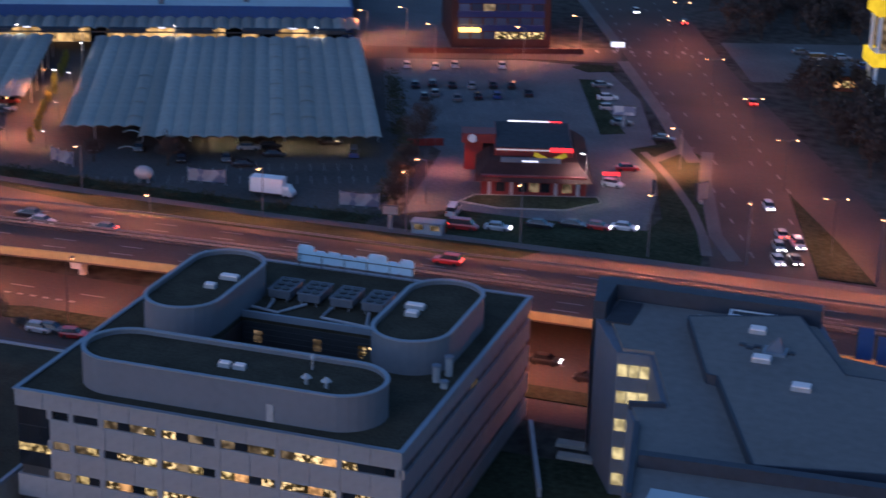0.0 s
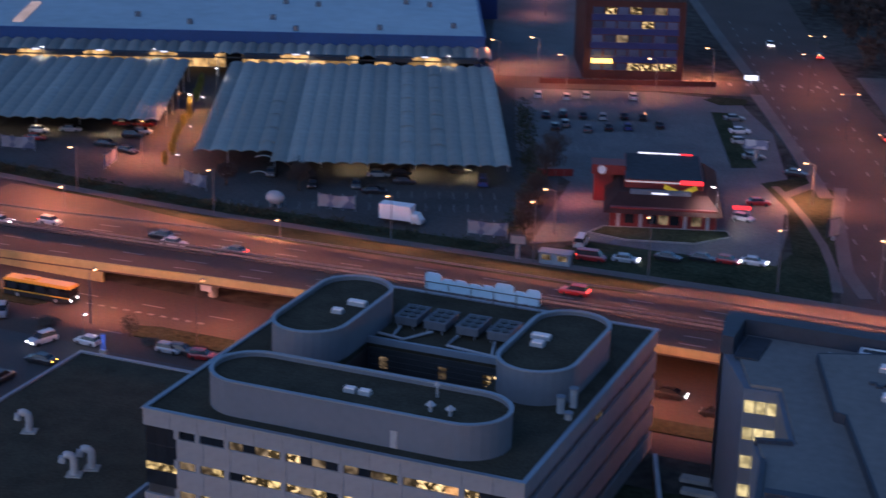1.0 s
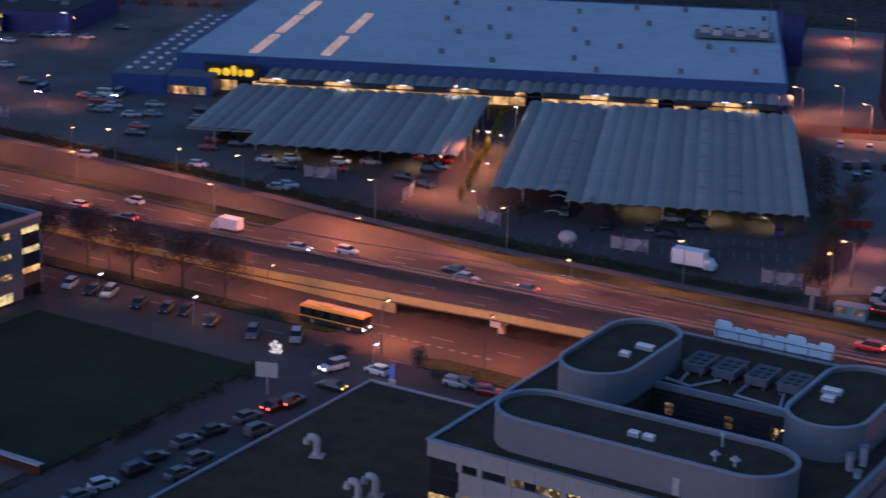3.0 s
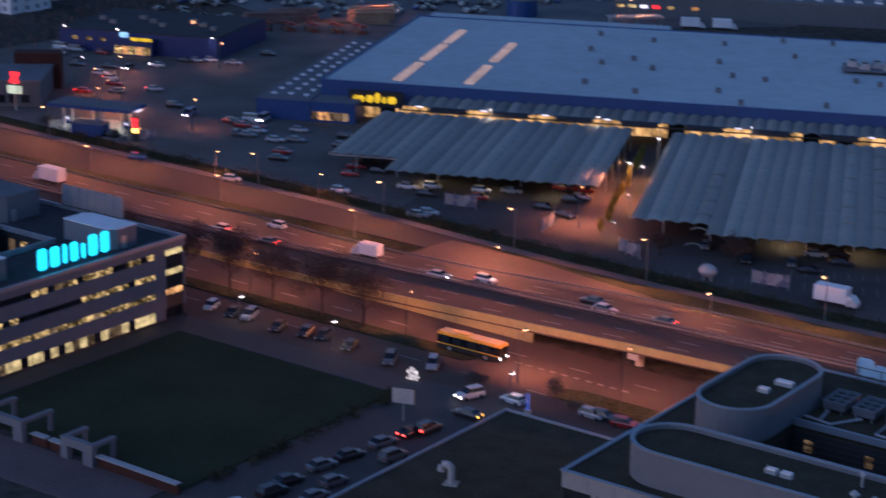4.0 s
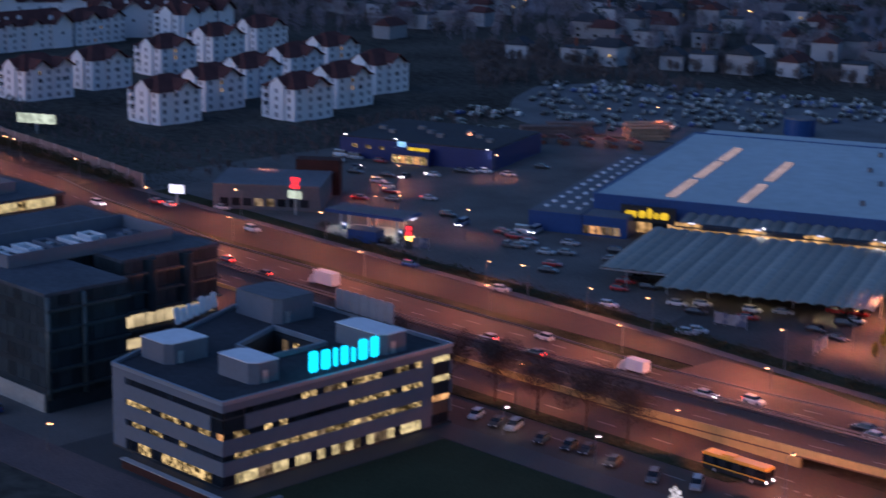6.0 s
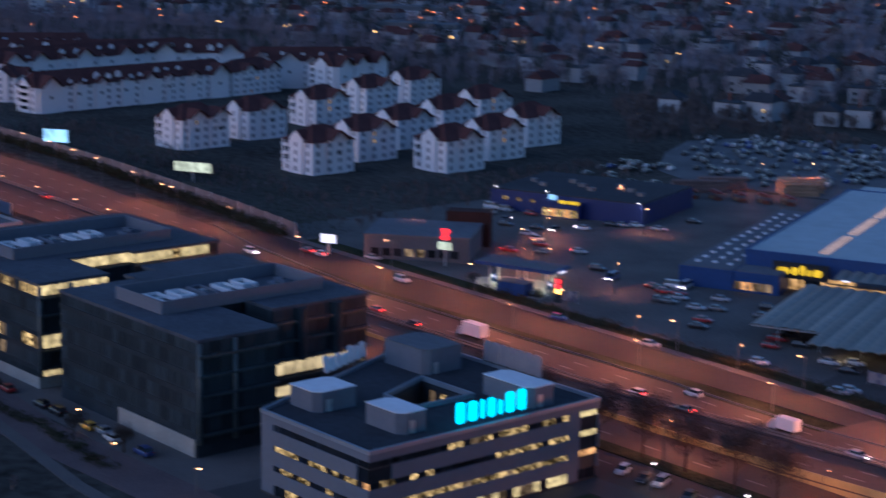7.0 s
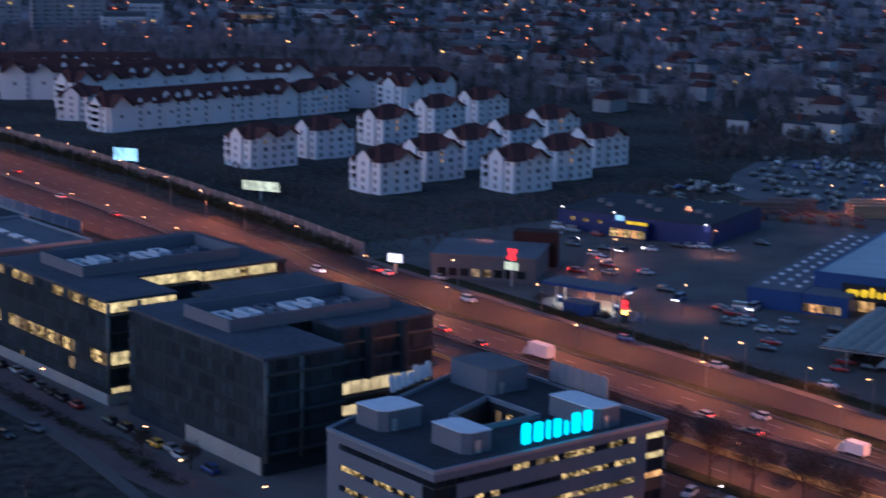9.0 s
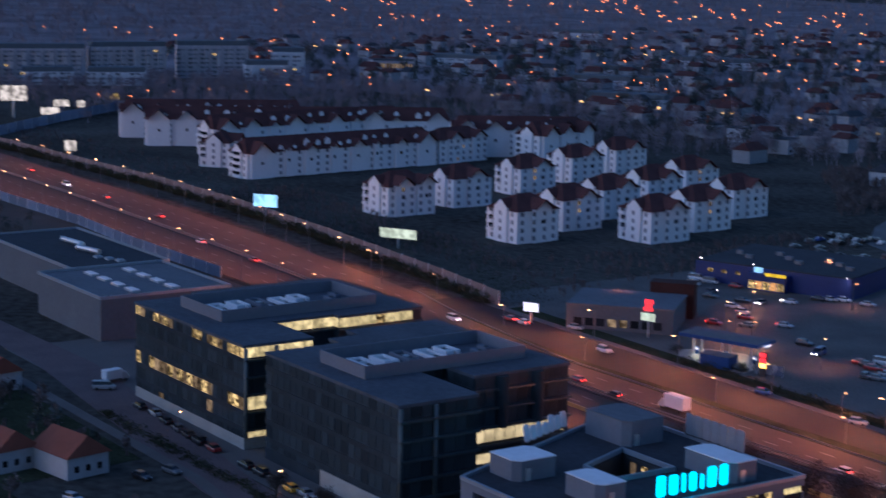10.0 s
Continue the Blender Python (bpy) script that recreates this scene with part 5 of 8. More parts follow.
def car_port(label, u0, u1, v0, v1, short=(), z=4.3, raised=()):
    """A field of barrel vaults on posts; v1 is the road side."""
    c = thing("car_port", label, "car port", *MK[:2], 0, MK[2], group="car ports of the store")
    n = round((u1 - u0) / 3.1)
    for i in range(n):
        u = u0 + (i + 0.5) * (u1 - u0) / n
        end = v1
        for a, b, e in short:
            if a <= u <= b:
                end = e
        put("vault", vault(end - v0, (u1 - u0) / n), c, pose(u, v0, z))
        for v, w in raised:
            if abs(u - v) < 1.4:
                for k in range(6):
                    put("ridge_rib", vault(0.5, (u1 - u0) / n), c, pose(u, v0 + 8 + (end - v0 - 12) * k / 6 + w, z + 0.16))
    for i in range(0, n, 3):
        u = u0 + i * (u1 - u0) / n
        for k in range(5):
            put("post", slab_mesh(0.2, 0.2, z - 0.02, "steel"), c, pose(u, v0 + 4 + (v1 - v0 - 16) * k / 4, 0))
    for k in range(5):
        put("beam", slab_mesh(u1 - u0, 0.25, 0.3, "steel"), c, pose((u0 + u1) / 2, v0 + 4 + (v1 - v0 - 16) * k / 4, z - 0.32))
    return c


car_port("barrel-vaulted grey sheet car port over parking bays", -1.4, 60.0, 13.4, 98.8, short=((44, 61, 91.5),), raised=((18, 0), (12, 2), (45, 30)))
car_port("barrel-vaulted grey sheet car port beside the entrance lane", 69.6, 131.0, 12.0, 69.0, short=((114.5, 132, 57.5),))
# short canopies against the store front, in groups with gaps between
canopy = thing("entrance_canopy", "short grey barrel canopies along the store front", "canopy", *MK[:2], 0, MK[2])
for i in range(41):
    put("vault", vault(8.6, rise=0.62), canopy, pose(0.2 + 3.1 * i, 0.4, 6.0, -5))
for k in range(8):
    put("flat_roof", slab_mesh(8.8, 2.2, 1.0, "dark_felt"), canopy, pose(6.4 + 15.5 * k, 10.2, 4.75))
for u in (14.5, 45.0, 76.0, 91.0, 106.0, 122.0):
    put("roof_lamp", slab_mesh(1.6, 0.5, 0.22, "white_sign"), canopy, pose(u, 10.2, 5.76))
for i in range(12):
    put("post", slab_mesh(0.2, 0.2, 4.4, "steel"), canopy, pose(1 + 10.4 * i, 9.0, 0))
put("beam", slab_mesh(128, 0.25, 0.3, "dark_metal"), canopy, pose(63.5, 9.0, 4.4))


# ---- street furniture ----
LIGHTS = {}


def lamp_light(x, y, z, watts, color=SODIUM, spread=160, size=0.5, aim=None):
    key = (watts, color, spread)
    if key not in LIGHTS:
        d = bpy.data.lights.new("spot_light", "SPOT")
        d.energy, d.color, d.spot_size, d.spot_blend, d.shadow_soft_size = watts, color, radians(spread), 1.0, size
        LIGHTS[key] = d
    ob = new("spot_light", LIGHTS[key])
    ob.matrix_world = look((x, y, z), aim) if aim else Matrix.Translation((x, y, z))
    return ob


LAMP = {}


def street_lamp(x, y, h, rz, material="sodium", arm=1.8, double=False, z=0.0, watts=0.0, color=SODIUM, throw=0.0, spread=160, slim=False, wing=0.0):
    """A tapered pole with a bent arm and a glowing head."""
    key = (h, material, arm, double, slim)
    if key not in LAMP:
        label = "tall grey lamp post with glowing orange head" if material == "sodium" else "grey lamp post with bright white head"
        th = thing("street_lamp", label, "street lamp", x, y, z, rz, group="lamp posts")
        bm = bmesh.new()
        cyl(bm, 0, 0, 0, h, 0.07 if slim else 0.13, 0.05 if slim else 0.07, 8)
        part("pole", bm, "dark_metal" if slim else "rail", th)
        for s in ((1, -1) if double else (1,)):
            bm = bmesh.new()
            tube(bm, [(0, 0, h - 0.1), (s * arm * 0.5, 0, h + 0.25), (s * arm, 0, h + 0.3)], 0.05, 6)
            part("arm", bm, "dark_metal" if slim else "rail", th)
            bm = bmesh.new()
            box(bm, s * arm - 0.45, -0.2, h + 0.26, s * arm + 0.45, 0.2, h + 0.42)
            head = part("head", bm, "dark_metal", th)
            bm = bmesh.new()
            lens = 0.18 if slim else 0.36
            box(bm, s * arm - lens, -0.17, h + 0.12, s * arm + lens, 0.17, h + 0.256)
            part("lens", bm, material, head)
        LAMP[key] = th
    else:
        th = copy_thing(LAMP[key], pose(x, y, z, 0, 0, rz))
    if watts:
        c, s = math.cos(radians(rz)), math.sin(radians(rz))
        hx, hy = x + c * arm, y + s * arm
        if wing:
            # the lens throws its light both ways along the road
            for k in (-1, 1):
                lamp_light(hx, hy, z + h - 0.1, watts, color, spread, aim=(x + c * throw - k * s * wing, y + s * throw + k * c * wing, z))
        else:
            lamp_light(hx, hy, z + h - 0.1, watts, color, spread, aim=(x + c * throw, y + s * throw, z) if throw else None)
    return th


# tall posts beyond the slip road, shorter ones on the verge
for x in (-122, -157, -187, -221, -256, -291, -324, -358):
    street_lamp(x, path_lo(x) + 1.2, 8.6 if x > -200 else 7.4, -90, watts=LAMP_W * (0.95 if x > -200 else 0.8), throw=26 if x > -200 else 18, spread=140, wing=17)
for x in (-137, -180, -216, -254, -293, -340, -382, -427, -470):
    street_lamp(x, y_far(x) + (4.5 if x > -200 else 5.0), 5.6, -90, watts=LAMP_W * 0.44, arm=1.2, throw=12, spread=140, wing=13)
FAR_EDGE = ((-448, 291), (-506, 300), (-545, 305), (-590, 309), (-640, 310), (-690, 309), (-744, 308), (-800, 307), (-860, 306), (-920, 305))
for (xa, ya), (xb, yb) in zip(FAR_EDGE, FAR_EDGE[1:]):
    for f in (0.0, 0.5):
        street_lamp(xa + (xb - xa) * f, ya + (yb - ya) * f - 8, 9.0, -90, watts=LAMP_W * 0.17, arm=1.8, throw=16, spread=140, wing=11)
for x in (-408, -427, -446, -469, -492, -515, -537, -560, -583, -604, -626, -648, -670, -695, -720, -750, -780, -815, -850):
    street_lamp(x, y_near(x) - 0.9, 9.0, 90, watts=LAMP_W * 0.16, arm=1.8, throw=12, spread=140, wing=11)
for x, y in ((-96, 280.5), (-76, 281), (-55, 284), (-39, 286), (-18, 286), (4, 286), (28, 286)):
    street_lamp(x, y, 11.0, -90, watts=LAMP_W * 0.75, throw=36, spread=115, wing=12)
# twin-armed posts on the cross road
for x, y in ((-26.5, 296), (-39.2, 329), (-50, 357), (-63.3, 388), (-82, 446), (-79, 424)):
    street_lamp(x, y, 9.8, 20, double=True, watts=LAMP_W * (0.5 if y < 300 else 0.24), z=0.06, slim=True, wing=14, spread=140)
for x in (-172, -206, -238, -270, -304):
    street_lamp(x, 227.8, 7.5, 90, arm=1.4, z=0.16, watts=LAMP_W * 0.5, throw=8, spread=115, slim=True, wing=12)
for x in (-128, -112, -98, -82, -64, -44, -28, -8, 16):
    street_lamp(x, 222.5, 9.0, 90, arm=1.8, z=0.16, watts=LAMP_W * (0.28 if x < -90 else 0.32), throw=8, spread=150, slim=True, wing=8)
street_lamp(-146.5, 222.8, 8.0, 90, arm=1.6, watts=LAMP_W * 0.5, throw=9)
for x, y in ((-178, 216.2), (-198, 216.2), (-142.5, 214.6)):
    street_lamp(x, y, 4.5, 90, "white_lamp", arm=0.6, watts=LAMP_W * 0.012, color=(1.0, 0.85, 0.65))
# lots of the store: posts with orange or white heads
for x, y, share in ((-191, 326, 0.6), (-238, 284.5, 0.1), (-268, 285.5, 0.1), (-186, 303, 0.6)):
    street_lamp(x, y, 5.4 if x < -220 else 8.0, 113, "sodium", watts=LAMP_W * share)
for u, v in ((104, 11.5), (78, 11.3), (42, 11.5), (9, 12), (61.5, 30)):
    x, y = mk(u, v)
    street_lamp(x, y, 6.8, MK[2] + 90, "white_lamp", arm=1.2, watts=LAMP_W * 0.02, color=(1.0, 0.88, 0.6))
for x, y in ((-357, 343), (-350, 327), (-337, 319), (-331, 310), (-327, 315), (-304, 316), (-351, 376), (-383, 398), (-366, 352)):
    street_lamp(x, y, 7.0, 110, "sodium", watts=LAMP_W * 0.1)
for x, y in ((-362, 386), (-392, 378), (-408, 372)):
    street_lamp(x, y, 6.5, 290, "white_lamp", watts=LAMP_W * 0.015, color=(1.0, 0.9, 0.7))
for x, y, share in ((-373, 481, 0.12), (-152, 412, 0.4), (-60, 336, 0.8), (-122, 422, 0.45), (-103, 428, 0.8), (-132, 404, 0.4), (-112, 410, 0.4), (-98, 297, 0.2)):
    street_lamp(x, y, 8.0, 200, "sodium", watts=LAMP_W * share)
street_lamp(-73, 313.5, 7.5, 200, "white_lamp", arm=0.8, watts=LAMP_W * 0.12, color=(1.0, 0.9, 0.75))
for x, y in ((-262, 152), (-283, 157), (-330, 160), (-242, 156)):
    street_lamp(x, y, 4.0, 90, "sodium", arm=0.6)


def billboard(x, y, rz, w, z0, z1, face, label, pole=0.35):
    b = thing("billboard", label, "billboard", x, y, 0, rz)
    bm = bmesh.new()
    cyl(bm, 0, 0.2, 0, z0, pole, n=12)
    part("pole", bm, "steel", b)
    bm = bmesh.new()
    box(bm, -w / 2, 0, z0, w / 2, 0.5, z1)
    part("frame", bm, "dark_metal", b)
    bm = bmesh.new()
    box(bm, -w / 2 + 0.15, -0.06, z0 + 0.15, w / 2 - 0.15, -0.004, z1 - 0.15)
    part("panel", bm, face, b)
    return b


billboard(-497, 320, 30, 13.5, 3.2, 6.6, "green_board", "roadside billboard lit pale green")
billboard(-570, 311, 35, 9.5, 4.6, 9.3, "blue_screen", "bright blue roadside billboard screen")
billboard(-382, 288, 30, 4.4, 2.8, 5.4, "white_sign", "small glowing white roadside board")
billboard(-759, 317, 50, 5.5, 4.4, 9.2, "far_sign", "glowing white board beside the road")
billboard(-951, 365, 66, 14.5, 8.8, 17.4, "far_sign", "large glowing white billboard on a tall post", 0.7)
billboard(-932, 378, 66, 10, 2.6, 6.8, "far_sign", "glowing pale shop front sign far off")
billboard(-955, 394, 66, 8.6, 4.4, 8.4, "far_sign", "glowing pale roadside sign far off")
billboard(-961, 408, 66, 4.8, 3.0, 7.0, "far_sign", "small glowing roadside sign far off")
billboard(-1005, 446, 66, 9.0, 2.4, 6.2, "lit", "warm yellow lit shop front sign far off")
billboard(-99.0, 280.8, 10, 2.8, 2.6, 4.3, "dull_board", "plain pale roadside board on a pole")
billboard(-77, 362, 10, 5.0, 2.4, 4.6, "banner", "red and white board beside parked cars")
billboard(-52, 316, 60, 3.0, 0.8, 4.2, "dull_board", "pale board beside the footpath")
billboard(-61, 318, 100, 3.0, 0.6, 3.4, "dull_board", "pale slanting board on the grass")
billboard(-150.6, 199.1, 20, 3.6, 2.6, 5.2, "pipe", "white sign board at the lawn corner", 0.12)

# glowing white figure-like decoration made of plain lattice, and a blue neon mast
deco = thing("light_decoration", "white glowing wire decoration beside the street", "decoration", -159.7, 213.4, -0.06)
for x0, z0, x1, z1 in ((-1.2, 0.1, 0.9, 0.5), (-0.8, 0.6, 1.3, 1.0), (-1.1, 1.1, 0.2, 1.6), (0.4, 1.1, 1.0, 1.9), (-0.5, 1.7, 0.3, 2.2)):
    bm = bmesh.new()
    box(bm, x0, -0.2, z0, x1, 0.2, z1)
    bmesh.ops.bevel(bm, geom=bm.edges[:], offset=0.12, segments=2, affect="EDGES")
    part("light_tube", bm, "deco_light", deco)
mast = thing("neon_mast", "slim mast with two blue neon tubes", "light mast", -138.2, 213.1, 0)
for dx in (-0.22, 0.22):
    bm = bmesh.new()
    cyl(bm, dx, 0, 0.6, 3.1, 0.03, n=8)
    part("tube", bm, "blue_light", mast)
bm = bmesh.new()
box(bm, -0.5, -0.3, 0, 0.5, 0.3, 0.598)
part("base", bm, "concrete", mast)


# noise walls beside the carriageway
def noise_wall(label, pts, h, material):
    w = thing("noise_wall", label, "noise barrier", kind="structure")
    for (xa, ya), (xb, yb) in zip(pts, pts[1:]):
        n = max(1, round(math.hypot(xb - xa, yb - ya) / 9))
        ang = math.degrees(math.atan2(yb - ya, xb - xa))
        step = math.hypot(xb - xa, yb - ya) / n
        for i in range(n):
            f = (i + 0.5) / n
            put("panel", slab_mesh(step - 0.2, 0.12, h, material), w, pose(xa + (xb - xa) * f, ya + (yb - ya) * f, 0, 0, 0, ang))
            f = i / n
            put("post", slab_mesh(0.2, 0.25, h + 0.2, "steel"), w, pose(xa + (xb - xa) * f, ya + (yb - ya) * f, 0, 0, 0, ang))


noise_wall("brown-grey noise barrier of panels and posts", [(-404, 293.5), (-440, 299), (-529, 309), (-600, 314), (-660, 315), (-830, 310)], 4.2, "noise_panel")
noise_wall("noise barrier panels beside the road, sky reflection painted blue", [(-478, 246), (-540, 246), (-590, 249), (-660, 247), (-760, 250)], 3.4, "blue_panel")
noise_wall("pale blue noise barrier panels on the rise", [(-860, 318), (-869, 326), (-921, 380), (-975, 442)], 5.0, "blue_panel")


# ---- shops and stations ----
def gable_sign(name, label, x, y, z, rz, w, h, material, parent=None):
    s = thing(name, label, "sign", x, y, z, rz)
    bm = bmesh.new()
    box(bm, -w / 2, -0.15, 0, w / 2, 0.15, h)
    part("panel", bm, material, s)
    return s


RO = (-91.0, 304.0, 17.0)


def ro(a, b):
    return turned([(a, b)], *RO)[0]


rest = thing("restaurant", "red fast-food restaurant with dark roof and lit signs", "restaurant", RO[0], RO[1], 0, RO[2])
bm = bmesh.new()
box(bm, 1, 2, 0, 20, 31, 3.6)
part("hall", bm, "red", rest)
bm = bmesh.new()
o, i_ = rect(-0.2, 0.5, 21.2, 32), rect(2.4, 7.5, 18.6, 30)
lo, hi = [bm.verts.new((*p, 2.9)) for p in o], [bm.verts.new((*p, 4.9)) for p in i_]
for k in range(4):
    j = (k + 1) % 4
    bm.faces.new((lo[k], lo[j], hi[j], hi[k]))
bm.faces.new(hi)
bm.faces.new(lo[::-1])
part("sloping_roof", bm, "dark_tile", rest, "sloping red-brown roof skirt")
bm = bmesh.new()
box(bm, 3.4, 10.5, 4.904, 17.8, 29, 6.4)
part("upper_block", bm, "red", rest)
bm = bmesh.new()
box(bm, 3.6, 10.7, 6.404, 17.6, 28.8, 6.55)
part("upper_roof", bm, "dark_felt", rest)
bm = bmesh.new()
box(bm, 4.5, 6.9, 4.6, 15.5, 7.4, 5.6)
part("front_fascia", bm, "grey_panel", rest)
for x in (2.5, 6.5, 14.5, 18.5):
    put("pilaster", slab_mesh(0.6, 0.5, 2.9, "pipe"), rest, pose(x, 1.7, 0))
for x in (4.5, 8.6, 10.6, 12.6, 16.5):
    put("pane", slab_mesh(1.7, 0.1, 1.7, "lit_dim" if x in (10.6, 16.5) else "glass"), rest, pose(x, 1.93, 0.7))
for x0, w, y, z, m in ((3.6, 11.0, 10.44, 6.0, "dim_sign"), (13.6, 4.2, 10.40, 5.9, "red_sign"), (8.4, 3.0, 6.84, 4.9, "white_sign"), (6.0, 9.0, 28.6, 6.6, "white_sign"), (14.0, 2.4, 28.5, 6.62, "red_sign")):
    put("light_strip", slab_mesh(w, 0.1, 0.8 if m == "red_sign" and y < 20 else 0.25, m), rest, pose(x0 + w / 2, y, z))
for s in (-1, 1):
    put("yellow_bar", slab_mesh(3.4, 0.25, 0.8, "dim_yellow"), rest, pose(13.6 + 1.55 * s, 8.2, 5.0, 0, 25 * -s, 0))
bm = bmesh.new()
box(bm, -2.2, 17.5, 0, 1.2, 21, 5.4)
box(bm, -2.8, 16.8, 5.402, 3.6, 21.6, 7.2)
part("tower", bm, "red", rest, "red corner tower")
bm = bmesh.new()
cyl(bm, 0, 0, 0, 0.2, 0.8, n=16)
bmesh.ops.rotate(bm, verts=bm.verts, cent=(0, 0, 0), matrix=Matrix.Rotation(radians(90), 3, "X"))
bmesh.ops.translate(bm, verts=bm.verts, vec=(-0.8, 16.78, 6.3))
part("disc", bm, "white_metal", rest)
# two reddish spots without a lamp, added to brighten the restaurant front and tower
lamp_light(*ro(3, -1), 4.5, LAMP_W * 0.03, (1.0, 0.35, 0.2))
lamp_light(*ro(-5, 16), 5.5, LAMP_W * 0.12, (1.0, 0.25, 0.14))
# kerbed planting in front of it
bm = bmesh.new()
pts = [ro(a, b) for a, b in ((-2.5, -3), (4, -6.2), (16, -6.4), (22.5, -1.5), (22, 1.6), (0, 1.0))]
prism(bm, pts, -0.05, 0.18)
tagged(part("planting_bed", bm, "grass"), "kerbed dark planting bed before the restaurant", "planting", kind="structure")
bm = bmesh.new()
ring(bm, shrink(pts, -0.25), shrink(pts, 0.05), -0.04, 0.26)
tagged(part("kerb", bm, "kerb"), "pale curved kerb round the planting", "kerb", kind="structure")
tent = thing("menu_shelter", "small lit red and white drive-in shelter", "shelter", *ro(25, 9), 0, 17)
bm = bmesh.new()
box(bm, -1.6, -0.8, 2.402, 1.6, 0.8, 2.65)
part("roof", bm, "red_sign", tent)
for sx in (-1.4, 1.4):
    for sy in (-0.6, 0.6):
        put("post", slab_mesh(0.12, 0.12, 2.4, "steel"), tent, pose(sx, sy, 0))
# small white kiosk between the hedge rows
kiosk = thing("kiosk", "small white kiosk with lit counter beside the slip road", "kiosk", -92.4, 281.6, 0, 5)
bm = bmesh.new()
box(bm, -2.6, -1.2, 0, 2.6, 1.2, 2.0)
part("cabin", bm, "pipe", kiosk)
bm = bmesh.new()
box(bm, -2.8, -1.4, 2.004, 2.8, 1.4, 2.2)
part("roof", bm, "cap", kiosk)
for x in (-1.4, 1.4):
    put("pane", slab_mesh(1.6, 0.06, 0.9, "lit_dim"), kiosk, pose(x, -1.24, 0.9))

fence = thing("red_fence", "low red painted fence panels beside the lot", "fence", -110, 332.4, 0, 26)
for i in range(4):
    put("panel", slab_mesh(1.7, 0.15, 1.5, "red"), fence, pose(-2.7 + 1.8 * i, 0, 0.0))

# brick office behind the restaurant
bo = thing("brick_office", "red brick office block with blue window bands", "office building", -110, 426, 0, 203.3)
bm = bmesh.new()
box(bm, 0, -26, 0, 24, 0, 19)
part("body", bm, "dark_brick", bo)
bm = bmesh.new()
box(bm, -0.1, -26.1, 19.002, 24.1, 0.1, 19.6)
part("roof", bm, "dark_felt", bo)
for k in range(5):
    z = 2.2 + 3.4 * k
    bm = bmesh.new()
    box(bm, 1.5, 0.004, z - 1.5, 22.5, 0.2, z)
    part("blue_band", bm, "navy" if k else "dark_brick", bo)
    for i in range(7):
        lit = "lit_spot" if (k, i) in ((4, 3), (4, 5), (3, 2)) else ("lit_dim" if (k, i) in ((2, 4), (4, 1)) else "blue_glass")
        if k == 0:
            lit = "lit_spot" if i < 4 else "blue_glass"
        put("pane", slab_mesh(2.6, 0.1, 1.7, lit), bo, pose(3 + 3 * i, 0.07, z + 0.02))
gable_sign("shop_sign", "glowing orange sign above the office door", -127.6, 416.9, 4.2, 23.3, 5.0, 1.0, "amber")
gate = thing("gate_wall", "long pinkish wall with gateposts behind the lot", "wall", -127, 412, 0, 23.3, kind="structure")
for i in range(14):
    put("panel", slab_mesh(2.8, 0.2, 1.2, "dark_brick"), gate, pose(-12 + 3.0 * i, 0, 0))
    put("post", slab_mesh(0.4, 0.4, 1.5, "dark_brick"), gate, pose(-13.5 + 3.0 * i, 0, 0))
sgn = gable_sign("shop_sign", "small glowing white roadside sign", -94, 430, 1.0, 20, 3.2, 1.2, "white_sign")
put("post", slab_mesh(0.3, 0.3, 1.0, "steel"), sgn, pose(0, 0, -1.0))
# blue tower at the end of the store
bt = thing("stair_tower", "dark blue tower at the end of the store", "tower", *mk(-1.6, -76), 0, MK[2])
bm = bmesh.new()
box(bm, -4.5, -12, 0, 1.4, 9, 14)
part("shaft", bm, "navy", bt)
bm = bmesh.new()
box(bm, -4.6, -12.1, 14.002, 1.5, 9.1, 14.3)
part("roof", bm, "dark_felt", bt)

sheet("yard", [(-154, 409.5), (-131, 413), (-158, 512), (-164, 540), (-196, 532), (-186, 500)], 0.04, "pale_lot", "asphalt delivery yard behind the store", "yard")
for x, y, share in ((-176, 516, 0.5), (-166, 486, 0.12), (-146, 424, 0.25)):
    street_lamp(x, y, 7.0, 200, "sodium", watts=LAMP_W * share)
# petrol station
sheet("forecourt", [(-338, 300.4), (-331.5, 295.5), (-322, 293), (-310, 297), (-313, 305), (-325, 312), (-334, 308)], 0.035, "concrete", "pale concrete forecourt of the petrol station", "forecourt")
gas = thing("petrol_station", "petrol station with lit blue-edged canopy", "petrol station", -324, 304, 0, 17)
bm = bmesh.new()
box(bm, -11, -4.5, 4.9, 11, 4.5, 5.7)
part("canopy", bm, "blue", gas, "blue-edged flat canopy")
bm = bmesh.new()
box(bm, -10.7, -4.2, 5.702, 10.7, 4.2, 5.76)
part("canopy_top", bm, "roof_felt", gas)
for x in (-8, 0, 8):
    for y in (-2, 2):
        put("column", slab_mesh(0.4, 0.4, 4.9, "pipe"), gas, pose(x, y, 0))
    put("light_panel", slab_mesh(2.4, 3.0, 0.05, "white_sign"), gas, pose(x + 2.5, 0, 4.84))
    pump = thing("fuel_pump", "blue and white fuel pump on its island", "fuel pump", *turned([(x, 0)], -324, 304, 17)[0], 0.02, 17, group="fuel pumps")
    bm = bmesh.new()
    box(bm, -0.5, -0.35, 0, 0.5, 0.35, 1.9)
    part("cabinet", bm, "blue", pump)
    bm = bmesh.new()
    box(bm, -0.4, -0.39, 1.1, 0.4, -0.354, 1.6)
    part("display", bm, "white_sign", pump)
for dx in (-6, 6):
    lamp_light(*turned([(dx, 0)], -324, 304, 17)[0], 4.75, LAMP_W * 0.08, (0.95, 1.0, 0.6), 165)
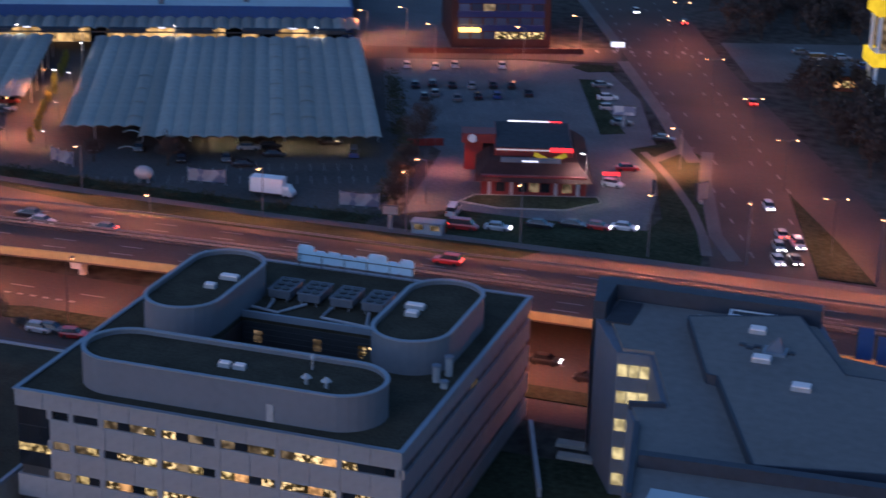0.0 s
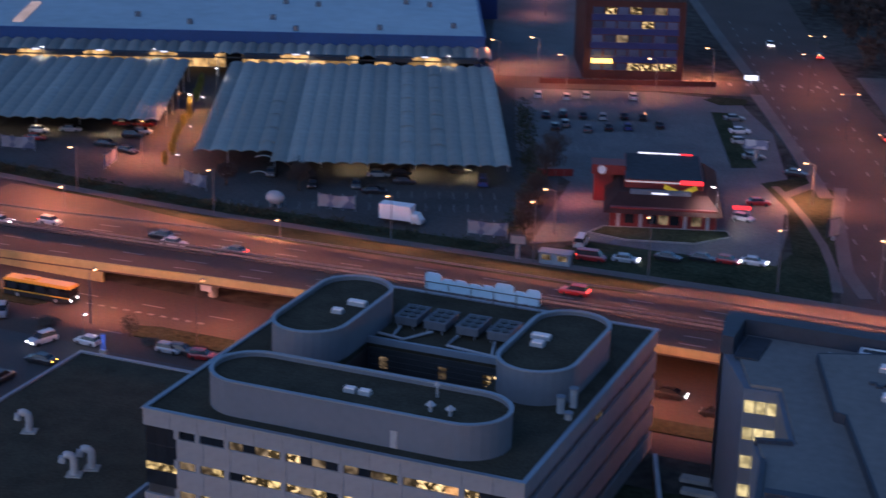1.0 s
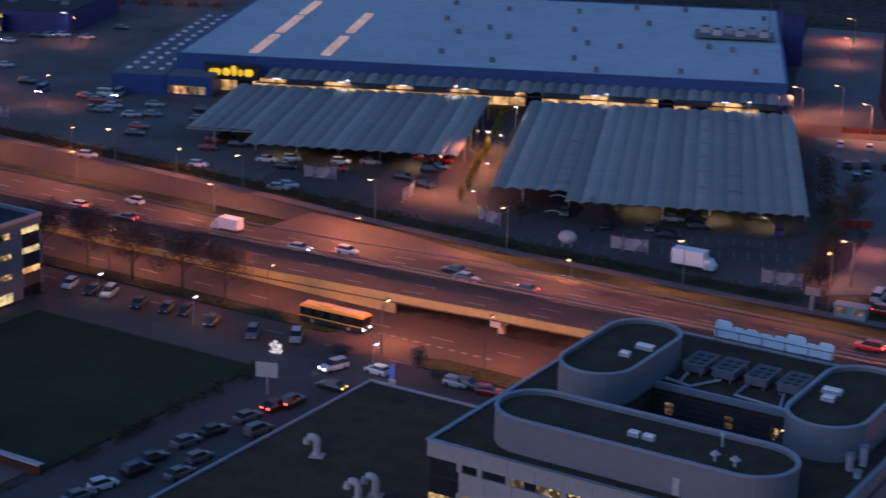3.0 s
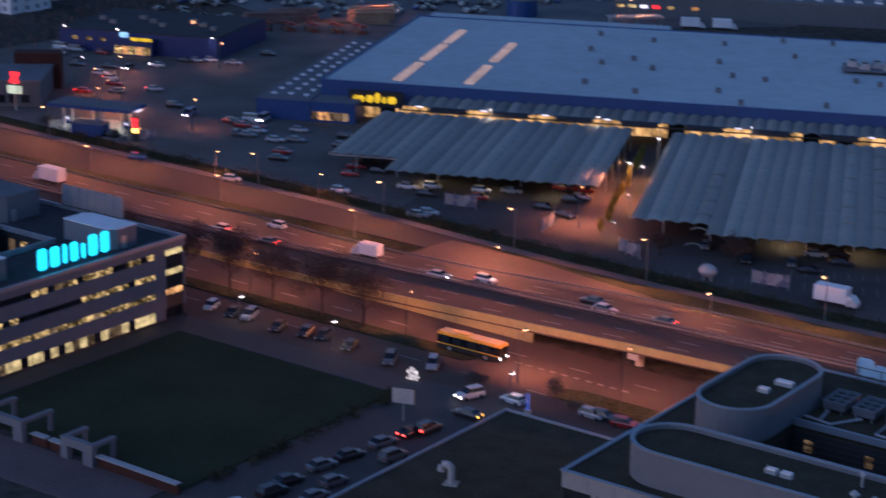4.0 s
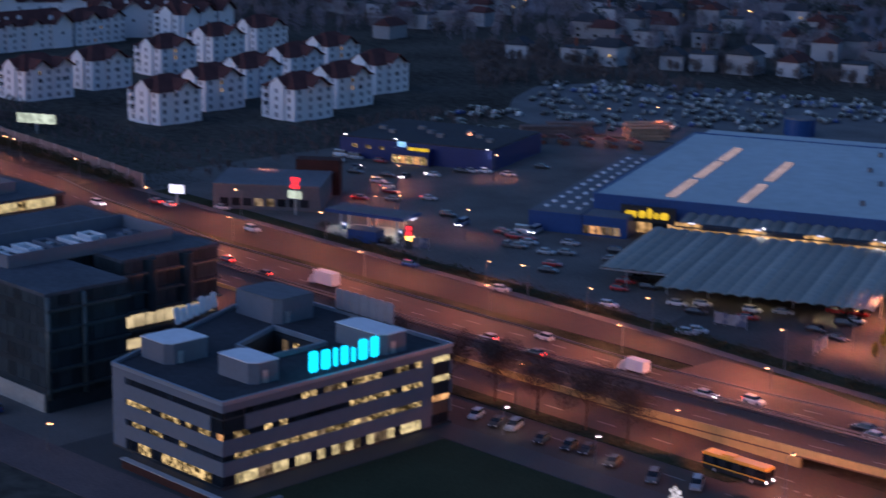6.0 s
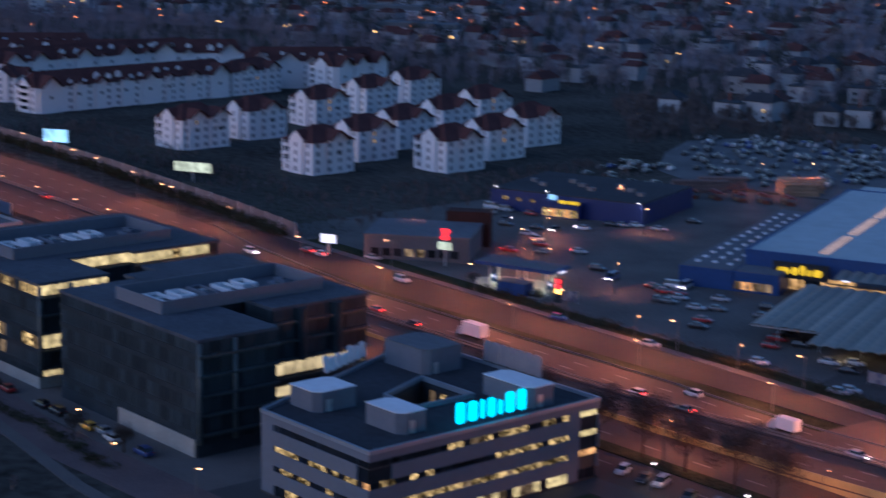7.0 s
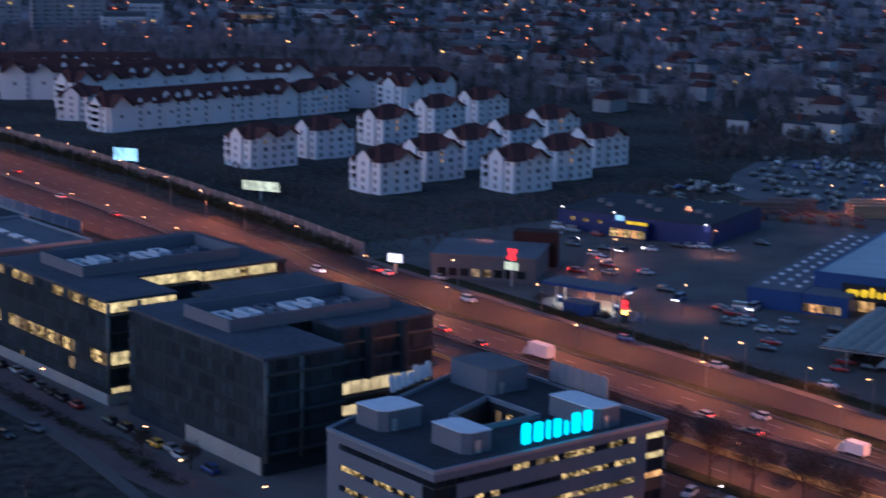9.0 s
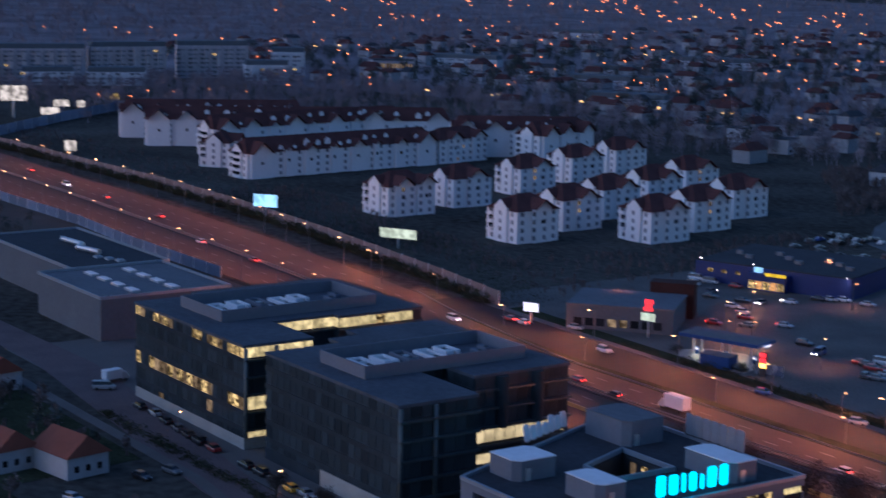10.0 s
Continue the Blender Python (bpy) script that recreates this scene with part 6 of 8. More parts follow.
hut = thing("station_shop", "low blue station shop under the canopy", "shop", -318.5, 296.5, 0, 17)
bm = bmesh.new()
box(bm, -4, -2, 0, 4, 2, 3.0)
part("hall", bm, "blue", hut)
bm = bmesh.new()
box(bm, -4.1, -2.1, 3.002, 4.1, 2.1, 3.2)
part("roof", bm, "roof_felt", hut)
py = thing("price_pylon", "slim pylon with red and amber price panels", "sign", -305.5, 298.5, 0, 20)
bm = bmesh.new()
box(bm, -0.9, -0.2, 0, 0.9, 0.2, 6.0)
part("frame", bm, "dark_metal", py)
for k, m in enumerate(("amber", "red_sign", "red_sign")):
    put("panel", slab_mesh(1.5, 0.1, 1.0, m), py, pose(0, -0.26, 2.2 + 1.25 * k))

shop = thing("shop_building", "grey flat-roofed shop with dark red tower", "shop", -368, 309, 0, 40)
bm = bmesh.new()
box(bm, -14, -10, 0, 14, 12, 6.2)
part("hall", bm, "wall_grey", shop)
bm = bmesh.new()
box(bm, -14.2, -10.2, 6.202, 14.2, 12.2, 6.7)
part("roof", bm, "roof_felt", shop)
bm = bmesh.new()
box(bm, 4, 12.3, 0, 16, 18, 9.5)
part("tower", bm, "dark_tile", shop)
for i in range(8):
    put("pane", slab_mesh(2.2, 0.1, 2.0, "glass" if i not in (3, 4) else "lit_dim"), shop, pose(-11 + 3 * i, -10.07, 1.0))
# a bare sodium-coloured spot over the shop, with no post or lens
lamp_light(-379, 316, 9.0, LAMP_W * 0.05)
py = thing("sign_pylon", "tall pylon with glowing red sign above white panel", "sign", -352, 302.8, 0, 25)
bm = bmesh.new()
cyl(bm, 0, 0.3, 0, 9.8, 0.25, n=10)
part("pole", bm, "steel", py)
bm = bmesh.new()
box(bm, -1.9, -0.2, 4.4, 1.9, 0.04, 6.4)
part("panel", bm, "green_board", py)
for k, w in enumerate((2.4, 1.8, 2.4)):
    put("sign_plate", slab_mesh(w, 0.3, 0.9, "red_sign"), py, pose(0.1 * k, -0.1, 7.0 + 1.0 * k))

auto = thing("retail_shed", "dark blue retail shed with lit yellow entrance sign", "store", -361, 386, 0, 200)
bm = bmesh.new()
box(bm, 0, -38, 0, 50, 0, 6.0)
part("hall", bm, "navy", auto)
bm = bmesh.new()
box(bm, 0.3, -37.7, 6.002, 49.7, -0.3, 6.4)
part("roof", bm, "dark_felt", auto)
bm = bmesh.new()
box(bm, 19, 0.004, 0, 31, 3.5, 5.0)
part("porch", bm, "navy", auto)
for i in range(5):
    put("pane", slab_mesh(2.0, 0.1, 2.4, "lit_amber" if i % 2 else "lit"), auto, pose(20.4 + 2.3 * i, 3.57, 0.5))
put("sign_plate", slab_mesh(6.5, 0.3, 0.9, "yellow_sign"), auto, pose(22.0, 3.7, 4.6))
put("sign_plate", slab_mesh(2.6, 0.3, 1.5, "blue_screen"), auto, pose(27.5, 3.7, 5.4))
for i in range(3):
    put("pane", slab_mesh(1.6, 0.1, 1.0, "lit"), auto, pose(36 + 4.5 * i, 0.07, 3.2))
for i in range(8):
    u = thing("roof_unit", "grey rooftop unit on the blue shed", "air conditioner", *turned([(6 + 5.4 * i, -12 - 5 * (i % 3))], -361, 386, 200)[0], 6.4, 200)
    bm = bmesh.new()
    box(bm, -1.1, -0.8, 0, 1.1, 0.8, 1.1)
    part("casing", bm, "dark_unit", u)

# timber and hall at the back of the lot
for k, (x, y, w, ang) in enumerate(((-391, 444, 18, 52), (-391, 455, 16, 52), (-375.5, 476, 15, 52), (-372, 471, 15, 52), (-368, 466, 12, 52))):
    s = thing("timber_stack", "long stack of pale sawn timber", "timber stack", x, y, 0, ang, group="timber stacks")
    for j in range(4):
        bm = bmesh.new()
        box(bm, -w / 2 + 0.3 * (j % 2), -1.8, 1.0 * j, w / 2 - 0.4 * (j % 3), 1.8, 1.0 * j + 0.85)
        part("layer", bm, "wood" if k > 1 else "old_wood", s)
    for j in range(1, 4):
        for q in (-0.35, 0.0, 0.35):
            put("bearer", slab_mesh(0.3, 3.4, 0.146, "bark"), s, pose(w * q, 0, 1.0 * j - 0.148))
hall = thing("sales_hall", "long low grey hall with lit signs", "hall", -283, 566, 0, 25)
bm = bmesh.new()
box(bm, -45, -12, 0, 60, 12, 7)
part("hall", bm, "wall_grey", hall)
bm = bmesh.new()
box(bm, -45.2, -12.2, 7.002, 60.2, 12.2, 7.4)
part("roof", bm, "roof_felt", hall)
for x, m in ((-43, "lit"), (-39, "lit_pale"), (-35, "white_sign"), (-31, "red_sign"), (-26, "lit"), (-18, "lit_amber")):
    put("sign_plate", slab_mesh(2.4, 0.2, 1.0, m), hall, pose(x, -12.2, 3.0))
for i in range(14):
    for j in range(2):
        put("roof_light", slab_mesh(2.5, 3.5, 0.3, "skylight"), hall, pose(-36 + 6.5 * i, -5 + 9 * j, 7.404))
# stalls, tank, loading canopy behind and beside the store
for k in range(9):
    x, y = -384 + 3.3 * k, 433.5 + 1.9 * k + 3.5 * (k % 2)
    st = thing("market_stall", "dark red canvas stall with goods below", "stall", x, y, 0.02, 30 + 6 * (k % 3), group="stalls beside the store")
    bm = bmesh.new()
    prism(bm, [(-1.6, 0), (1.6, 0), (0, 0.8)], -1.4, 1.4)
    bmesh.ops.rotate(bm, verts=bm.verts, cent=(0, 0, 0), matrix=Matrix.Rotation(radians(90), 3, "X"))
    bmesh.ops.translate(bm, verts=bm.verts, vec=(0, 0, 2.3))
    part("awning", bm, "red" if k % 3 else "brick", st)
    for sx in (-1.4, 1.4):
        put("post", slab_mesh(0.1, 2.4, 2.3, "dark_metal"), st, pose(sx, 0, 0))
    put("crate", slab_mesh(2.2, 1.6, 0.9, "wood" if k % 2 else "brick"), st, pose(0, 0, 0))
tank = thing("round_tank", "dark blue round tank behind the store", "tank", -341.5, 514, 0.01)
bm = bmesh.new()
cyl(bm, 0, 0, 0, 5.5, 5.2, n=28)
part("shell", bm, "blue", tank)
bm = bmesh.new()
cyl(bm, 0, 0, 5.502, 5.9, 5.3, 4.9, n=28)
part("lid", bm, "roof_felt", tank)
lc = thing("loading_canopy", "pale loading canopy lit by an orange lamp", "canopy", -300, 518, 0, 48)
bm = bmesh.new()
box(bm, -9, -3, 3.6, 9, 3, 4.1)
part("roof", bm, "concrete", lc)
for sx in (-8, 0, 8):
    put("post", slab_mesh(0.3, 4.8, 3.6, "steel"), lc, pose(sx, 0, 0))
street_lamp(-305, 523, 8.0, -50, watts=LAMP_W * 0.35, throw=8)
street_lamp(-381, 462, 9.0, -40, watts=LAMP_W * 0.22, throw=9)
for v in (45, 70, 92):
    x, y = mk(62.6, v)
    street_lamp(x, y, 3.4, MK[2], "white_lamp", arm=0.5, watts=LAMP_W * 0.045, color=(1.0, 0.55, 0.18), slim=True)
# banners and small objects of the store lot
for x, y, rz, w in ((-138.5, 292.2, 8, 7), (-107.9, 289.6, 8, 7), (-168.5, 293, -20, 6), (-213, 300, 12, 7), (-305, 300, 18, 7), (-190.5, 299, 100, 6)):
    b = thing("banner_fence", "printed banner on a metal frame beside the lot", "banner", x, y, 0, rz)
    bm = bmesh.new()
    n = 8
    top = [bm.verts.new((-w / 2 + w * i / n, 0.07 * math.sin(i), 3.0 - 0.25 * math.sin(math.pi * i / n))) for i in range(n + 1)]
    low_ = [bm.verts.new((-w / 2 + w * i / n, 0.07 * math.sin(i), 0.5)) for i in range(n + 1)]
    for i in range(n):
        bm.faces.new((low_[i], low_[i + 1], top[i + 1], top[i]))
    bmesh.ops.solidify(bm, geom=bm.faces[:], thickness=0.04)
    part("cloth", bm, "banner", b)
    for i in range(4):
        put("post", slab_mesh(0.1, 0.1, 3.1, "steel"), b, pose(-w / 2 + w * i / 3, 0.2, 0))
tank = thing("round_tank", "small white round tank on short legs", "tank", -149.3, 288.8, 0)
bm = bmesh.new()
bmesh.ops.create_uvsphere(bm, u_segments=16, v_segments=10, radius=1.5, matrix=Matrix.Translation((0, 0, 1.9)) @ Matrix.Diagonal((1.2, 0.9, 0.85, 1)))
part("shell", bm, "pipe", tank)
for sx in (-0.8, 0.8):
    put("leg", slab_mesh(0.2, 0.8, 0.9, "steel"), tank, pose(sx, 0, 0))
# gate frames and boundary wall of the lawn
wall = thing("boundary_wall", "low dark red brick wall with pale coping", "wall", kind="structure")
for x in (-224.5, -219.5, -214.5, -209.5, -204.5, -199.5, -196.4, -184.0, -180.4, -170.0, -165.0, -160.0):
    long = 5.0 if x not in (-196.4, -184.0, -180.4) else (1.2 if x == -196.4 else 3.0)
    put("panel", slab_mesh(long - 0.02, 0.35, 1.5, "dark_tile"), wall, pose(x, 160.0, 0))
    put("coping", slab_mesh(long - 0.01, 1.1, 0.15, "pipe"), wall, pose(x, 160.0, 1.502))
for x0, x1, back in ((-195.0, -186.6, 6.0), (-178.8, -172.6, 4.6)):
    g = thing("gate_frame", "pale grey concrete gate frame in the wall", "gate", x0, 159.0, 0)
    span = x1 - x0
    for a, b in ((0.0, 1.3), (span - 1.9, span)):
        bm = bmesh.new()
        box(bm, a, 0, 0, b, 0.9, 2.0)
        part("pier", bm, "grey_panel", g)
    bm = bmesh.new()
    box(bm, 0, 0, 2.002, span, 0.9, 3.2)
    part("lintel", bm, "drum", g)
    for a in (0.0, span - 0.8):
        bm = bmesh.new()
        box(bm, a, 0.902, 2.7, a + 0.8, back, 3.2)
        part("beam", bm, "drum", g)
        bm = bmesh.new()
        box(bm, a + 0.15, back - 0.7, 0, a + 0.65, back - 0.1, 2.698)
        part("pier", bm, "grey_panel", g)
for x, y in ((-203, 158.0), (-193.5, 159.0)):
    b = thing("bollard_light", "small bollard with yellow-green light", "bollard", x, y, 0.03)
    bm = bmesh.new()
    cyl(bm, 0, 0, 0, 0.9, 0.12, n=8)
    part("post", bm, "dark_metal", b)
    bm = bmesh.new()
    cyl(bm, 0, 0, 0.902, 1.15, 0.2, n=8)
    part("lens", bm, "yellow_sign", b)

# the yellow-banded forecourt beyond the trees, with a pond and parked cars
fc = thing("forecourt_tower", "white-lit tower with glowing yellow bands", "tower", -30.5, 401, 0, 20)
for x in (0, 5, 10):
    for y in (0, 6):
        put("column", slab_mesh(0.7, 0.7, 24.5, "white_metal"), fc, pose(x, y, 0))
for z0, z1 in ((8.9, 11.9), (20.0, 23.6)):
    bm = bmesh.new()
    ring(bm, rect(-1, -1, 13, 8), rect(-0.6, -0.6, 12.6, 7.6), z0, z1)
    part("yellow_band", bm, "yellow_sign", fc)
bm = bmesh.new()
box(bm, -0.55, -0.55, 11.0, 12.55, 7.55, 11.4)
part("deck", bm, "white_metal", fc)
bm = bmesh.new()
box(bm, 0.6, 0.6, 12.5, 12, 7, 19)
part("glass_core", bm, "lit_dim", fc)
pav = thing("pavilion", "low dark pavilion with warm lit windows", "pavilion", -38.5, 415, 0, 20)
bm = bmesh.new()
box(bm, -5, -3, 0, 5, 3, 3.4)
part("hall", bm, "brick", pav)
bm = bmesh.new()
box(bm, -5.3, -3.3, 3.404, 5.3, 3.3, 3.7)
part("roof", bm, "dark_felt", pav)
for i in range(5):
    put("pane", slab_mesh(1.5, 0.1, 1.5, "lit_amber" if i % 2 else "lit"), pav, pose(-3.8 + 1.9 * i, -3.06, 0.9))
sheet("parking_lot", turned(rect(-22, 0, 30, 40), -38, 420, 20), 0.0, "lot", "dark asphalt lot beyond the trees", "parking lot")
bm = bmesh.new()
ring(bm, stadium(-25, 380, 4, 5), stadium(-25, 380, 4, 4.2), -0.05, 0.3)
tagged(part("pond_rim", bm, "kerb"), "pale kerb round a small dark pond", "kerb", kind="structure")
bm = bmesh.new()
prism(bm, stadium(-25, 380, 4, 4.19), -0.05, 0.1)
tagged(part("pond", bm, "glass"), "small dark still pond", "pond", kind="structure")

# lamps below the car ports; added posts on the street side of the stone office
for u, v in ((6, 92), (16, 90), (80, 64), (95, 64), (108, 62), (30, 88)):
    x, y = mk(u, v)
    c = thing("canopy_lamp", "small lamp hanging below the car port roof", "lamp", x, y, 3.72, MK[2], group="car port lamps")
    bm = bmesh.new()
    box(bm, -0.6, -0.1, 0.1, 0.6, 0.1, 0.25)
    part("housing", bm, "white_metal", c)
    bm = bmesh.new()
    box(bm, -0.55, -0.08, 0.04, 0.55, 0.08, 0.096)
    part("tube", bm, "white_sign", c)
    bm = bmesh.new()
    cyl(bm, 0, 0, 0.252, 0.62, 0.03, n=6)
    part("rod", bm, "steel", c)
    lamp_light(x, y, 3.7, LAMP_W * 0.045, (1.0, 0.8, 0.42), 150)
# unseen posts, added only to brighten the stone office front
for x in (-112, -92, -72, -52):
    street_lamp(x, 146, 8.0, 90, "white_lamp", arm=1.2, watts=LAMP_W * 0.025, color=(1.0, 0.62, 0.42), throw=22, z=0.0)
x, y = mk(65.5, 45)
street_lamp(x, y, 4.0, 200, "white_lamp", arm=0.6, watts=LAMP_W * 0.12, color=(1.0, 0.45, 0.16))


# ---- vehicles ----
PAINT = {
    "white": (0.55, 0.55, 0.56), "silver": (0.32, 0.325, 0.34), "grey": (0.12, 0.125, 0.13), "black": (0.015, 0.016, 0.02),
    "red": (0.35, 0.02, 0.02), "blue": (0.03, 0.06, 0.2), "yellow": (0.9, 0.45, 0.04),
}
for key, value in PAINT.items():
    M["paint_" + key] = surface("car_paint_" + key, value, 0.3, 0.1, grain=2, patch=0.5, amount=0.06, coat=0.6)
M["lamp_glass"] = surface("lamp_glass", (0.5, 0.5, 0.52), 0.2, grain=5, patch=1, amount=0.1)
M["red_glass"] = surface("red_lamp_glass", (0.25, 0.01, 0.01), 0.2, grain=5, patch=1, amount=0.1)


def loft(bm, rows):
    """A closed skin over rows of (x, half width, z low, z high)."""
    rings = [[bm.verts.new(p) for p in ((x, -w, a), (x, w, a), (x, w * 0.98, a + 0.7 * (b - a)), (x, w * 0.86, b), (x, -w * 0.86, b), (x, -w * 0.98, a + 0.7 * (b - a)))] for x, w, a, b in rows]
    for p, q in zip(rings, rings[1:]):
        for i in range(6):
            j = (i + 1) % 6
            bm.faces.new((p[i], p[j], q[j], q[i]))
    bm.faces.new(rings[0])
    bm.faces.new(rings[-1][::-1])


STYLE = {
    # length, half width, body rows, cabin rows (x, half width low, z) as two outlines
    "sedan": (4.6, 0.9, [(-2.3, 0.72, 0.35, 0.8), (-2.1, 0.86, 0.25, 0.95), (-1.0, 0.9, 0.22, 0.98), (0.9, 0.9, 0.22, 0.95), (1.9, 0.86, 0.25, 0.82), (2.3, 0.7, 0.35, 0.65)], ((-1.75, 1.15), (-1.15, 0.45), 1.45)),
    "hatch": (4.0, 0.87, [(-2.0, 0.74, 0.35, 0.95), (-1.85, 0.85, 0.25, 1.0), (0.6, 0.87, 0.22, 0.98), (1.6, 0.83, 0.25, 0.85), (2.0, 0.68, 0.35, 0.65)], ((-1.9, 1.0), (-1.55, 0.3), 1.5)),
    "suv": (4.6, 0.93, [(-2.3, 0.8, 0.4, 1.05), (-2.15, 0.91, 0.3, 1.12), (0.8, 0.93, 0.28, 1.1), (1.9, 0.9, 0.3, 1.0), (2.3, 0.76, 0.4, 0.8)], ((-2.15, 1.15), (-1.8, 0.4), 1.75)),
    "van": (5.0, 0.97, [(-2.5, 0.9, 0.35, 1.2), (-2.45, 0.96, 0.3, 1.25), (1.3, 0.97, 0.28, 1.2), (2.1, 0.92, 0.3, 1.0), (2.5, 0.8, 0.4, 0.8)], ((-2.48, 1.9), (-2.4, 1.1), 2.0)),
}
CARS = {}


def wheel_mesh(r=0.32, w=0.22):
    key = ("wheel", r)
    if key not in SHARED:
        bm = bmesh.new()
        cyl(bm, 0, 0, -w / 2, w / 2, r, n=14)
        bmesh.ops.rotate(bm, verts=bm.verts, cent=(0, 0, 0), matrix=Matrix.Rotation(radians(90), 3, "X"))
        SHARED[key] = to_mesh("tyre", bm, "black")
        bm = bmesh.new()
        cyl(bm, 0, 0, -w / 2 - 0.012, w / 2 + 0.012, r * 0.6, n=10)
        bmesh.ops.rotate(bm, verts=bm.verts, cent=(0, 0, 0), matrix=Matrix.Rotation(radians(90), 3, "X"))
        SHARED[("rim", r)] = to_mesh("rim", bm, "steel")
    return SHARED[key], SHARED[("rim", r)]


NICE = {"hatch": "small hatchback", "sedan": "saloon car", "suv": "tall estate car", "van": "delivery van", "box": "box van", "truck": "box truck"}


def make_car(spec):
    words = spec.split()
    style, paint = words[0], words[1]
    lights = words[2] if len(words) > 2 else ""
    state = {"head": " with headlights on", "tail": " with red tail lights on", "amber": " with indicators on"}.get(lights, " parked with lights off" if style not in ("box", "truck") else " with white box body")
    c = thing("car" if style not in ("van", "box", "truck") else "van", paint + " " + NICE[style] + state, "car" if style not in ("van", "box", "truck") else "van")
    if style in ("box", "truck"):
        L, hw, H = (6.2, 1.05, 2.9) if style == "box" else (8.0, 1.25, 3.5)
        bm = bmesh.new()
        box(bm, -L / 2, -hw, 0.75, L / 2 - 1.9, hw, H)
        bmesh.ops.bevel(bm, geom=bm.edges[:], offset=0.08, segments=1, affect="EDGES")
        part("cargo_box", bm, "white_metal", c)
        bm = bmesh.new()
        loft(bm, [(L / 2 - 1.88, hw * 0.95, 0.4, 2.2), (L / 2 - 0.9, hw * 0.95, 0.4, 2.15), (L / 2 - 0.3, hw * 0.9, 0.4, 1.3), (L / 2, hw * 0.85, 0.45, 1.1)])
        part("cab", bm, "paint_" + paint, c)
        bm = bmesh.new()
        box(bm, -L / 2 + 0.2, -hw * 0.8, 0.45, L / 2 - 1.9, hw * 0.8, 0.748)
        part("chassis", bm, "black", c)
        xs, zt, end, front, hw2 = (-L / 2 + 1.3, L / 2 - 1.1), 0.85, -L / 2, L / 2, hw
    else:
        L, hw, rows, (low_, top, H) = STYLE[style]
        bm = bmesh.new()
        loft(bm, rows)
        part("body", bm, "paint_" + paint, c)
        zb = rows[2][3] - 0.02
        bm = bmesh.new()
        a = [bm.verts.new(p) for p in ((low_[0], -hw * 0.9, zb), (low_[1], -hw * 0.88, zb), (low_[1], hw * 0.88, zb), (low_[0], hw * 0.9, zb))]
        b = [bm.verts.new(p) for p in ((top[0], -hw * 0.7, H - 0.05), (top[1], -hw * 0.7, H - 0.05), (top[1], hw * 0.7, H - 0.05), (top[0], hw * 0.7, H - 0.05))]
        bm.faces.new(a[::-1])
        bm.faces.new(b)
        for i in range(4):
            bm.faces.new((a[i], a[(i + 1) % 4], b[(i + 1) % 4], b[i]))
        part("cabin_glass", bm, "glass", c)
        bm = bmesh.new()
        prism(bm, [(top[0] - 0.05, -hw * 0.72), (top[1] + 0.03, -hw * 0.68), (top[1] + 0.03, hw * 0.68), (top[0] - 0.05, hw * 0.72)], H - 0.048, H + 0.02)
        part("roof", bm, "paint_" + paint, c)
        xs, zt, end, front, hw2 = (-L * 0.3, L * 0.3), rows[1][3] - 0.28, rows[0][0], rows[-1][0], hw
    tyre, rim = wheel_mesh()
    for x in xs:
        for s in (-1, 1):
            put("wheel", tyre, c, pose(x, s * (hw2 - 0.1), 0.32))
    for s in (-1, 1):
        big = lights in ("head",)
        put("headlight", slab_mesh(0.12, 0.42 if big else 0.34, 0.22 if big else 0.14, "head" if big else "lamp_glass"), c, pose(front - 0.03, s * hw2 * 0.62, 0.58))
        m = {"tail": "tail", "head": "red_glass", "amber": "amber"}.get(lights, "red_glass")
        put("tail_light", slab_mesh(0.1, 0.4 if lights == "tail" else 0.3, 0.24 if lights == "tail" else 0.16, m), c, pose(end + 0.0, s * hw2 * 0.66, zt))
    return c


def place_cars(rows, group, z=0.04, deck=False):
    for x, y, rz, spec in rows:
        zz = z
        if deck:
            zz = z_deck(x) + 0.01
            x, y = x * (1 - zz / 100), y * (1 - zz / 100)
        if spec not in CARS:
            CARS[spec] = make_car(spec)
            CARS[spec].matrix_basis = pose(x, y, zz, 0, 0, rz)
            c = CARS[spec]
        else:
            c = copy_thing(CARS[spec], pose(x, y, zz, 0, 0, rz))
        tagged(c, group=group)


STORE_CARS_A = [
    (-239.7, 293.7, 20, "hatch white"),
    (-247.1, 306.1, 23, "hatch red"),
    (-250.3, 312.4, 23, "sedan red"),
    (-250.7, 317.2, 23, "sedan black"),
    (-243.8, 312.1, 23, "hatch black"),
    (-230.8, 305.6, 23, "sedan white"),
    (-227.0, 309.4, 23, "hatch white"),
    (-224.2, 303.3, 23, "sedan black"),
    (-217.0, 313.4, 23, "hatch white"),
    (-214.3, 308.0, 23, "sedan red"),
    (-211.8, 317.1, 23, "sedan silver"),
    (-199.2, 310.7, 10, "sedan black"),
    (-192.6, 308.3, -10, "sedan black"),
    (-205.0, 326.5, 23, "hatch red"),
    (-197.8, 322.2, 23, "sedan white"),
    (-197.7, 318.9, 23, "suv black"),
    (-200.5, 327.9, 23, "sedan red"),
]
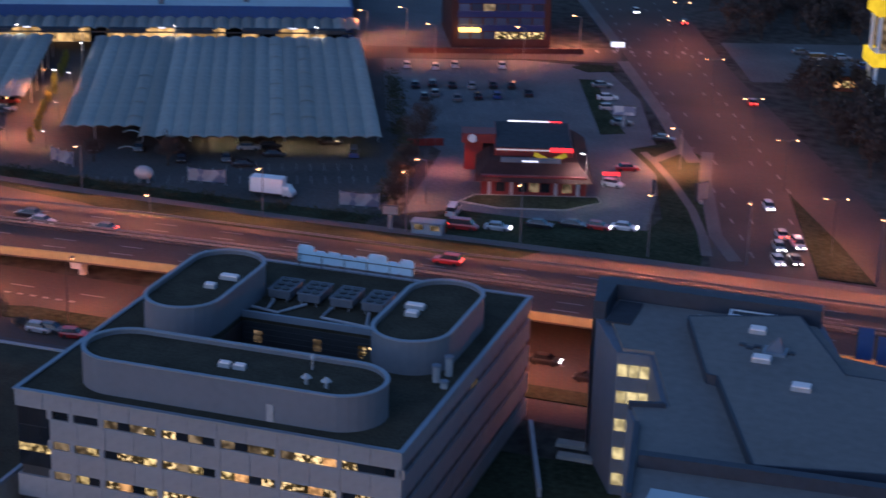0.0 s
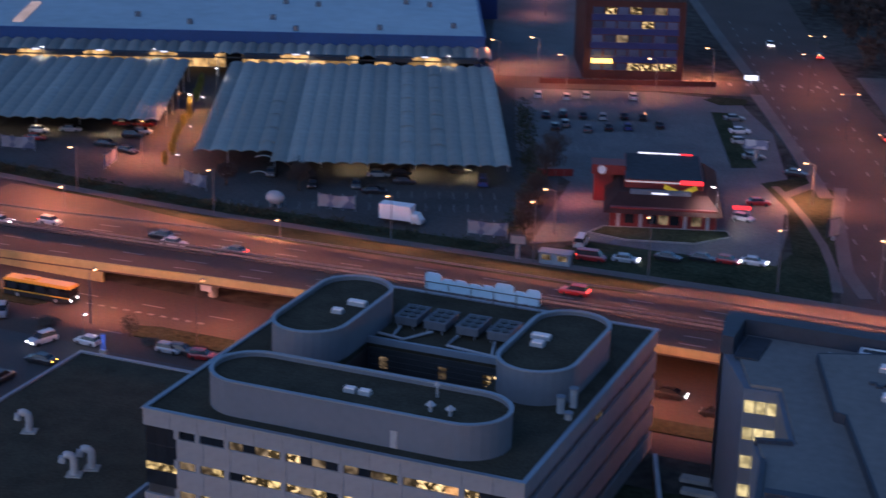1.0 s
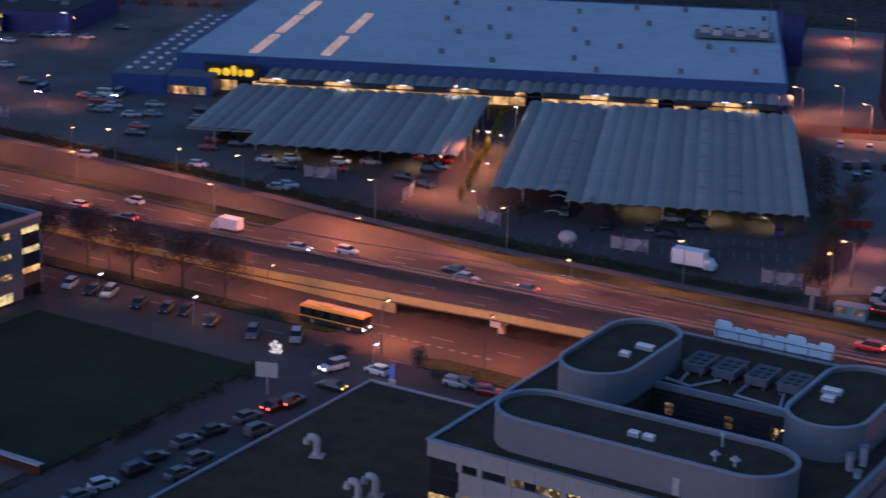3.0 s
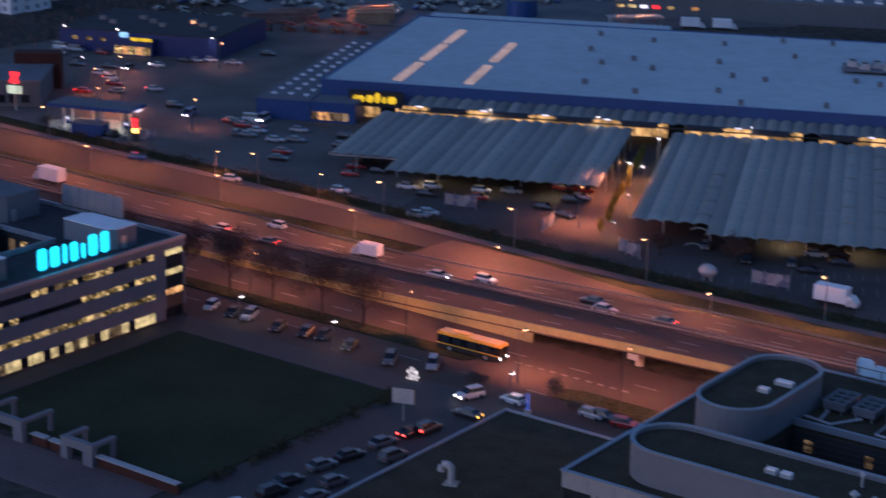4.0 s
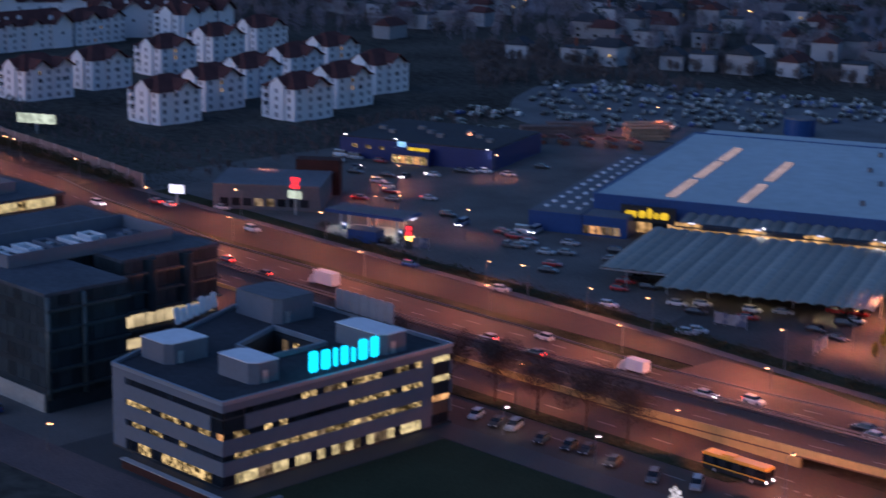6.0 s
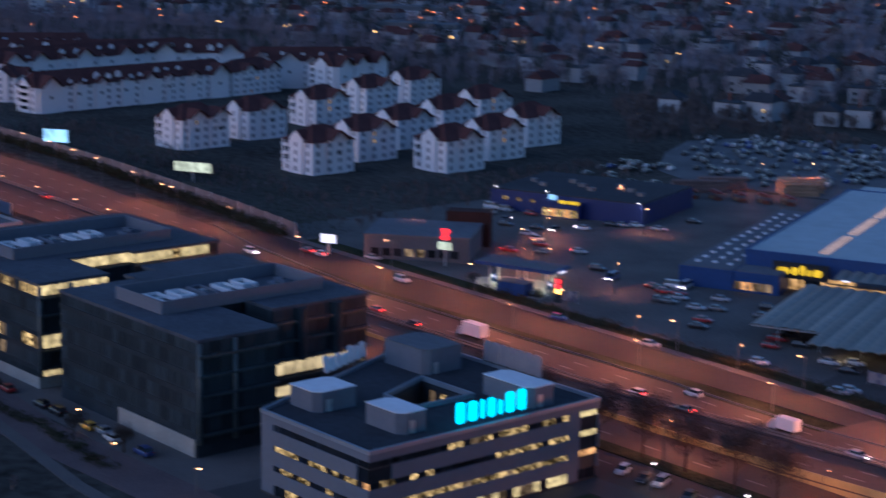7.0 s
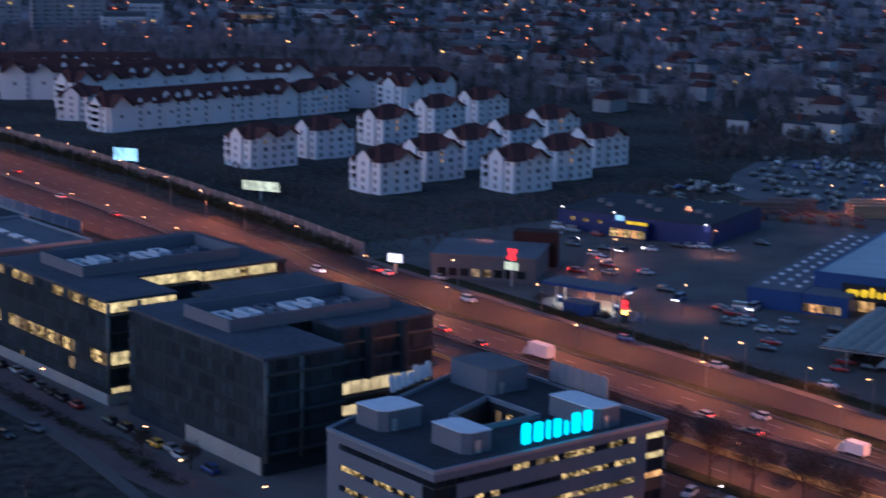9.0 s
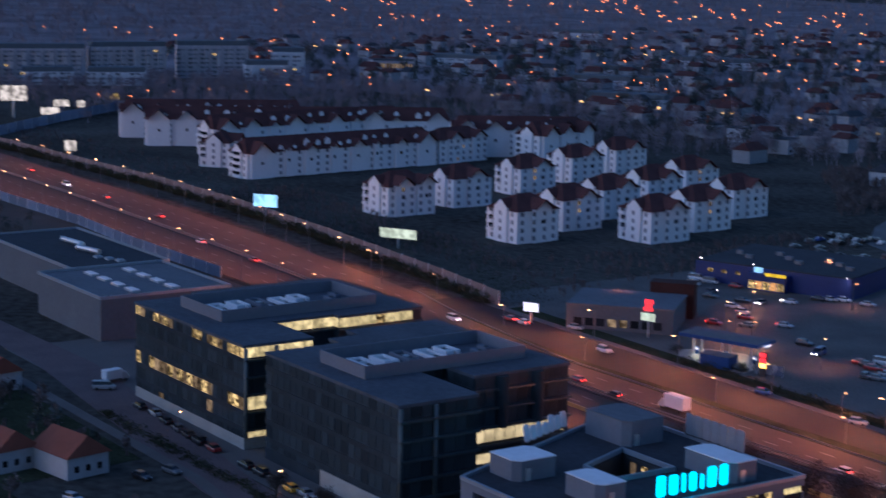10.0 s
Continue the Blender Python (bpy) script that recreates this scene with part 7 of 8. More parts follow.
STORE_CARS_B = [
    (-214.6, 291.5, 23, "hatch silver"),
    (-215.5, 288.9, 23, "sedan silver"),
    (-280.9, 319.9, 23, "sedan silver"),
    (-271.9, 312.0, 23, "sedan red"),
    (-268.5, 306.6, 23, "sedan black"),
    (-289.4, 319.5, 23, "sedan grey"),
    (-292.7, 319.3, 113, "hatch grey"),
    (-294.1, 327.8, 23, "sedan red"),
    (-302.7, 328.4, 23, "sedan red"),
    (-299.6, 332.9, 23, "van white"),
    (-134.3, 313.7, 23, "sedan black"),
    (-136.9, 305.2, 23, "sedan black"),
    (-140.7, 315.9, 23, "sedan silver"),
    (-137.5, 319.0, 23, "sedan black"),
    (-127.6, 325.8, 23, "sedan black"),
    (-120.4, 320.0, 110, "van blue"),
]
FOOD_CARS = [
    (-135.1, 392.9, 110, "hatch white"),
    (-128.6, 394.1, 110, "hatch white"),
    (-125.0, 397.6, 110, "hatch white"),
    (-114.9, 401.6, 110, "sedan white"),
    (-127.3, 376.1, 110, "sedan black"),
    (-120.9, 370.8, 110, "sedan grey"),
    (-119.8, 379.5, 110, "sedan black"),
    (-115.5, 380.3, 110, "hatch silver"),
    (-111.5, 383.2, 110, "sedan black"),
    (-107.4, 384.0, 110, "hatch black"),
    (-102.2, 379.2, 110, "sedan black"),
    (-89.0, 392.9, 20, "sedan grey"),
    (-85.2, 382.5, 20, "sedan white"),
    (-82.9, 374.1, 20, "hatch silver"),
    (-77.6, 363.1, 20, "sedan grey"),
    (-69.4, 320.2, -10, "hatch white"),
    (-69.2, 331.3, 20, "sedan red"),
    (-122.1, 367.2, 110, "sedan black"),
    (-115.2, 368.8, 110, "sedan grey"),
    (-111.6, 372.3, 110, "sedan black"),
    (-107.9, 374.2, 110, "hatch blue"),
    (-124.0, 378.1, 110, "suv black"),
]
FOOD_QUEUE = [
    (-87.4, 285.6, 5, "van red tail"),
    (-81.9, 287.6, 5, "sedan silver head"),
    (-75.6, 291.9, 0, "sedan black"),
    (-70.2, 294.2, 0, "sedan black"),
    (-65.8, 294.7, 0, "hatch red head"),
    (-61.7, 296.1, 0, "sedan white head"),
    (-67.0, 354.7, 0, "sedan black"),
]
CROSS_CARS = [
    (-35.8, 302.7, 110, "sedan silver tail"),
    (-35.2, 295.9, -70, "sedan silver head"),
    (-34.3, 288.7, -70, "sedan white head"),
    (-32.3, 298.1, -70, "suv white head"),
    (-31.6, 289.8, -70, "sedan black head"),
    (-40.2, 317.5, -70, "hatch white head"),
    (-55.2, 391.2, 110, "sedan red tail"),
    (-85.1, 467.1, 110, "sedan black tail"),
    (-99.7, 475.7, -70, "sedan silver head"),
]
LOW_CARS = [
    (-58.8, 233.6, 0, "sedan black head"),
    (-51.3, 229.7, 180, "sedan black tail"),
    (-129.9, 217.7, 0, "hatch silver"),
    (-128.2, 218.2, 0, "hatch black"),
    (-124.3, 217.6, 10, "hatch red"),
]
MAIN_A = [
    (-239.0, 255.9, 180, "hatch white tail"),
    (-232.0, 264.5, 180, "hatch white"),
    (-225.7, 254.8, 180, "sedan black tail"),
    (-205.9, 260.2, 180, "box white"),
    (-187.8, 258.3, 0, "sedan silver head"),
    (-179.7, 261.8, 0, "hatch white tail"),
    (-158.2, 263.5, 180, "sedan black"),
    (-154.2, 260.9, 0, "sedan white"),
    (-143.1, 261.7, 180, "sedan black tail"),
    (-84.5, 267.9, 180, "suv red tail"),
]
MAIN_B = [
    (-386.6, 284.7, 180, "sedan red tail"),
    (-323.6, 257.8, 180, "sedan red tail"),
    (-307.8, 255.8, 180, "hatch black tail"),
    (-292.4, 259.9, 180, "truck white"),
    (-269.9, 255.7, 180, "sedan black tail"),
    (-393.9, 271.6, 0, "suv white head"),
]
MAIN_C = [
    (-497.1, 267.4, 180, "sedan red tail"),
    (-592.0, 280.6, 180, "sedan red tail"),
    (-684.0, 283.8, 0, "van white head"),
    (-733.2, 288.5, 180, "sedan red tail"),
    (-645.0, 283.3, 180, "sedan black tail"),
    (-536.1, 268.6, 180, "sedan white tail"),
    (-381.2, 284.8, 180, "hatch white tail"),
    (-344.1, 282.4, 0, "suv white"),
]
PARK_A = [
    (-207.1, 219.1, -70, "hatch white"),
    (-201.9, 218.9, -70, "sedan black"),
    (-198.6, 219.4, -70, "suv silver"),
    (-191.2, 218.2, -70, "sedan black"),
    (-186.0, 219.1, -70, "sedan black"),
    (-182.7, 219.8, -70, "sedan black"),
    (-176.1, 218.4, -70, "sedan black"),
    (-167.2, 217.4, -60, "suv grey"),
    (-160.6, 219.9, -60, "suv silver"),
    (-148.4, 212.8, -110, "suv white head"),
    (-144.2, 206.2, 180, "sedan black amber"),
    (-142.2, 215.2, 175, "hatch white"),
]
STREET = [
    (-148.5, 161.7, 70, "hatch white"),
    (-148.8, 171.6, 78, "sedan black"),
    (-148.6, 178.3, 78, "sedan grey"),
    (-147.9, 183.4, 78, "sedan black"),
    (-147.1, 189.9, 78, "sedan grey"),
    (-146.4, 195.5, 86, "sedan black tail"),
    (-145.2, 198.0, 86, "suv black tail"),
    (-148.6, 157.3, 78, "sedan grey"),
    (-147.9, 167.5, 80, "suv black"),
    (-142.7, 169.8, 82, "sedan grey"),
    (-142.9, 186.9, 80, "suv grey"),
    (-143.8, 175.2, 80, "hatch grey"),
]
BACK = [
    (-351.1, 161.5, 175, "sedan black"),
    (-344.4, 161.8, 175, "sedan silver"),
    (-337.4, 161.0, 175, "sedan black"),
    (-331.0, 160.5, 172, "hatch grey"),
    (-325.6, 160.2, 172, "sedan black"),
    (-320.2, 159.9, 175, "suv black"),
    (-314.1, 159.9, 175, "sedan red"),
    (-300.6, 160.0, 178, "sedan black"),
    (-294.8, 160.0, 178, "suv black"),
    (-289.5, 160.4, 178, "sedan grey"),
    (-283.2, 159.8, 178, "hatch yellow"),
    (-274.4, 159.6, 178, "sedan white"),
    (-279.4, 160.6, 178, "sedan silver"),
    (-264.4, 159.8, 178, "suv blue"),
    (-304.4, 146.3, 10, "sedan grey"),
    (-376.0, 167.0, 100, "box white"),
    (-370.2, 161.6, 60, "van silver"),
    (-246.5, 176.1, 80, "sedan silver"),
    (-247.3, 180.8, 80, "hatch black"),
]
GAS = [
    (-313.2, 298.4, 20, "sedan black tail"),
    (-325.0, 331.6, 20, "suv black"),
    (-315.4, 326.8, 290, "van blue head"),
    (-343.8, 343.2, 20, "sedan silver tail"),
    (-355.9, 329.2, 20, "sedan red tail"),
    (-384.3, 353.5, 20, "sedan black"),
    (-362.8, 346.0, 20, "hatch white tail"),
    (-370.0, 359.5, 290, "sedan black head"),
    (-392.0, 370.7, 20, "hatch red"),
    (-406.9, 368.7, 20, "van white"),
    (-400.6, 368.5, 20, "van silver"),
    (-366.8, 367.4, 200, "sedan white head"),
    (-360.8, 383.2, 20, "hatch white"),
    (-353.2, 384.6, 20, "sedan silver"),
    (-365.9, 378.0, 20, "sedan black"),
    (-363.6, 380.3, 20, "sedan silver"),
    (-297.2, 326.6, 20, "sedan red"),
    (-297.9, 334.7, 290, "van white head"),
    (-300.3, 328.0, 20, "sedan black"),
]
GAS2 = [
    (-263.4, 285.9, 23, "hatch silver"),
    (-290.5, 324.4, 23, "sedan silver"),
    (-355.2, 401.4, 20, "sedan black"),
    (-292.7, 286.6, 15, "hatch blue"),
    (-369.2, 293.1, 20, "sedan silver"),
]
place_cars(STORE_CARS_A, "cars in the store lot")
place_cars(STORE_CARS_B, "cars in the store lot")
place_cars([(-401.5, 362.0, 200, "van white"), (-389.5, 358.5, 110, "sedan grey head"), (-370, 349, 30, "hatch white"), (-349.0, 334.5, 200, "sedan grey"), (-374.7, 357.0, 20, "sedan black"), (-357.0, 341.5, 20, "sedan red"), (-366.5, 390, 200, "sedan silver"), (-379, 383.5, 200, "sedan black")], "cars in the store lot", 0.03)
place_cars([(-283.5, 331.5, 23, "sedan silver"), (-277.2, 323.0, 23, "sedan grey"), (-270.5, 333.5, 23, "suv black"), (-266.0, 326.0, 23, "sedan grey")], "cars in the store lot", 0.03)
place_cars(FOOD_CARS, "cars in the restaurant lot")
place_cars(FOOD_QUEUE, "cars by the restaurant")
place_cars(CROSS_CARS, "cars on the cross road", 0.07)
place_cars(LOW_CARS, "cars on the service road", 0.0)
place_cars(MAIN_A, "cars on the main road", deck=True)
place_cars(MAIN_B, "cars on the main road", deck=True)
place_cars(MAIN_C, "cars on the main road", deck=True)
place_cars(PARK_A, "cars on the parking strip", 0.04)
place_cars(STREET, "cars in the side street")
place_cars(BACK, "cars in the back street")
place_cars([(-297.8, 123.9, 20, "hatch white"), (-304.0, 140.0, 10, "sedan black")], "cars in the back street", -0.06)
place_cars(GAS, "cars by the petrol station", 0.03)
place_cars([(-286, 531.5, 30, "truck white"), (-277, 536.5, 30, "truck white")], "trucks behind the store", -0.06)
place_cars(GAS2, "cars by the petrol station", 0.03)
place_cars([(-124.7, 290.6, 3, "truck white"), (-91.6, 293.0, 97, "van white head")], "cars in the store lot")
place_cars([(-47, 440, 20, "van white"), (-42, 444, 20, "sedan silver"), (-44, 432, 20, "sedan yellow"), (-35, 436, 20, "suv blue"), (-30, 440, 20, "sedan black"), (-52, 446, 20, "sedan grey")], "cars beyond the trees", 0.0)
# cars under the car ports, seen at their edges
rnd = random.Random(5)
for k in range(14):
    u, v = 3 + 4.2 * k, 99.5 - (7 if k > 9 else 0)
    if rnd.random() < 0.45:
        place_cars([(*mk(u, v), MK[2] + 90, rnd.choice(("sedan black", "sedan silver", "hatch white", "sedan grey")))], "cars in the store lot")


def city_bus(x, y, rz):
    b = thing("city_bus", "yellow-roofed city bus with black window band", "bus", x, y, 0.0, rz)
    bm = bmesh.new()
    box(bm, -6, -1.27, 0.35, 6, 1.27, 1.25)
    part("lower_body", bm, "black", b)
    put("side_band", slab_mesh(11.9, 2.56, 0.18, "paint_yellow"), b, pose(0, 0, 1.06))
    bm = bmesh.new()
    box(bm, -5.95, -1.26, 1.254, 5.95, 1.26, 2.6)
    part("window_band", bm, "glass", b)
    bm = bmesh.new()
    box(bm, -6, -1.27, 2.604, 6, 1.27, 3.05)
    bmesh.ops.bevel(bm, geom=[e for e in bm.edges if min(v.co.z for v in e.verts) > 3], offset=0.18, segments=2, affect="EDGES")
    part("roof", bm, "paint_yellow", b, "bright yellow roof")
    for x_ in (-4.6, -2.2, 0.6, 3.2):
        put("window", slab_mesh(1.5, 2.56, 1.0, "glass"), b, pose(x_, 0, 1.45))
    tyre, rim = wheel_mesh(0.5, 0.3)
    for x_ in (-3.6, 3.4):
        for s in (-1, 1):
            wh = put("wheel", tyre, b, pose(x_, s * 1.15, 0.5))
            put("rim", rim, wh, pose(0, 0, 0))
    for s in (-1, 1):
        put("headlight", slab_mesh(0.1, 0.4, 0.25, "head"), b, pose(6.0, s * 0.95, 0.65))
        put("tail_light", slab_mesh(0.1, 0.25, 0.3, "tail"), b, pose(-6.0, s * 1.0, 0.8))
    bm = bmesh.new()
    box(bm, -2.6, -0.7, 3.054, -0.4, 0.7, 3.3)
    part("roof_unit", bm, "paint_yellow", b)


city_bus(-159.5, 229.0, 1)


# ---- trees, hedges, woods ----
def clump(bm, cx, cy, cz, rx, ry, rz, n, size, rnd):
    """Many small leaf-like faces in an uneven cloud."""
    for _ in range(n):
        d = Vector((rnd.gauss(0, 1), rnd.gauss(0, 1), rnd.gauss(0, 1))).normalized() * rnd.random() ** 0.4
        p = Vector((cx + rx * d.x, cy + ry * d.y, cz + rz * d.z))
        a = Vector((rnd.uniform(-1, 1), rnd.uniform(-1, 1), rnd.uniform(-1, 1))).normalized() * size * rnd.uniform(0.6, 1.3)
        b = a.cross(Vector((rnd.uniform(-1, 1), rnd.uniform(-1, 1), rnd.uniform(-1, 1)))).normalized() * size * rnd.uniform(0.5, 1.1)
        bm.faces.new([bm.verts.new(q) for q in (p - a, p + b, p + a)])


def raw_mesh(name, bm, material):
    me = bpy.data.meshes.new(name)
    bm.to_mesh(me)
    bm.free()
    me.materials.append(M[material])
    return me


def bare_tree(x, y, h, seed, z=0.16, label="bare winter tree with fine brown twigs"):
    rnd = random.Random(seed)
    t = thing("tree", label, "tree", x, y, z, group="bare trees")
    bm, tw = bmesh.new(), bmesh.new()
    tube(bm, [(0, 0, 0), (0.05, 0, h * 0.2), (0, 0.1, h * 0.45), (0.1, 0, h * 0.8)], [0.22, 0.18, 0.12, 0.03], 7)

    def limb(p, d, length, r, depth):
        q = p + d * length
        tube(bm if depth < 2 else tw, [p, p + d * length * 0.5 + Vector((0, 0, 0.05 * length)), q], [r, r * 0.75, r * 0.4], 4)
        if depth < 3:
            for _ in range(4 if depth < 2 else 3):
                nd = (d + Vector((rnd.uniform(-0.8, 0.8), rnd.uniform(-0.8, 0.8), rnd.uniform(-0.1, 0.7)))).normalized()
                limb(p + d * length * rnd.uniform(0.4, 1.0), nd, length * rnd.uniform(0.45, 0.65), r * 0.5, depth + 1)

    for k in range(7):
        a = 2.4 * k + rnd.uniform(-0.4, 0.4)
        z0 = h * (0.25 + 0.07 * k)
        limb(Vector((0, 0, z0)), Vector((math.cos(a), math.sin(a), 0.9)).normalized(), h * rnd.uniform(0.28, 0.36), 0.08, 0)
    for k in range(12):
        a = 2.4 * k
        far_ = h * rnd.uniform(0.1, 0.36)
        clump(tw, far_ * math.cos(a), far_ * math.sin(a), h * rnd.uniform(0.5, 0.88), h * 0.2, h * 0.2, h * 0.2, 380, h * 0.016, rnd)
    part("trunk", bm, "bark", t)
    crown = new("crown", raw_mesh("crown", tw, "dark_twig"))
    crown.parent = t


for k, (x, h) in enumerate(((-181, 10.5), (-190, 11.5), (-201, 10.5), (-211, 11.5), (-222, 10.5), (-236, 10), (-252, 10.5))):
    bare_tree(x, 228, h, 30 + k)
for k, (x, y, h) in enumerate(((-104, 300, 7), (-107, 312, 6), (-110, 327, 8), (-113, 340, 7), (-102, 292, 6), (-268, 158, 5), (-280, 155, 5), (-150, 300, 6), (-164, 297, 5))):
    bare_tree(x, y, h, 60 + k, 0.0, "small bare shrub-like tree beside the lot")


def bush(x, y, r, h, seed, z=0.0, label="dark round evergreen shrub", leaf="leaf"):
    rnd = random.Random(seed)
    b = thing("bush", label, "bush", x, y, z)
    bm = bmesh.new()
    for _ in range(7):
        clump(bm, rnd.uniform(-0.4, 0.4) * r, rnd.uniform(-0.4, 0.4) * r, h * rnd.uniform(0.35, 0.7), r * 0.6, r * 0.6, h * 0.4, 120, 0.16, rnd)
    crown = new("crown", raw_mesh("crown", bm, leaf))
    crown.parent = b
    bm = bmesh.new()
    cyl(bm, 0, 0, 0, h * 0.6, 0.1, 0.05, 6)
    part("trunk", bm, "bark", b)


bush(-138.3, 220.6, 1.6, 3.6, 1, 0.0)
for k, (x, y, r, h) in enumerate(((-152, 219, 2.2, 1.4), (-308, 300, 2.0, 3.5), (-311, 297, 1.6, 2.6), (-334, 297, 2.4, 2.5), (-134, 219, 1.6, 1.0), (-126, 219, 1.8, 1.1))):
    bush(x, y, r, h, 10 + k)
rnd = random.Random(77)
for k in range(10):
    bush(*mk(66 + rnd.uniform(-0.5, 0.5), 20 + 7.5 * k), 0.9, 3.2, 40 + k, label="slim shrub along the entrance lane, lamplight painted in", leaf="lit_leaf")


def hedge(label, pts, w, h, seed, density=10, size=0.3):
    """A row of shrubs, too fine to count."""
    rnd = random.Random(seed)
    bm = bmesh.new()
    for (xa, ya), (xb, yb) in zip(pts, pts[1:]):
        L = math.hypot(xb - xa, yb - ya)
        for i in range(int(L * 1.2)):
            f = rnd.random()
            hh = h * rnd.uniform(0.6, 1.15)
            clump(bm, xa + (xb - xa) * f + rnd.uniform(-w, w) * 0.5, ya + (yb - ya) * f + rnd.uniform(-w, w) * 0.5, hh * 0.5, w * 0.6, w * 0.6, hh * 0.5, density * 2, size, rnd)
    tagged(new("hedge", raw_mesh("hedge", bm, "hedge")), label, "hedge", kind="stuff")


hedge("dark bare hedge between footpath and lot", [(x, path_lo(x) + 4.5) for x in (-330, -280, -222, -190, -157, -120, -104)], 3.0, 1.8, 3, 16)
hedge("low dark hedge before the glass offices", [(-352, 153.5), (-318, 152.8), (-290, 153.4), (-262, 151.0)], 2.4, 1.3, 12, 14)
hedge("dark clipped hedge beside the side street", [(-157.2, 166), (-157.4, 206)], 1.6, 1.6, 4, 16)
hedge("dark thicket between the two lots", [(-104, 292), (-110, 320), (-120, 345), (-136, 385)], 3.0, 2.6, 6, 14)
hedge("shrubs along the noise barrier", [(-440, 299), (-529, 312), (-660, 318), (-830, 313)], 3.0, 3.0, 7, 10)
hedge("shrubs along the noise barrier", [(-406, 291), (-445, 296.5), (-529, 306), (-600, 311), (-660, 312), (-830, 307)], 2.2, 3.4, 9, 16, 0.5)
hedge("dark scrub on the open field", [(-400, 300), (-470, 330), (-560, 335)], 16, 2.0, 11, 8)


def woods(label, spots, seed, hmin, hmax, material="leaf", faces=70, leaf=0.075):
    """A far belt of trees in one mesh: trunks with uneven crowns."""
    rnd = random.Random(seed)
    bm = bmesh.new()
    for x, y in spots:
        h = rnd.uniform(hmin, hmax)
        w = h * rnd.uniform(0.25, 0.42)
        v = [bm.verts.new((x + 0.3 * math.cos(a), y + 0.3 * math.sin(a), 0)) for a in (0, 2.1, 4.2)]
        top = bm.verts.new((x, y, h * 0.6))
        for i in range(3):
            bm.faces.new((v[i], v[(i + 1) % 3], top))
        for _ in range(4):
            clump(bm, x + rnd.uniform(-0.5, 0.5) * w, y + rnd.uniform(-0.5, 0.5) * w, h * rnd.uniform(0.4, 0.75), w * 0.6, w * 0.6, h * 0.28, faces // 4, h * leaf, rnd)
    tagged(new("far_trees", raw_mesh("far_trees", bm, material)), label, "trees", kind="stuff")


def spread(n, x0, x1, y0, y1, seed, keep=lambda x, y: True):
    rnd = random.Random(seed)
    out = []
    while len(out) < n:
        x, y = rnd.uniform(x0, x1), rnd.uniform(y0, y1)
        if keep(x, y):
            out.append((x, y))
    return out


# the far belts below use wood and twig colours paled for haze
woods("dark winter trees among far houses", spread(1500, -1250, -280, 560, 1250, 1, lambda x, y: y > 640 + 0.35 * (x + 500) and y < 1700 + x and (x > -760 or y > 620)), 1, 6, 13, "hazed_wood", 150, 0.05)
woods("brown bare trees among far houses", spread(900, -1100, -260, 540, 1100, 2, lambda x, y: y > 650 + 0.4 * (x + 480) and (x > -760 or y > 600)), 2, 5, 11, "twig", 150, 0.05)
woods("dark firs and bushes between the far houses", spread(700, -1350, -320, 570, 1300, 61, lambda x, y: y > 680 + 0.42 * (x + 500) and 0.42 < -y / x < 1.7 and (x > -760 or y > 640)), 61, 7, 16, "leaf", 150, 0.06)
woods("bare trees before the far apartment blocks", spread(330, -1140, -930, 400, 660, 62, lambda x, y: y > 300 - 0.28 * (x + 930)), 62, 6, 13, "hazed_twig", 150, 0.05)
woods("bare woods beyond the town, greyed by painted haze", spread(2200, -2600, -700, 900, 2300, 3, lambda x, y: y > 500 - 0.45 * (x + 700)), 3, 9, 18, "hazed_wood", faces=44)
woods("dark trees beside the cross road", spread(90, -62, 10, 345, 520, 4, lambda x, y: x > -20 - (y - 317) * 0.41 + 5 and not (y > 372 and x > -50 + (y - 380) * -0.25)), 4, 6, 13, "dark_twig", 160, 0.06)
woods("dark trees behind the housing rows", spread(420, -1150, -640, 420, 660, 5, lambda x, y: (x < -850 or y > 520) and y > 380 - (x + 640) * 0.3), 5, 6, 12, "hazed_twig", 130, 0.05)
woods("dark trees along the far main road", spread(160, -1350, -900, 380, 560, 6), 6, 6, 12, "hazed_twig", 130, 0.05)
woods("dark woods on the far rise", spread(1500, -2600, -1290, 480, 1250, 66, lambda x, y: y > 560 - 0.12 * (x + 1290) - 60), 66, 9, 16, "hazed_twig", 44)
HOMES = ((-326, 121), (-316, 131), (-385, 141), (-395, 128), (-304, 140), (-298, 124))
woods("bare shrubs and trees before the glass offices", spread(110, -430, -258, 96, 145, 46, lambda x, y: all(math.hypot(x - a, y - b) > 10 for a, b in HOMES) and (y < 134 or x < -318)), 46, 2, 6, "twig", 160)
woods("dark evergreen shrubs before the glass offices", spread(60, -430, -310, 96, 145, 47, lambda x, y: all(math.hypot(x - a, y - b) > 10 for a, b in HOMES)), 47, 2, 5)
woods("evergreen trees below the offices", spread(40, -420, -300, 60, 140, 7), 7, 4, 8)
woods("dark tree belt on the near side of the road", spread(160, -1300, -540, 150, 235, 8), 8, 5, 10)


woods("bare brown trees between the road and the town", spread(150, -100, -30, 372, 540, 41, lambda x, y: x > -22 - (y - 317) * 0.41 + 9 and not (x > -66 + (y - 420) * 0.1 and 413 < y < 462)), 41, 5, 11, "dark_twig", 200)
woods("bare trees behind the crowded car lot", spread(240, -560, -330, 575, 680, 42, lambda x, y: y > 612 + 0.36 * (x + 428) and y < 660 + 0.36 * (x + 428)), 42, 4, 8, "twig", 120)
woods("bare brown scrub behind the white houses", spread(260, -600, -420, 470, 600, 43, lambda x, y: y > 505 - 0.9 * (x + 480) and y < 600 - 0.35 * (x + 500) and not (x > -475 and y < 556)), 43, 3, 7, "twig", 120)
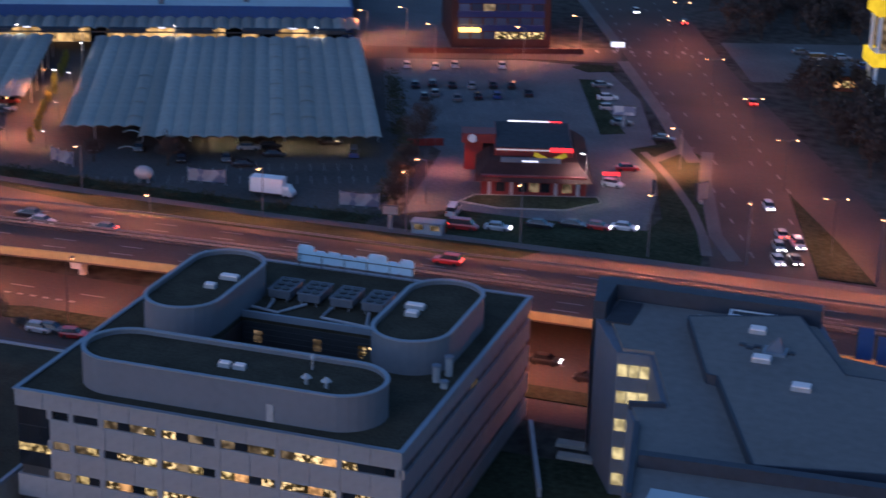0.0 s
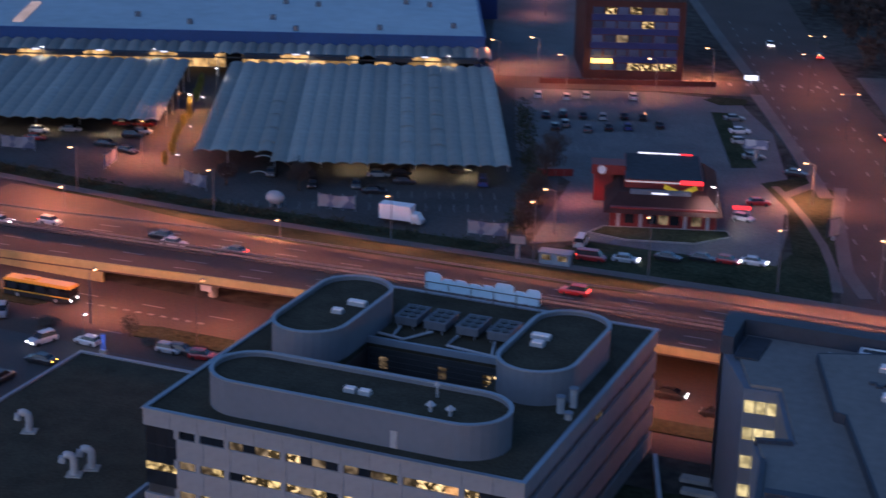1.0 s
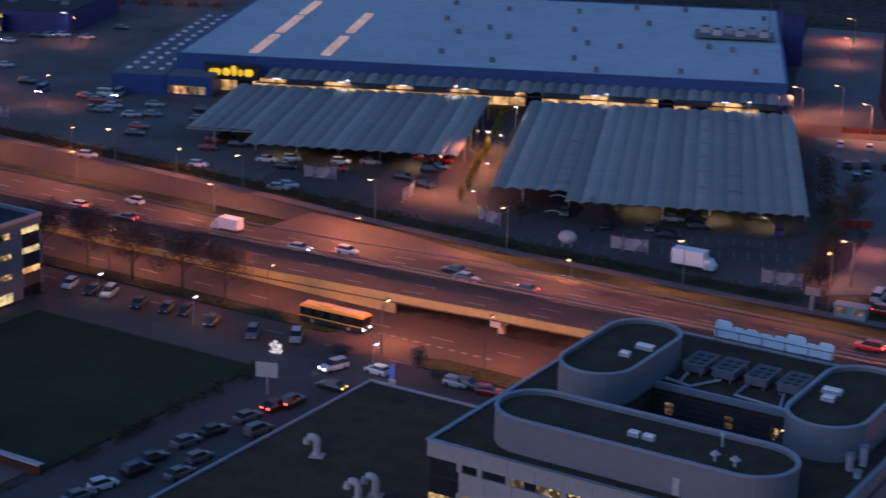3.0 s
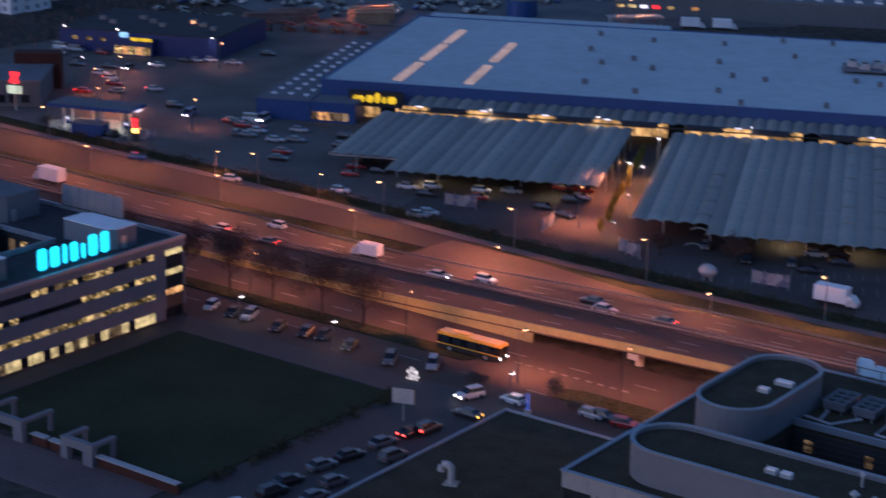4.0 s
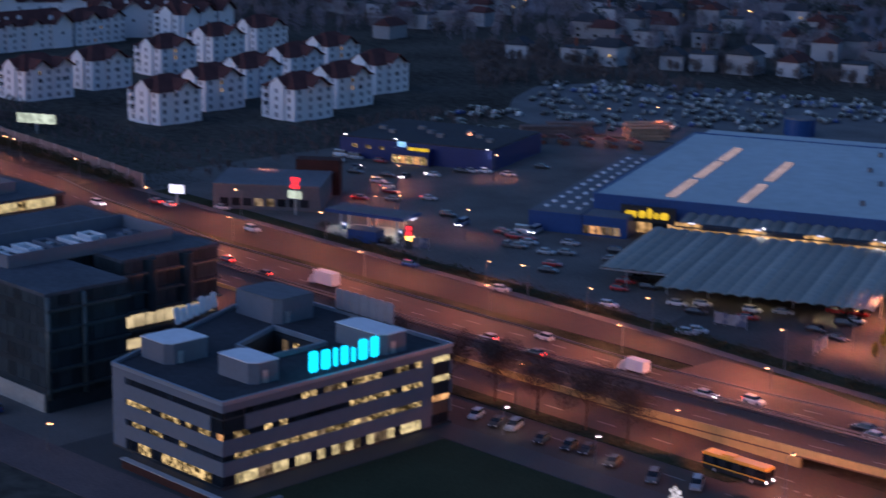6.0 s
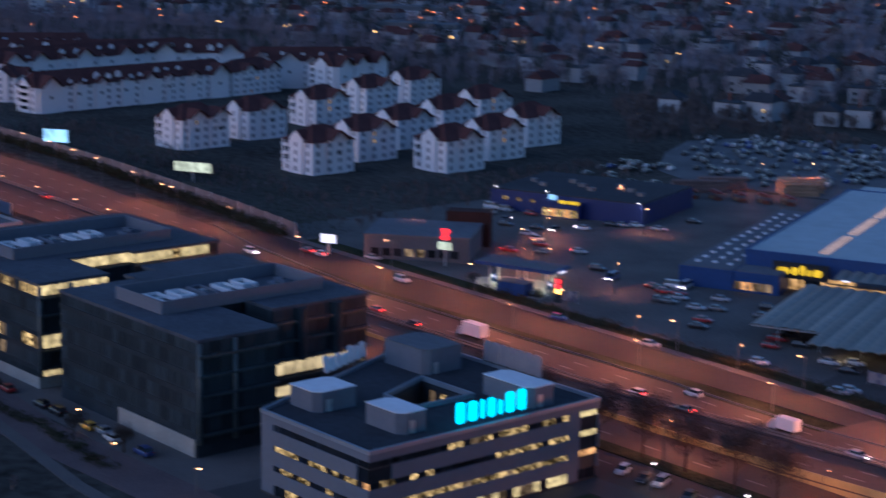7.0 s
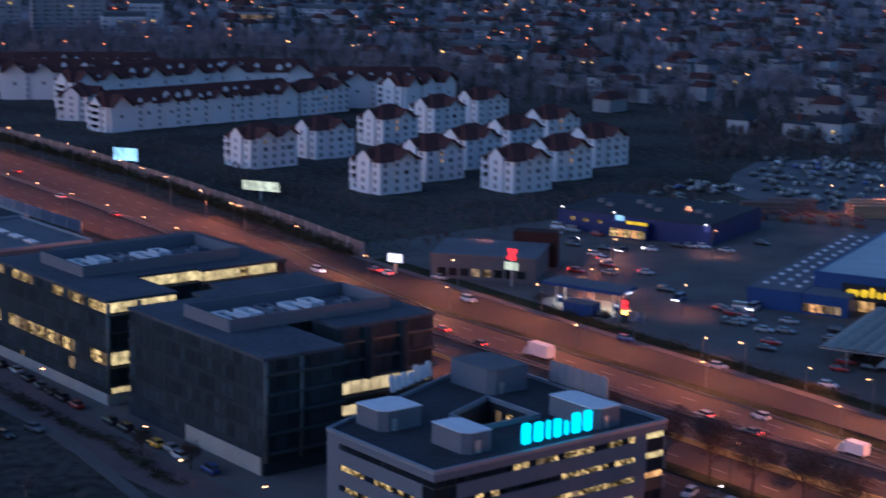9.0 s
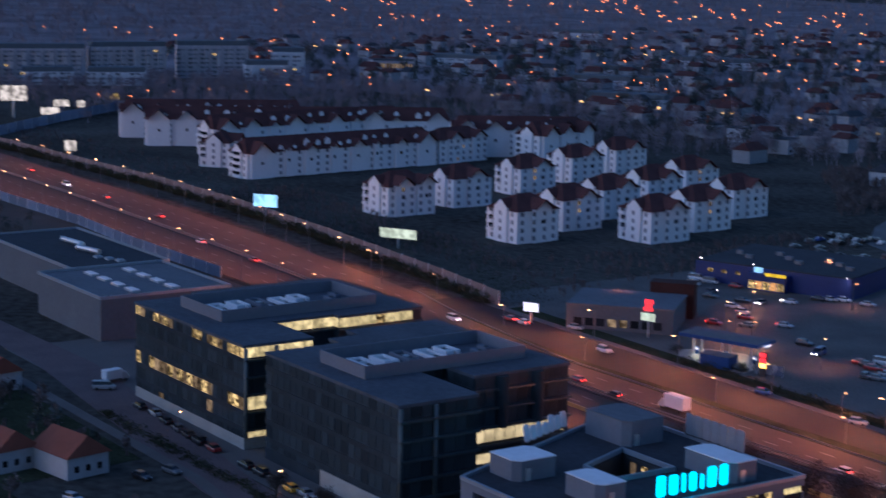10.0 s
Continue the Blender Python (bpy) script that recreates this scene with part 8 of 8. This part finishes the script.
woods("low dark scrub on the open field", spread(800, -640, -400, 300, 480, 44, lambda x, y: y > 318 - 0.04 * (x + 450) and y < 345 - 0.12 * (x + 480) or (x > -455 and 345 < y < 460 and x < -416 - (y - 380) * 0.1)), 44, 0.8, 2.8, "twig", 90, 0.09)
woods("low dark scrub behind the housing rows", spread(300, -900, -600, 330, 400, 45, lambda x, y: y < 352 - 0.03 * (x + 640)), 45, 0.8, 2.6, "twig", 90, 0.09)


# ---- housing ----
HOUSE = {}


def roof_on(bm, x0, y0, x1, y1, z, rise, over=0.5, hip=3.5):
    """A ridge roof with hipped ends."""
    x0, y0, x1, y1 = x0 - over, y0 - over, x1 + over, y1 + over
    ym = (y0 + y1) / 2
    a, b, c, d = [bm.verts.new(p) for p in ((x0, y0, z), (x1, y0, z), (x1, y1, z), (x0, y1, z))]
    e, f = bm.verts.new((x0 + hip, ym, z + rise)), bm.verts.new((x1 - hip, ym, z + rise))
    for face in ((a, b, f, e), (c, d, e, f), (b, c, f), (d, a, e), (d, c, b, a)):
        bm.faces.new(face)


def dormer(parent, x, y, z, w, d, wall, rise, lit="glass"):
    """A white gabled bay that rises through the eaves towards -y."""
    bm = bmesh.new()
    prism(bm, [(-w / 2, 0), (w / 2, 0), (w / 2, wall), (0, wall + rise), (-w / 2, wall)], 0, d)
    bmesh.ops.rotate(bm, verts=bm.verts, cent=(0, 0, 0), matrix=Matrix.Rotation(radians(90), 3, "X"))
    bmesh.ops.translate(bm, verts=bm.verts, vec=(x, y + d, z))
    bay = part("gable", bm, "white_wall", parent)
    bm = bmesh.new()
    for s in (-1, 1):
        q = [(0, wall + rise + 0.02), (s * (w / 2 + 0.2), wall - 0.16), (s * (w / 2 + 0.2), wall), (0, wall + rise + 0.18)]
        prism(bm, q if s < 0 else q[::-1], 0.1, d + 2.0)
    bmesh.ops.rotate(bm, verts=bm.verts, cent=(0, 0, 0), matrix=Matrix.Rotation(radians(90), 3, "X"))
    bmesh.ops.translate(bm, verts=bm.verts, vec=(x, y + d, z))
    part("gable_roof", bm, "tile", parent)
    put("pane", slab_mesh(1.1, 0.1, 1.3, lit), bay, pose(x, y - 0.03, z + wall * 0.55))


def roof_dormer_mesh():
    """A small white gabled dormer with its tiled cap, shared by all roofs."""
    if "dormer" not in SHARED:
        bm = bmesh.new()
        prism(bm, [(-0.9, 0), (0.9, 0), (0.9, 1.5), (0, 2.2), (-0.9, 1.5)], -0.3, 0.05)
        bmesh.ops.rotate(bm, verts=bm.verts, cent=(0, 0, 0), matrix=Matrix.Rotation(radians(90), 3, "X"))
        front = to_mesh("dormer_front", bm, "white_wall")
        bm = bmesh.new()
        prism(bm, [(-1.0, 0), (1.0, 0), (1.05, 1.55), (0, 2.4), (-1.05, 1.55)], -3.2, -0.302)
        bmesh.ops.rotate(bm, verts=bm.verts, cent=(0, 0, 0), matrix=Matrix.Rotation(radians(90), 3, "X"))
        SHARED["dormer"] = front, to_mesh("dormer_cap", bm, "tile")
    return SHARED["dormer"]


def white_house(x, y, rz, length, seed, h=11.0, depth=14.0, end_lit=False):
    """A white four-storey house with red hipped roof, gabled bays, windows and balconies."""
    key = (length, h, seed % 3)
    m = pose(x, y, 0, 0, 0, rz)
    if key in HOUSE:
        return copy_thing(HOUSE[key], m)
    rnd = random.Random(seed)
    n_front = max(3, round(length / (4.2 if length < 40 else 4.8)))
    b = thing("apartment_house", "white rendered apartment house with red hipped roof", "apartment house", x, y, 0, rz, group="white apartment houses")
    bm = bmesh.new()
    box(bm, 0, 0, 0, length, depth, h)
    part("walls_block", bm, "white_wall", b)
    bm = bmesh.new()
    roof_on(bm, 0, 0, length, depth, h + 0.004, 5.0 if length < 40 else 6.0, hip=6.5 if length < 40 else 3.5)
    part("roof", bm, "tile", b)
    bays = max(1, round(length / (13 if length < 40 else 9.5)))
    if length < 40:
        for k in range(bays):
            c = length * (k + 0.5) / bays
            dormer(b, c + 1.5, -0.7, 0, 8.0, 6.0, h + 0.7, 3.0)
    else:
        # a large gabled house at each end, stair towers between
        for c in (6.5, length - 6.5):
            dormer(b, c, -1.6, 0, 10.5, 8.0, h, 4.6)
        for i in range(int((length - 26) / 12)):
            wide = ((3.2, 5.6, 3.2, 7.0) if seed < 23 else (9.0, 5.0, 10.0, 4.0))[i % 4]
            dormer(b, 19 + 12 * i + rnd.uniform(-1.5, 1.5), -1.0, 0, wide, 6.0, h + (1.0 if wide < 4 else 0.4), wide * 0.42)
        u = 9.0
        while u < length - 8:
            size = rnd.choice((0.9, 1.1, 1.3, 1.6))
            back = rnd.uniform(0.6, 3.4)
            for name, me in zip(("roof_dormer", "dormer_cap"), roof_dormer_mesh()):
                put(name, me, b, pose(u, back, h + 0.8 * back - 0.2) @ Matrix.Diagonal((size, 1, size, 1)))
            u += rnd.uniform(4.5, 11.0)
    # the end wall has a gabled bay as well
    bm = bmesh.new()
    prism(bm, [(depth / 2 - 3.4, 0), (depth / 2 + 3.4, 0), (depth / 2 + 3.4, h + 1.0), (depth / 2, h + 3.6), (depth / 2 - 3.4, h + 1.0)], 0, 4)
    bmesh.ops.rotate(bm, verts=bm.verts, cent=(0, 0, 0), matrix=Matrix.Rotation(radians(90), 3, "X"))
    bmesh.ops.rotate(bm, verts=bm.verts, cent=(0, 0, 0), matrix=Matrix.Rotation(radians(90), 3, "Z"))
    bmesh.ops.translate(bm, verts=bm.verts, vec=(-0.8, 0, 0))
    part("gable", bm, "white_wall", b)
    if length > 40:
        for k in range(4):
            put("recess", slab_mesh(5.6, 0.1, 1.3, "glass"), b, pose(-0.84, depth / 2, 1.5 + 2.7 * k, 0, 0, 90))
    bm = bmesh.new()
    for q in ([(depth / 2 - 3.6, h + 0.85), (depth / 2, h + 3.62), (depth / 2, h + 3.8), (depth / 2 - 3.7, h + 1.0)], [(depth / 2 + 3.6, h + 0.85), (depth / 2 + 3.7, h + 1.0), (depth / 2, h + 3.8), (depth / 2, h + 3.62)]):
        prism(bm, q, 0.1, 4.6)
    bmesh.ops.rotate(bm, verts=bm.verts, cent=(0, 0, 0), matrix=Matrix.Rotation(radians(90), 3, "X"))
    bmesh.ops.rotate(bm, verts=bm.verts, cent=(0, 0, 0), matrix=Matrix.Rotation(radians(90), 3, "Z"))
    bmesh.ops.translate(bm, verts=bm.verts, vec=(-0.8, 0, 0))
    part("gable_roof", bm, "tile", b)
    for k in range(4):
        z = 1.0 + 2.7 * k
        n = n_front
        for i in range(n):
            cx = length * (i + 0.5) / n
            near = length < 40 and any(abs(cx - (length * (q + 0.5) / bays + 1.5)) < 4.2 for q in range(bays))
            lit = "lit_dim" if rnd.random() < 0.05 else "house_glass"
            put("pane", slab_mesh(1.3, 0.08, 1.4, lit), b, pose(cx, -0.73 if near else -0.03, z))
        for i in range(3):
            cy = depth * (i + 0.5) / 3
            put("pane", slab_mesh(1.2, 0.08, 1.4, "house_glass"), b, pose(-0.83 if abs(cy - depth / 2) < 3.4 else -0.03, cy, z, 0, 0, 90))
        if k:
            put("balcony", slab_mesh(2.6, 1.1, 0.95, "white_wall"), b, pose(-0.6, depth * 0.86, z - 0.5, 0, 0, 90))
            put("recess", slab_mesh(2.4, 0.06, 1.5, "glass"), b, pose(-0.03, depth * 0.86, z + 0.5, 0, 0, 90))
    HOUSE[key] = b
    return b


for k, (x, y, L) in enumerate(((-464, 399, 18), (-476, 429, 18), (-493, 463, 18), (-485, 359, 18), (-499, 389, 18), (-514, 419, 18), (-528, 452, 18), (-545, 486, 18), (-555, 353, 20), (-563, 387, 18), (-578, 429, 18), (-598, 470, 18), (-612, 505, 18))):
    white_house(x, y, 93, L, k, h=10.8, depth=16.0)
for k, (x, y, L, rz) in enumerate(((-670, 357, 100, 95), (-707, 368, 16, 130), (-678, 458, 30, 100), (-745, 380, 110, 95), (-800, 372, 70, 60), (-838, 376, 90, 62), (-700, 480, 60, 60), (-660, 500, 40, 105), (-770, 430, 80, 62))):
    white_house(x, y, rz, L, 20 + k, h=10.5 if k < 3 else 12.5)


def villa(x, y, rz, w, d, h, seed):
    rnd = random.Random(seed)
    key = ("villa", seed % 6)
    if key in HOUSE:
        return copy_thing(HOUSE[key], pose(x, y, 0, 0, 0, rz))
    v = thing("villa", "pale detached house among dark trees", "house", x, y, 0, rz, group="detached houses")
    bm = bmesh.new()
    box(bm, -w / 2, -d / 2, 0, w / 2, d / 2, h)
    part("body", bm, "villa_wall", v)
    bm = bmesh.new()
    if seed % 6 in (1, 4):
        box(bm, -w / 2 - 0.2, -d / 2 - 0.2, h + 0.002, w / 2 + 0.2, d / 2 + 0.2, h + 0.4)
        part("roof", bm, "dark_felt", v)
    else:
        roof_on(bm, -w / 2, -d / 2, w / 2, d / 2, h + 0.004, 3.4, hip=2.0)
        part("roof", bm, "tile" if seed % 2 else "dark_felt", v)
    for k in range(2):
        for i in range(2):
            put("pane", slab_mesh(1.6, 0.08, 1.3, "lit" if (seed % 6 == 2 and i == 1 and k) else "glass"), v, pose(-w / 4 + w / 2 * i, -d / 2 - 0.04, 1.0 + 2.9 * k))
    if seed % 2:
        bm = bmesh.new()
        box(bm, 1.2, -0.5, h + 0.5, 2.0, 0.3, h + 4.2)
        part("chimney", bm, "brick", v)
    HOUSE[key] = v
    return v


VILLAS = [(-535, 588), (-506, 593), (-497, 601), (-508, 624), (-529, 668), (-544, 655), (-471, 613), (-462, 621), (-445, 627), (-428, 638), (-403, 645), (-381, 652), (-474, 682), (-510, 687), (-585, 756), (-588, 735), (-701, 812), (-691, 826), (-699, 693), (-726, 747)]
VILLAS += [(-662, 718), (-622, 593), (-642, 634), (-770, 717), (-528, 768), (-540, 749), (-444, 710), (-432, 736), (-493, 738), (-449, 693), (-516, 697), (-420, 690), (-398, 700), (-375, 690)]
VILLAS += spread(34, -800, -330, 640, 900, 21, lambda x, y: y > 700 + 0.4 * (x + 480) and (x > -740 or y > 640))
rnd = random.Random(9)
for k, (x, y) in enumerate(VILLAS):
    villa(x, y, rnd.choice((20, 110, 200, 290)) + rnd.uniform(-12, 12), 11 + k % 4, 9.5 + k % 3, 6.0 + (k % 3), k)
for x, y, rz in ((-326, 121, 10), (-316, 131, 10), (-385, 141, 8), (-395, 128, 8)):
    r = thing("row_house", "white house with red tiled roof", "house", x, y, 0, rz)
    bm = bmesh.new()
    box(bm, -6, -4.5, 0, 6, 4.5, 4.2)
    part("body", bm, "villa_wall", r)
    bm = bmesh.new()
    roof_on(bm, -6, -4.5, 6, 4.5, 4.204, 3.6, hip=0.6)
    part("roof", bm, "brick", r)
    for i in range(3):
        put("pane", slab_mesh(1.0, 0.08, 1.2, "glass"), r, pose(-3.6 + 3.6 * i, 4.54, 1.2))
        put("pane", slab_mesh(1.0, 0.08, 1.2, "glass"), r, pose(6.04, -2.5 + 2.5 * i, 1.2, 0, 0, 90))


def far_block(x, y, rz, L, h, d=14):
    """A pale block of stairs and flats with a dark roof storey; its long face looks back at the city."""
    b = thing("apartment_block", "pale concrete apartment block with dark roof storey far off", "apartment block", x, y, 0, rz, group="far apartment blocks")
    bm = bmesh.new()
    box(bm, 0, 0, 0, L, d, h - 3.2)
    wall = "dull_block" if h > 20 else "pale_block"
    part("body", bm, wall, b)
    bm = bmesh.new()
    box(bm, 0.6, 0.6, h - 3.196, L - 0.6, d - 0.6, h)
    part("roof_storey", bm, "wall_grey", b, "dark set-back roof storey")
    rnd = random.Random(int(L + h))
    bays = int(L / 8)
    for i in range(bays):
        put("balcony_bay", slab_mesh(3.4, 1.4, h - 5.0, wall), b, pose((i + 0.5) * L / bays, -0.72, 0.8))
    for k in range(int((h - 3) / 3)):
        for i in range(bays):
            lit = rnd.random()
            put("pane", slab_mesh(3.0, 0.1, 1.4, "lit" if lit < 0.04 else "house_glass"), b, pose((i + 0.02) * L / bays + 0.8, -0.06, 1.0 + 3.0 * k))
            if lit > 0.3:
                put("pane", slab_mesh(2.6, 0.1, 1.0, "house_glass"), b, pose((i + 0.5) * L / bays, -1.46, 1.4 + 3.0 * k))


FAR_BLOCKS = ((-1186, 440, 69, 62, 25), (-1166, 503, 80, 52, 26), (-1165, 566, 70, 50, 26), (-1148, 446, 69, 34, 12), (-1130, 484, 66, 38, 12), (-1210, 380, 66, 50, 24), (-1128, 600, 70, 30, 14))
for x, y, rz, L, h in FAR_BLOCKS:
    far_block(x, y, rz, L, h)
for x, y, rz, L, h in ((-1486, 1130, 38, 56, 11), (-1060, 845, 40, 34, 10), (-1165, 640, 60, 24, 20)):
    far_block(x, y, rz, L, h)
hall = thing("market_hall", "low hall with a row of lit yellow windows far off", "hall", -1190, 742, 0, 58)
bm = bmesh.new()
box(bm, 0, 0, 0, 30, 14, 7)
part("body", bm, "dull_block", hall)
bm = bmesh.new()
box(bm, -0.4, -0.4, 7.004, 30.4, 14.4, 7.6)
part("roof", bm, "dark_felt", hall)
for i in range(10):
    put("pane", slab_mesh(2.4, 0.1, 3.4, "lit_dim"), hall, pose(1.6 + 2.95 * i, -0.06, 1.4))
for x, y, L in ((-1130, 980, 90), (-1000, 780, 60), (-880, 700, 50), (-1240, 800, 80)):
    far_block(x, y, 35, L, 9)

# the far town: rows of small houses past picking apart
rnd = random.Random(57)
walls_, roofs_, dark_, glow_ = bmesh.new(), bmesh.new(), bmesh.new(), bmesh.new()
for x, y in spread(340, -1500, -330, 560, 1500, 58, lambda x, y: y > 690 + 0.42 * (x + 500) and 0.42 < -y / x < 1.6 and (x > -760 or y > 640)):
    w, d, h = rnd.uniform(8, 15), rnd.uniform(8, 11), rnd.uniform(4.5, 8)
    a = rnd.choice((20, 110, 200)) + rnd.uniform(-15, 15)
    turn = Matrix.Translation((x, y, 0)) @ Matrix.Rotation(radians(a), 4, "Z")
    pale = rnd.random() < 0.75
    for target, build in ((walls_, lambda b: box(b, -w / 2, -d / 2, 0, w / 2, d / 2, h)), (roofs_ if pale else dark_, lambda b: roof_on(b, -w / 2, -d / 2, w / 2, d / 2, h + 0.01, rnd.uniform(2.2, 3.6), hip=1.5))):
        n0 = len(target.verts)
        build(target)
        target.verts.ensure_lookup_table()
        for v in target.verts[n0:]:
            v.co = turn @ v.co
    for k in range(4):
        r = rnd.random()
        target = glow_ if r < 0.07 else dark_
        n0 = len(target.verts)
        box(target, -w / 2 + 1.2 + 0.24 * w * k, -d / 2 - 0.06, 1.2, -w / 2 + 2.5 + 0.24 * w * k, -d / 2 - 0.01, 2.6)
        target.verts.ensure_lookup_table()
        for v in target.verts[n0:]:
            v.co = turn @ v.co
for bm, material, name, label in ((walls_, "far_render", "far_houses", "small pale rendered houses of the far town"), (roofs_, "tile", "far_roofs", "brown tiled roofs of the far houses"), (dark_, "dark_felt", "far_windows", "dark windows and felt roofs of far houses"), (glow_, "lit", "far_lit_windows", "lit windows of far houses")):
    tagged(part(name, bm, material), label, "houses", kind="stuff")
# lamps of the far town, on thin poles
LAMPS_A = [(-1565, 1112), (-1057, 813), (-1040, 779), (-1057, 846), (-1098, 891), (-1108, 920), (-1044, 883), (-889, 773), (-869, 765), (-905, 754), (-867, 736), (-857, 707), (-976, 864), (-905, 815), (-935, 870), (-838, 776), (-967, 933), (-981, 960), (-908, 914), (-1898, 1786), (-1646, 1560), (-1704, 1564), (-1645, 1431), (-1819, 1537), (-1868, 1541), (-1903, 1538), (-2032, 1943), (-1559, 1569), (-1700, 1741), (-1517, 1577), (-1285, 1287), (-1247, 1224), (-1122, 1092)]
LAMPS_A += [(-1119, 1014), (-1217, 1041), (-1242, 1040), (-1082, 998), (-1044, 1110), (-1701, 685), (-1633, 698), (-1675, 748), (-1587, 722), (-1667, 782), (-1532, 743), (-1472, 759), (-1421, 780), (-1303, 715), (-1196, 663), (-1245, 672), (-1248, 707), (-1298, 803), (-1172, 696), (-1067, 631), (-1036, 643), (-992, 616), (-1003, 563), (-1135, 628), (-1109, 620), (-968, 515), (-994, 504), (-984, 476), (-996, 465), (-982, 428), (-966, 440), (-926, 461), (-895, 430)]
LAMPS_B = [(-893, 640), (-835, 662), (-784, 676), (-746, 696), (-700, 710), (-1737, 1552), (-1365, 1453), (-1294, 1325), (-1180, 1031), (-1164, 988), (-1345, 781), (-1353, 809), (-1210, 779), (-935, 622), (-938, 623), (-894, 645), (-839, 665), (-789, 681), (-750, 693), (-709, 711), (-657, 724), (-566, 764), (-550, 776)]
rnd = random.Random(15)
rest_lamps = spread(170, -2300, -750, 640, 1900, 31, lambda x, y: 0.55 < -y / x < 1.5)
for name, label, material, spots, size in (("far_lamps", "scattered orange street lamps of the far town", "far_sodium", LAMPS_A + rest_lamps, 0.5), ("far_lamps", "larger yellow lamps of the far town", "far_yellow", LAMPS_B, 0.7)):
    bm, po = bmesh.new(), bmesh.new()
    for x, y in spots:
        s = size * max(1.0, math.hypot(x, y) / 1100)
        box(bm, x - s, y - s * 0.5, 7.6, x + s, y + s * 0.5, 7.6 + s * 0.8)
        cyl(po, x, y, 0, 7.6, 0.12, 0.08, 4)
    tagged(part(name, bm, material), label, "street lamps", kind="stuff")
    tagged(part("far_lamp_poles", po, "steel"), "thin poles of the far street lamps", "lamp poles", kind="stuff")

# the crowded car lot: too many small cars to tell apart
rnd = random.Random(23)
LOT_ROWS = [((-462, 541), (-330, 596)), ((-464, 528), (-318, 588)), ((-456, 513), (-330, 566)), ((-450, 501), (-344, 545)), ((-437, 490), (-350, 527)), ((-425, 480), (-352, 512)), ((-415, 470), (-372, 490)), ((-409, 462), (-384, 473)), ((-443, 441), (-396, 440)), ((-452, 452), (-420, 456)), ((-448, 464), (-424, 473)), ((-474, 536), (-440, 548)), ((-462, 553), (-345, 603))]
for paint in ("silver", "grey", "black", "blue", "white"):
    bm = bmesh.new()
    for row in LOT_ROWS:
        (xa, ya), (xb, yb) = row
        L = math.hypot(xb - xa, yb - ya)
        turn = math.atan2(yb - ya, xb - xa) + math.pi / 2
        for i in range(int(L / 2.9)):
            if rnd.random() > {"silver": 0.12, "grey": 0.42, "black": 0.36, "blue": 0.1, "white": 0.03}[paint]:
                continue
            f = (i + 0.5 + rnd.uniform(-0.06, 0.06)) * 2.9 / L
            side = rnd.choice((-2.6, 2.6)) + rnd.uniform(-0.4, 0.4)
            x, y = xa + (xb - xa) * f + math.cos(turn) * side, ya + (yb - ya) * f + math.sin(turn) * side
            c, s = math.cos(turn), math.sin(turn)
            for x0, y0, z0, x1, y1, z1 in ((-2.1, -0.85, 0.3, 2.1, 0.85, 0.95), (-1.4, -0.7, 0.95, 0.9, 0.7, 1.45)):
                n0 = len(bm.verts)
                box(bm, x0, y0, z0, x1, y1, z1)
                bm.verts.ensure_lookup_table()
                for v in bm.verts[n0:]:
                    px, py = v.co.x * (0.8 if v.co.z > 1.3 else 1), v.co.y
                    v.co.x, v.co.y = x + c * px - s * py, y + s * px + c * py
    tagged(part("parked_cars", bm, "paint_" + paint), paint + " cars crowded on the far lot", "cars", kind="stuff")

# painted parking bays
for label, rows_ in (("faded white bay lines of the restaurant lot", (((-134.6, 388), (-106.5, 400.5)), ((-127.5, 372), (-101.5, 383)), ((-124.7, 362.3), (-98.5, 373)), ((-119.8, 351), (-106, 357)))), ("faded white bay lines of the store lot", ((mk(2, 112), mk(58, 112)), (mk(2, 104), mk(30, 104))))):
    bm = bmesh.new()
    for (xa, ya), (xb, yb) in rows_:
        d = Vector((xb - xa, yb - ya))
        L = d.length
        d.normalize()
        nrm = Vector((-d.y, d.x))
        for i in range(int(L / 2.6) + 1):
            p = Vector((xa, ya)) + d * (2.6 * i)
            bm.faces.new([bm.verts.new((*q, 0.045)) for q in (p - d * 0.07 - nrm * 2.4, p + d * 0.07 - nrm * 2.4, p + d * 0.07 + nrm * 2.4, p - d * 0.07 + nrm * 2.4)])
    tagged(part("bay_lines", bm, "line"), label, "road marking", kind="stuff")
